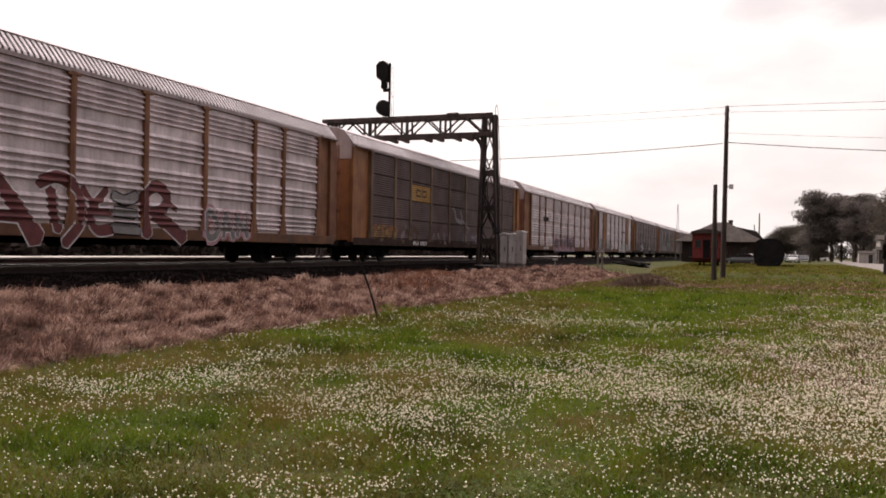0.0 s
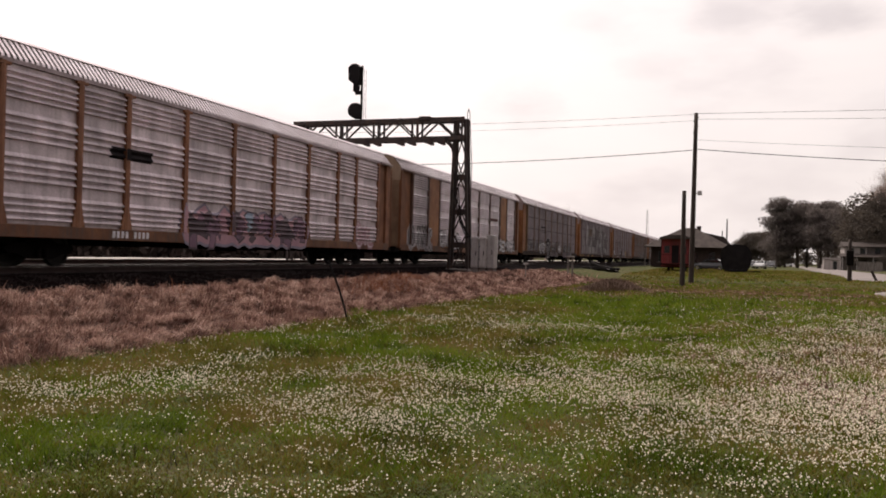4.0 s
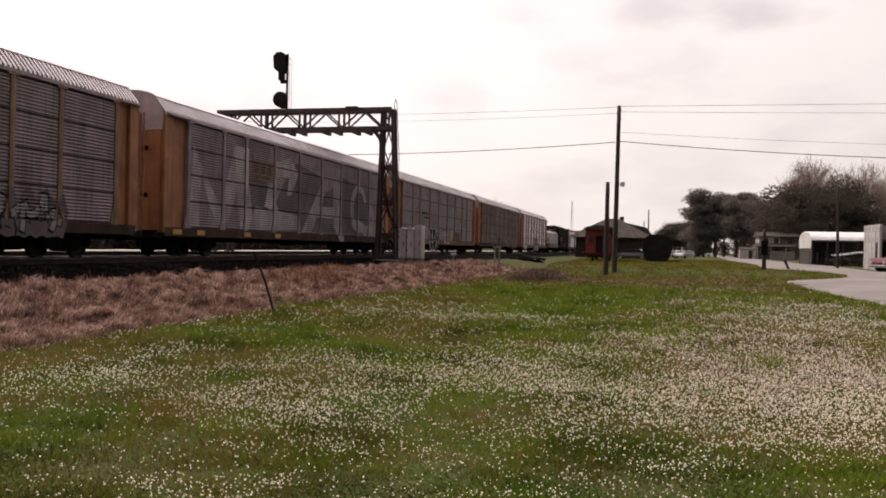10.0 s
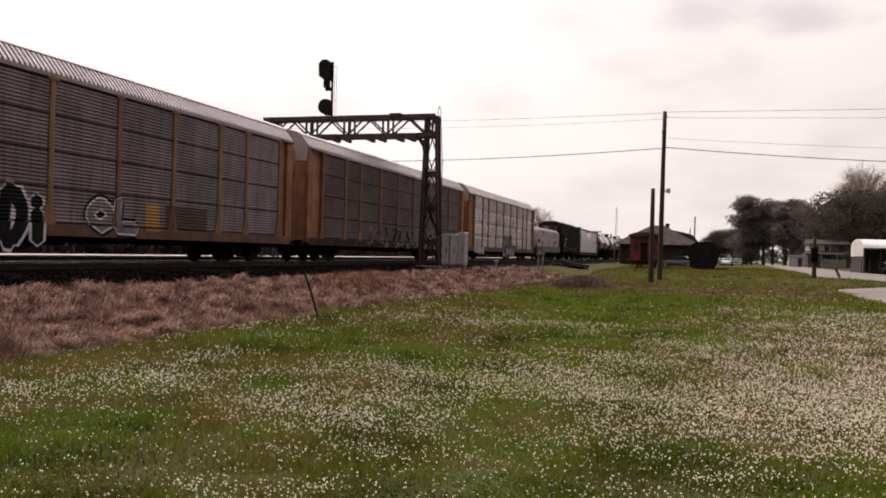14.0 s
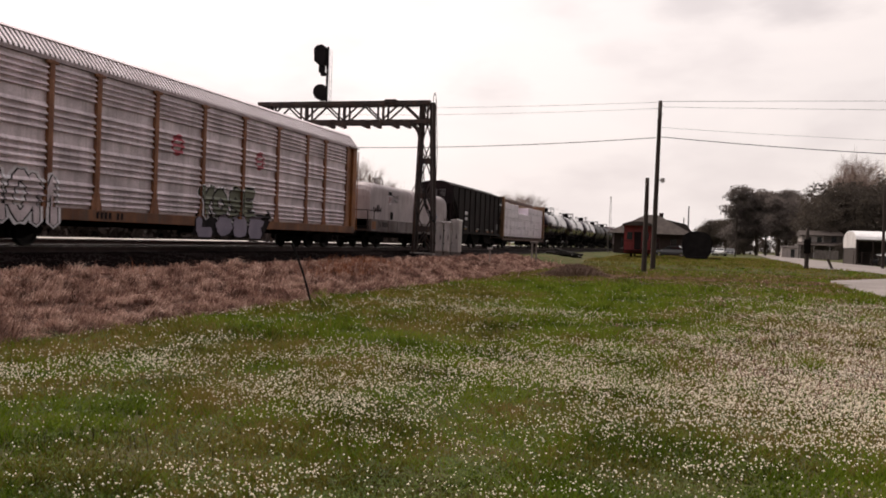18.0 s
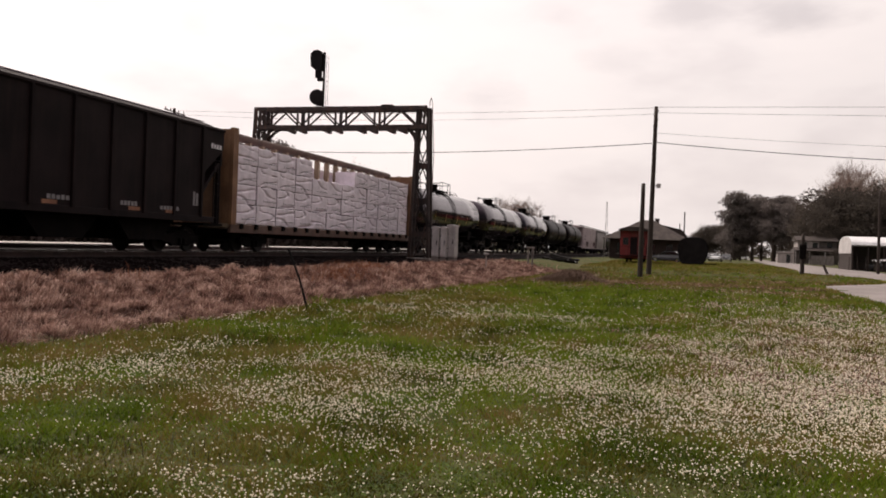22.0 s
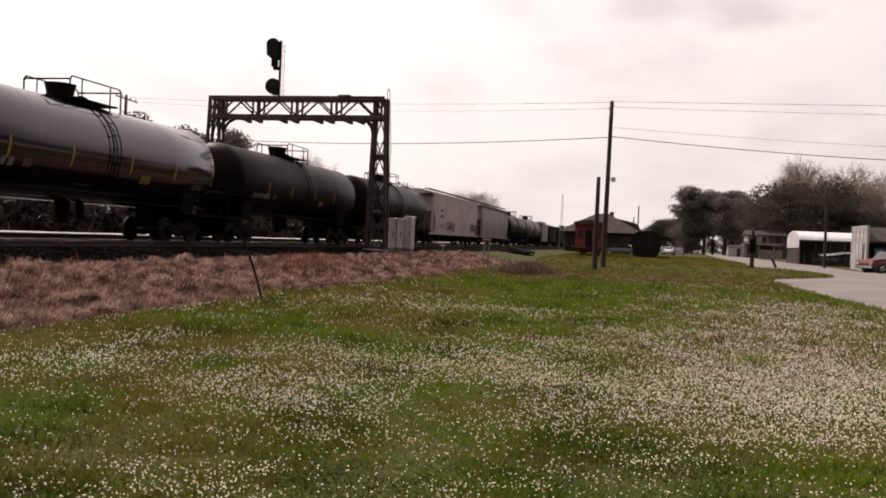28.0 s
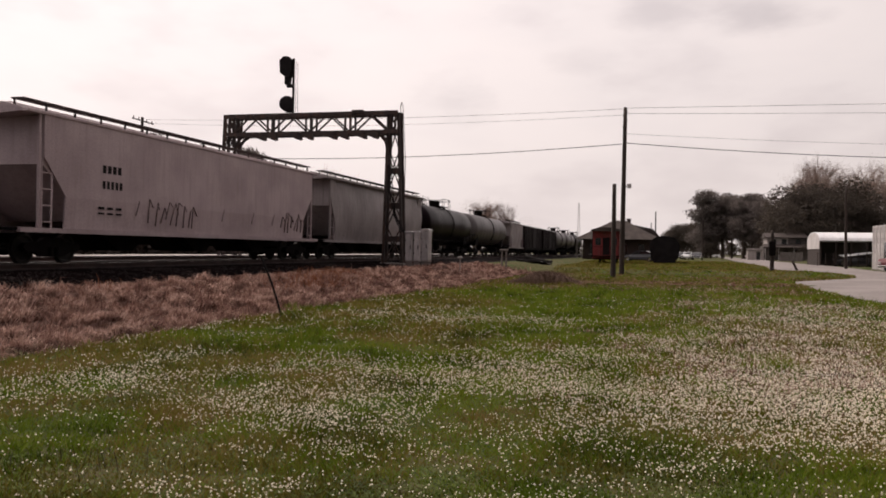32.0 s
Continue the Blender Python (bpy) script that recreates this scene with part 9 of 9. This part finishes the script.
def build_dry():
    rng = np.random.default_rng(4)
    n = 130000
    y = 4 + 62 * rng.random(n) ** 1.7
    x = rng.uniform(-14.3, -8.85, n)
    k = (x < -8.95 + 0.25 * np.sin(y * 0.21) + 0.35 * (vnoise(x * 2, y * 2) - 0.5)) & (rng.random(n) < np.where(x < -13.2, 0.12, 1.0)) & (rng.random(n) < np.clip(1.7 * vnoise(x * 2.3 + 70, y * 2.0 + 3) + 0.05, 0.12, 1.0)) & (rng.random(n) < np.clip((66 - y) / 14, 0, 1))
    x, y = x[k], y[k]
    n = len(x)
    z = heights(x, y)
    clump = vnoise(x * 1.7 + 40, y * 1.5 + 7)
    fine = vnoise(x * 3.1, y * 2.6)
    stand = rng.random(n) < 0.12
    h = rng.uniform(0.03, 0.12, n) * (0.5 + 1.3 * clump) * (0.5 + fine) * np.where(stand, 2.2, 1.0) * np.where(x < -12.6, 0.6, 1.0)
    # combed down the slope in swirls
    ang = 3.0 * (vnoise(x * 1.6 + 9, y * 1.4 + 3) - 0.5) + 3.6 * (vnoise(x * 3.6, y * 3.2) - 0.5) + rng.normal(0, 0.45, n)
    run = rng.uniform(0.10, 0.30, n)
    w = rng.uniform(0.003, 0.0075, n) * np.maximum(np.hypot(x, y) / 13, 1.0)
    bent_blades(rng, x, y, z, h, w, np.cos(ang) * run, np.sin(ang) * run - 0.03, "dry_grass", "straw", "matted tan dry grass in tufts on the bank", "grass")
    # bunched tussocks that fall open on all sides, mostly down the slope
    m = 2600
    cy = 4 + 58 * rng.random(m) ** 1.6
    cx = rng.uniform(-13.3, -9.2, m)
    pick = rng.integers(0, m, 120000)
    ang = rng.normal(0, 1.3, len(pick))
    size = rng.uniform(0.6, 1.3, m)[pick]
    x, y = cx[pick] + rng.normal(0, 0.05, len(pick)) * size, cy[pick] + rng.normal(0, 0.05, len(pick)) * size
    run = rng.uniform(0.08, 0.34, len(pick)) * size
    w = rng.uniform(0.003, 0.006, len(pick)) * np.maximum(np.hypot(x, y) / 13, 1.0)
    tone = rng.random(m)[pick] < 0.2
    for k, name, material, label in ((tone, "pale_tussocks", "pale_straw", "pale dry grass tussocks on the bank"), (~tone, "brown_tussocks", "straw", "brown dry grass tussocks on the bank")):
        bent_blades(rng, x[k], y[k], heights(x[k], y[k]), rng.uniform(0.08, 0.24, k.sum()) * size[k], w[k], np.cos(ang[k]) * run[k], np.sin(ang[k]) * run[k], name, material, label, "grass", 0.15)
    # rusty standing weeds
    m = 2200
    spots = [(-11.6, 27.5, 1.3), (-12.2, 31.5, 1.5), (-11.4, 24.0, 0.6), (-12.4, 16.8, 0.5)]
    pick = rng.choice(4, m, p=[0.45, 0.5, 0.04, 0.01])
    sp = np.array(spots)[pick]
    x, y = sp[:, 0] + rng.normal(0, 0.4, m) * sp[:, 2], sp[:, 1] + rng.normal(0, 0.8, m) * sp[:, 2]
    z = heights(x, y)
    ang = rng.uniform(0, 6.28, m)
    bent_blades(rng, x, y, z, rng.uniform(0.15, 0.4, m), rng.uniform(0.004, 0.008, m), np.cos(ang) * 0.1, np.sin(ang) * 0.1, "rusty_weeds", "rust_weed", "rust-coloured dead weeds standing on the bank", "weeds")
    # brown brush at the end of the bank
    m = 9000
    x, y = rng.normal(-5.9, 0.75, m), rng.normal(44.5, 0.9, m)
    z = heights(x, y)
    ang = rng.uniform(0, 6.28, m)
    hh = rng.uniform(0.3, 0.75, m) * np.exp(-((x + 5.9) / 1.5) ** 2)
    bent_blades(rng, x, y, z, hh, rng.uniform(0.006, 0.012, m), np.cos(ang) * 0.2, np.sin(ang) * 0.2, "dead_brush", "brush", "low clump of brown dead brush", "brush")


def build_stones():
    """Loose ballast stones along the near shoulder."""
    rng = np.random.default_rng(8)
    n = 16000
    y = 5 + 55 * rng.random(n) ** 1.5
    x = rng.uniform(-17.6, -13.9, n)
    z = np.interp(-x, [13.9, 14.6, 15.2, 16.9, 17.6], [-0.43, -0.42, -0.35, -0.19, -0.18])
    s = rng.uniform(0.02, 0.05, n)
    base = np.array([(1, 0, 0), (0, 1, 0), (-1, 0, 0), (0, -1, 0), (0, 0, 0.9), (0, 0, -0.8)])
    f = np.array([(0, 1, 4), (1, 2, 4), (2, 3, 4), (3, 0, 4), (1, 0, 5), (2, 1, 5), (3, 2, 5), (0, 3, 5)])
    co = base[None] * s[:, None, None] * rng.uniform(0.6, 1.3, (n, 6, 1)) + np.stack([x, y, z], 1)[:, None]
    tri = (np.arange(n)[:, None, None] * 6 + f[None]).reshape(-1, 3)
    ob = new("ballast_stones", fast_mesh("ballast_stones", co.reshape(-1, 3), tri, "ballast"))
    tagged(ob, "loose dark crushed stones beside the track", "stones", kind="stuff")


build_grass()
build_flowers()


def build_field_straw():
    """Short dead stems through the pale drift beside the road."""
    rng = np.random.default_rng(12)
    x, y, r = field_points(rng, 330000, 1.35, 4.4, 66.0)
    d = spread([DRIFTS[5], DRIFTS[6], DRIFTS[8], *DRIFTS[10:]], x, y) * 1.1 + spread(TANS, x, y) + 0.25 * spread(DRIFTS, x, y) * (y > 9) + 0.6 * np.clip((y - 44) / 10, 0, 1) * np.clip(2.2 * vnoise(x * 0.12 + 4, y * 0.3) - 0.4, 0.1, 1)
    k = off_road(x, y) & (rng.random(len(x)) < d * (0.45 + vnoise(x * 1.7, y * 1.7)))
    x, y, r = x[k], y[k], r[k]
    n = len(x)
    ang, h = rng.uniform(0, 6.28, n), rng.uniform(0.04, 0.12, n)
    bent_blades(rng, x, y, heights(x, y), h, rng.uniform(0.003, 0.006, n) * np.maximum(r / 9, 1.0), np.cos(ang) * 0.06, np.sin(ang) * 0.06, "field_straw", "straw", "short pinkish dead stems among the clover", "grass")


build_field_straw()
build_dry()
build_stones()


# ---- what moves ----
def motions():
    for car, middle in CARS:
        walk(car, [(t, pose(TRACK_X, middle - SPEED * t, 0)) for t in range(33)])
    # one turning action serves all the wheelsets
    spin = SPEED / WHEEL_R / FPS
    first = WHEELSETS[0]
    walk(first, [(i / FPS, pose(0, 0, 0, math.degrees(spin * i))) for i in range(32 * FPS + 1)])
    for w in WHEELSETS[1:]:
        w.rotation_mode = "QUATERNION"
        keys = w.animation_data_create()
        keys.action = first.animation_data.action
        keys.action_slot = first.animation_data.action_slot


motions()
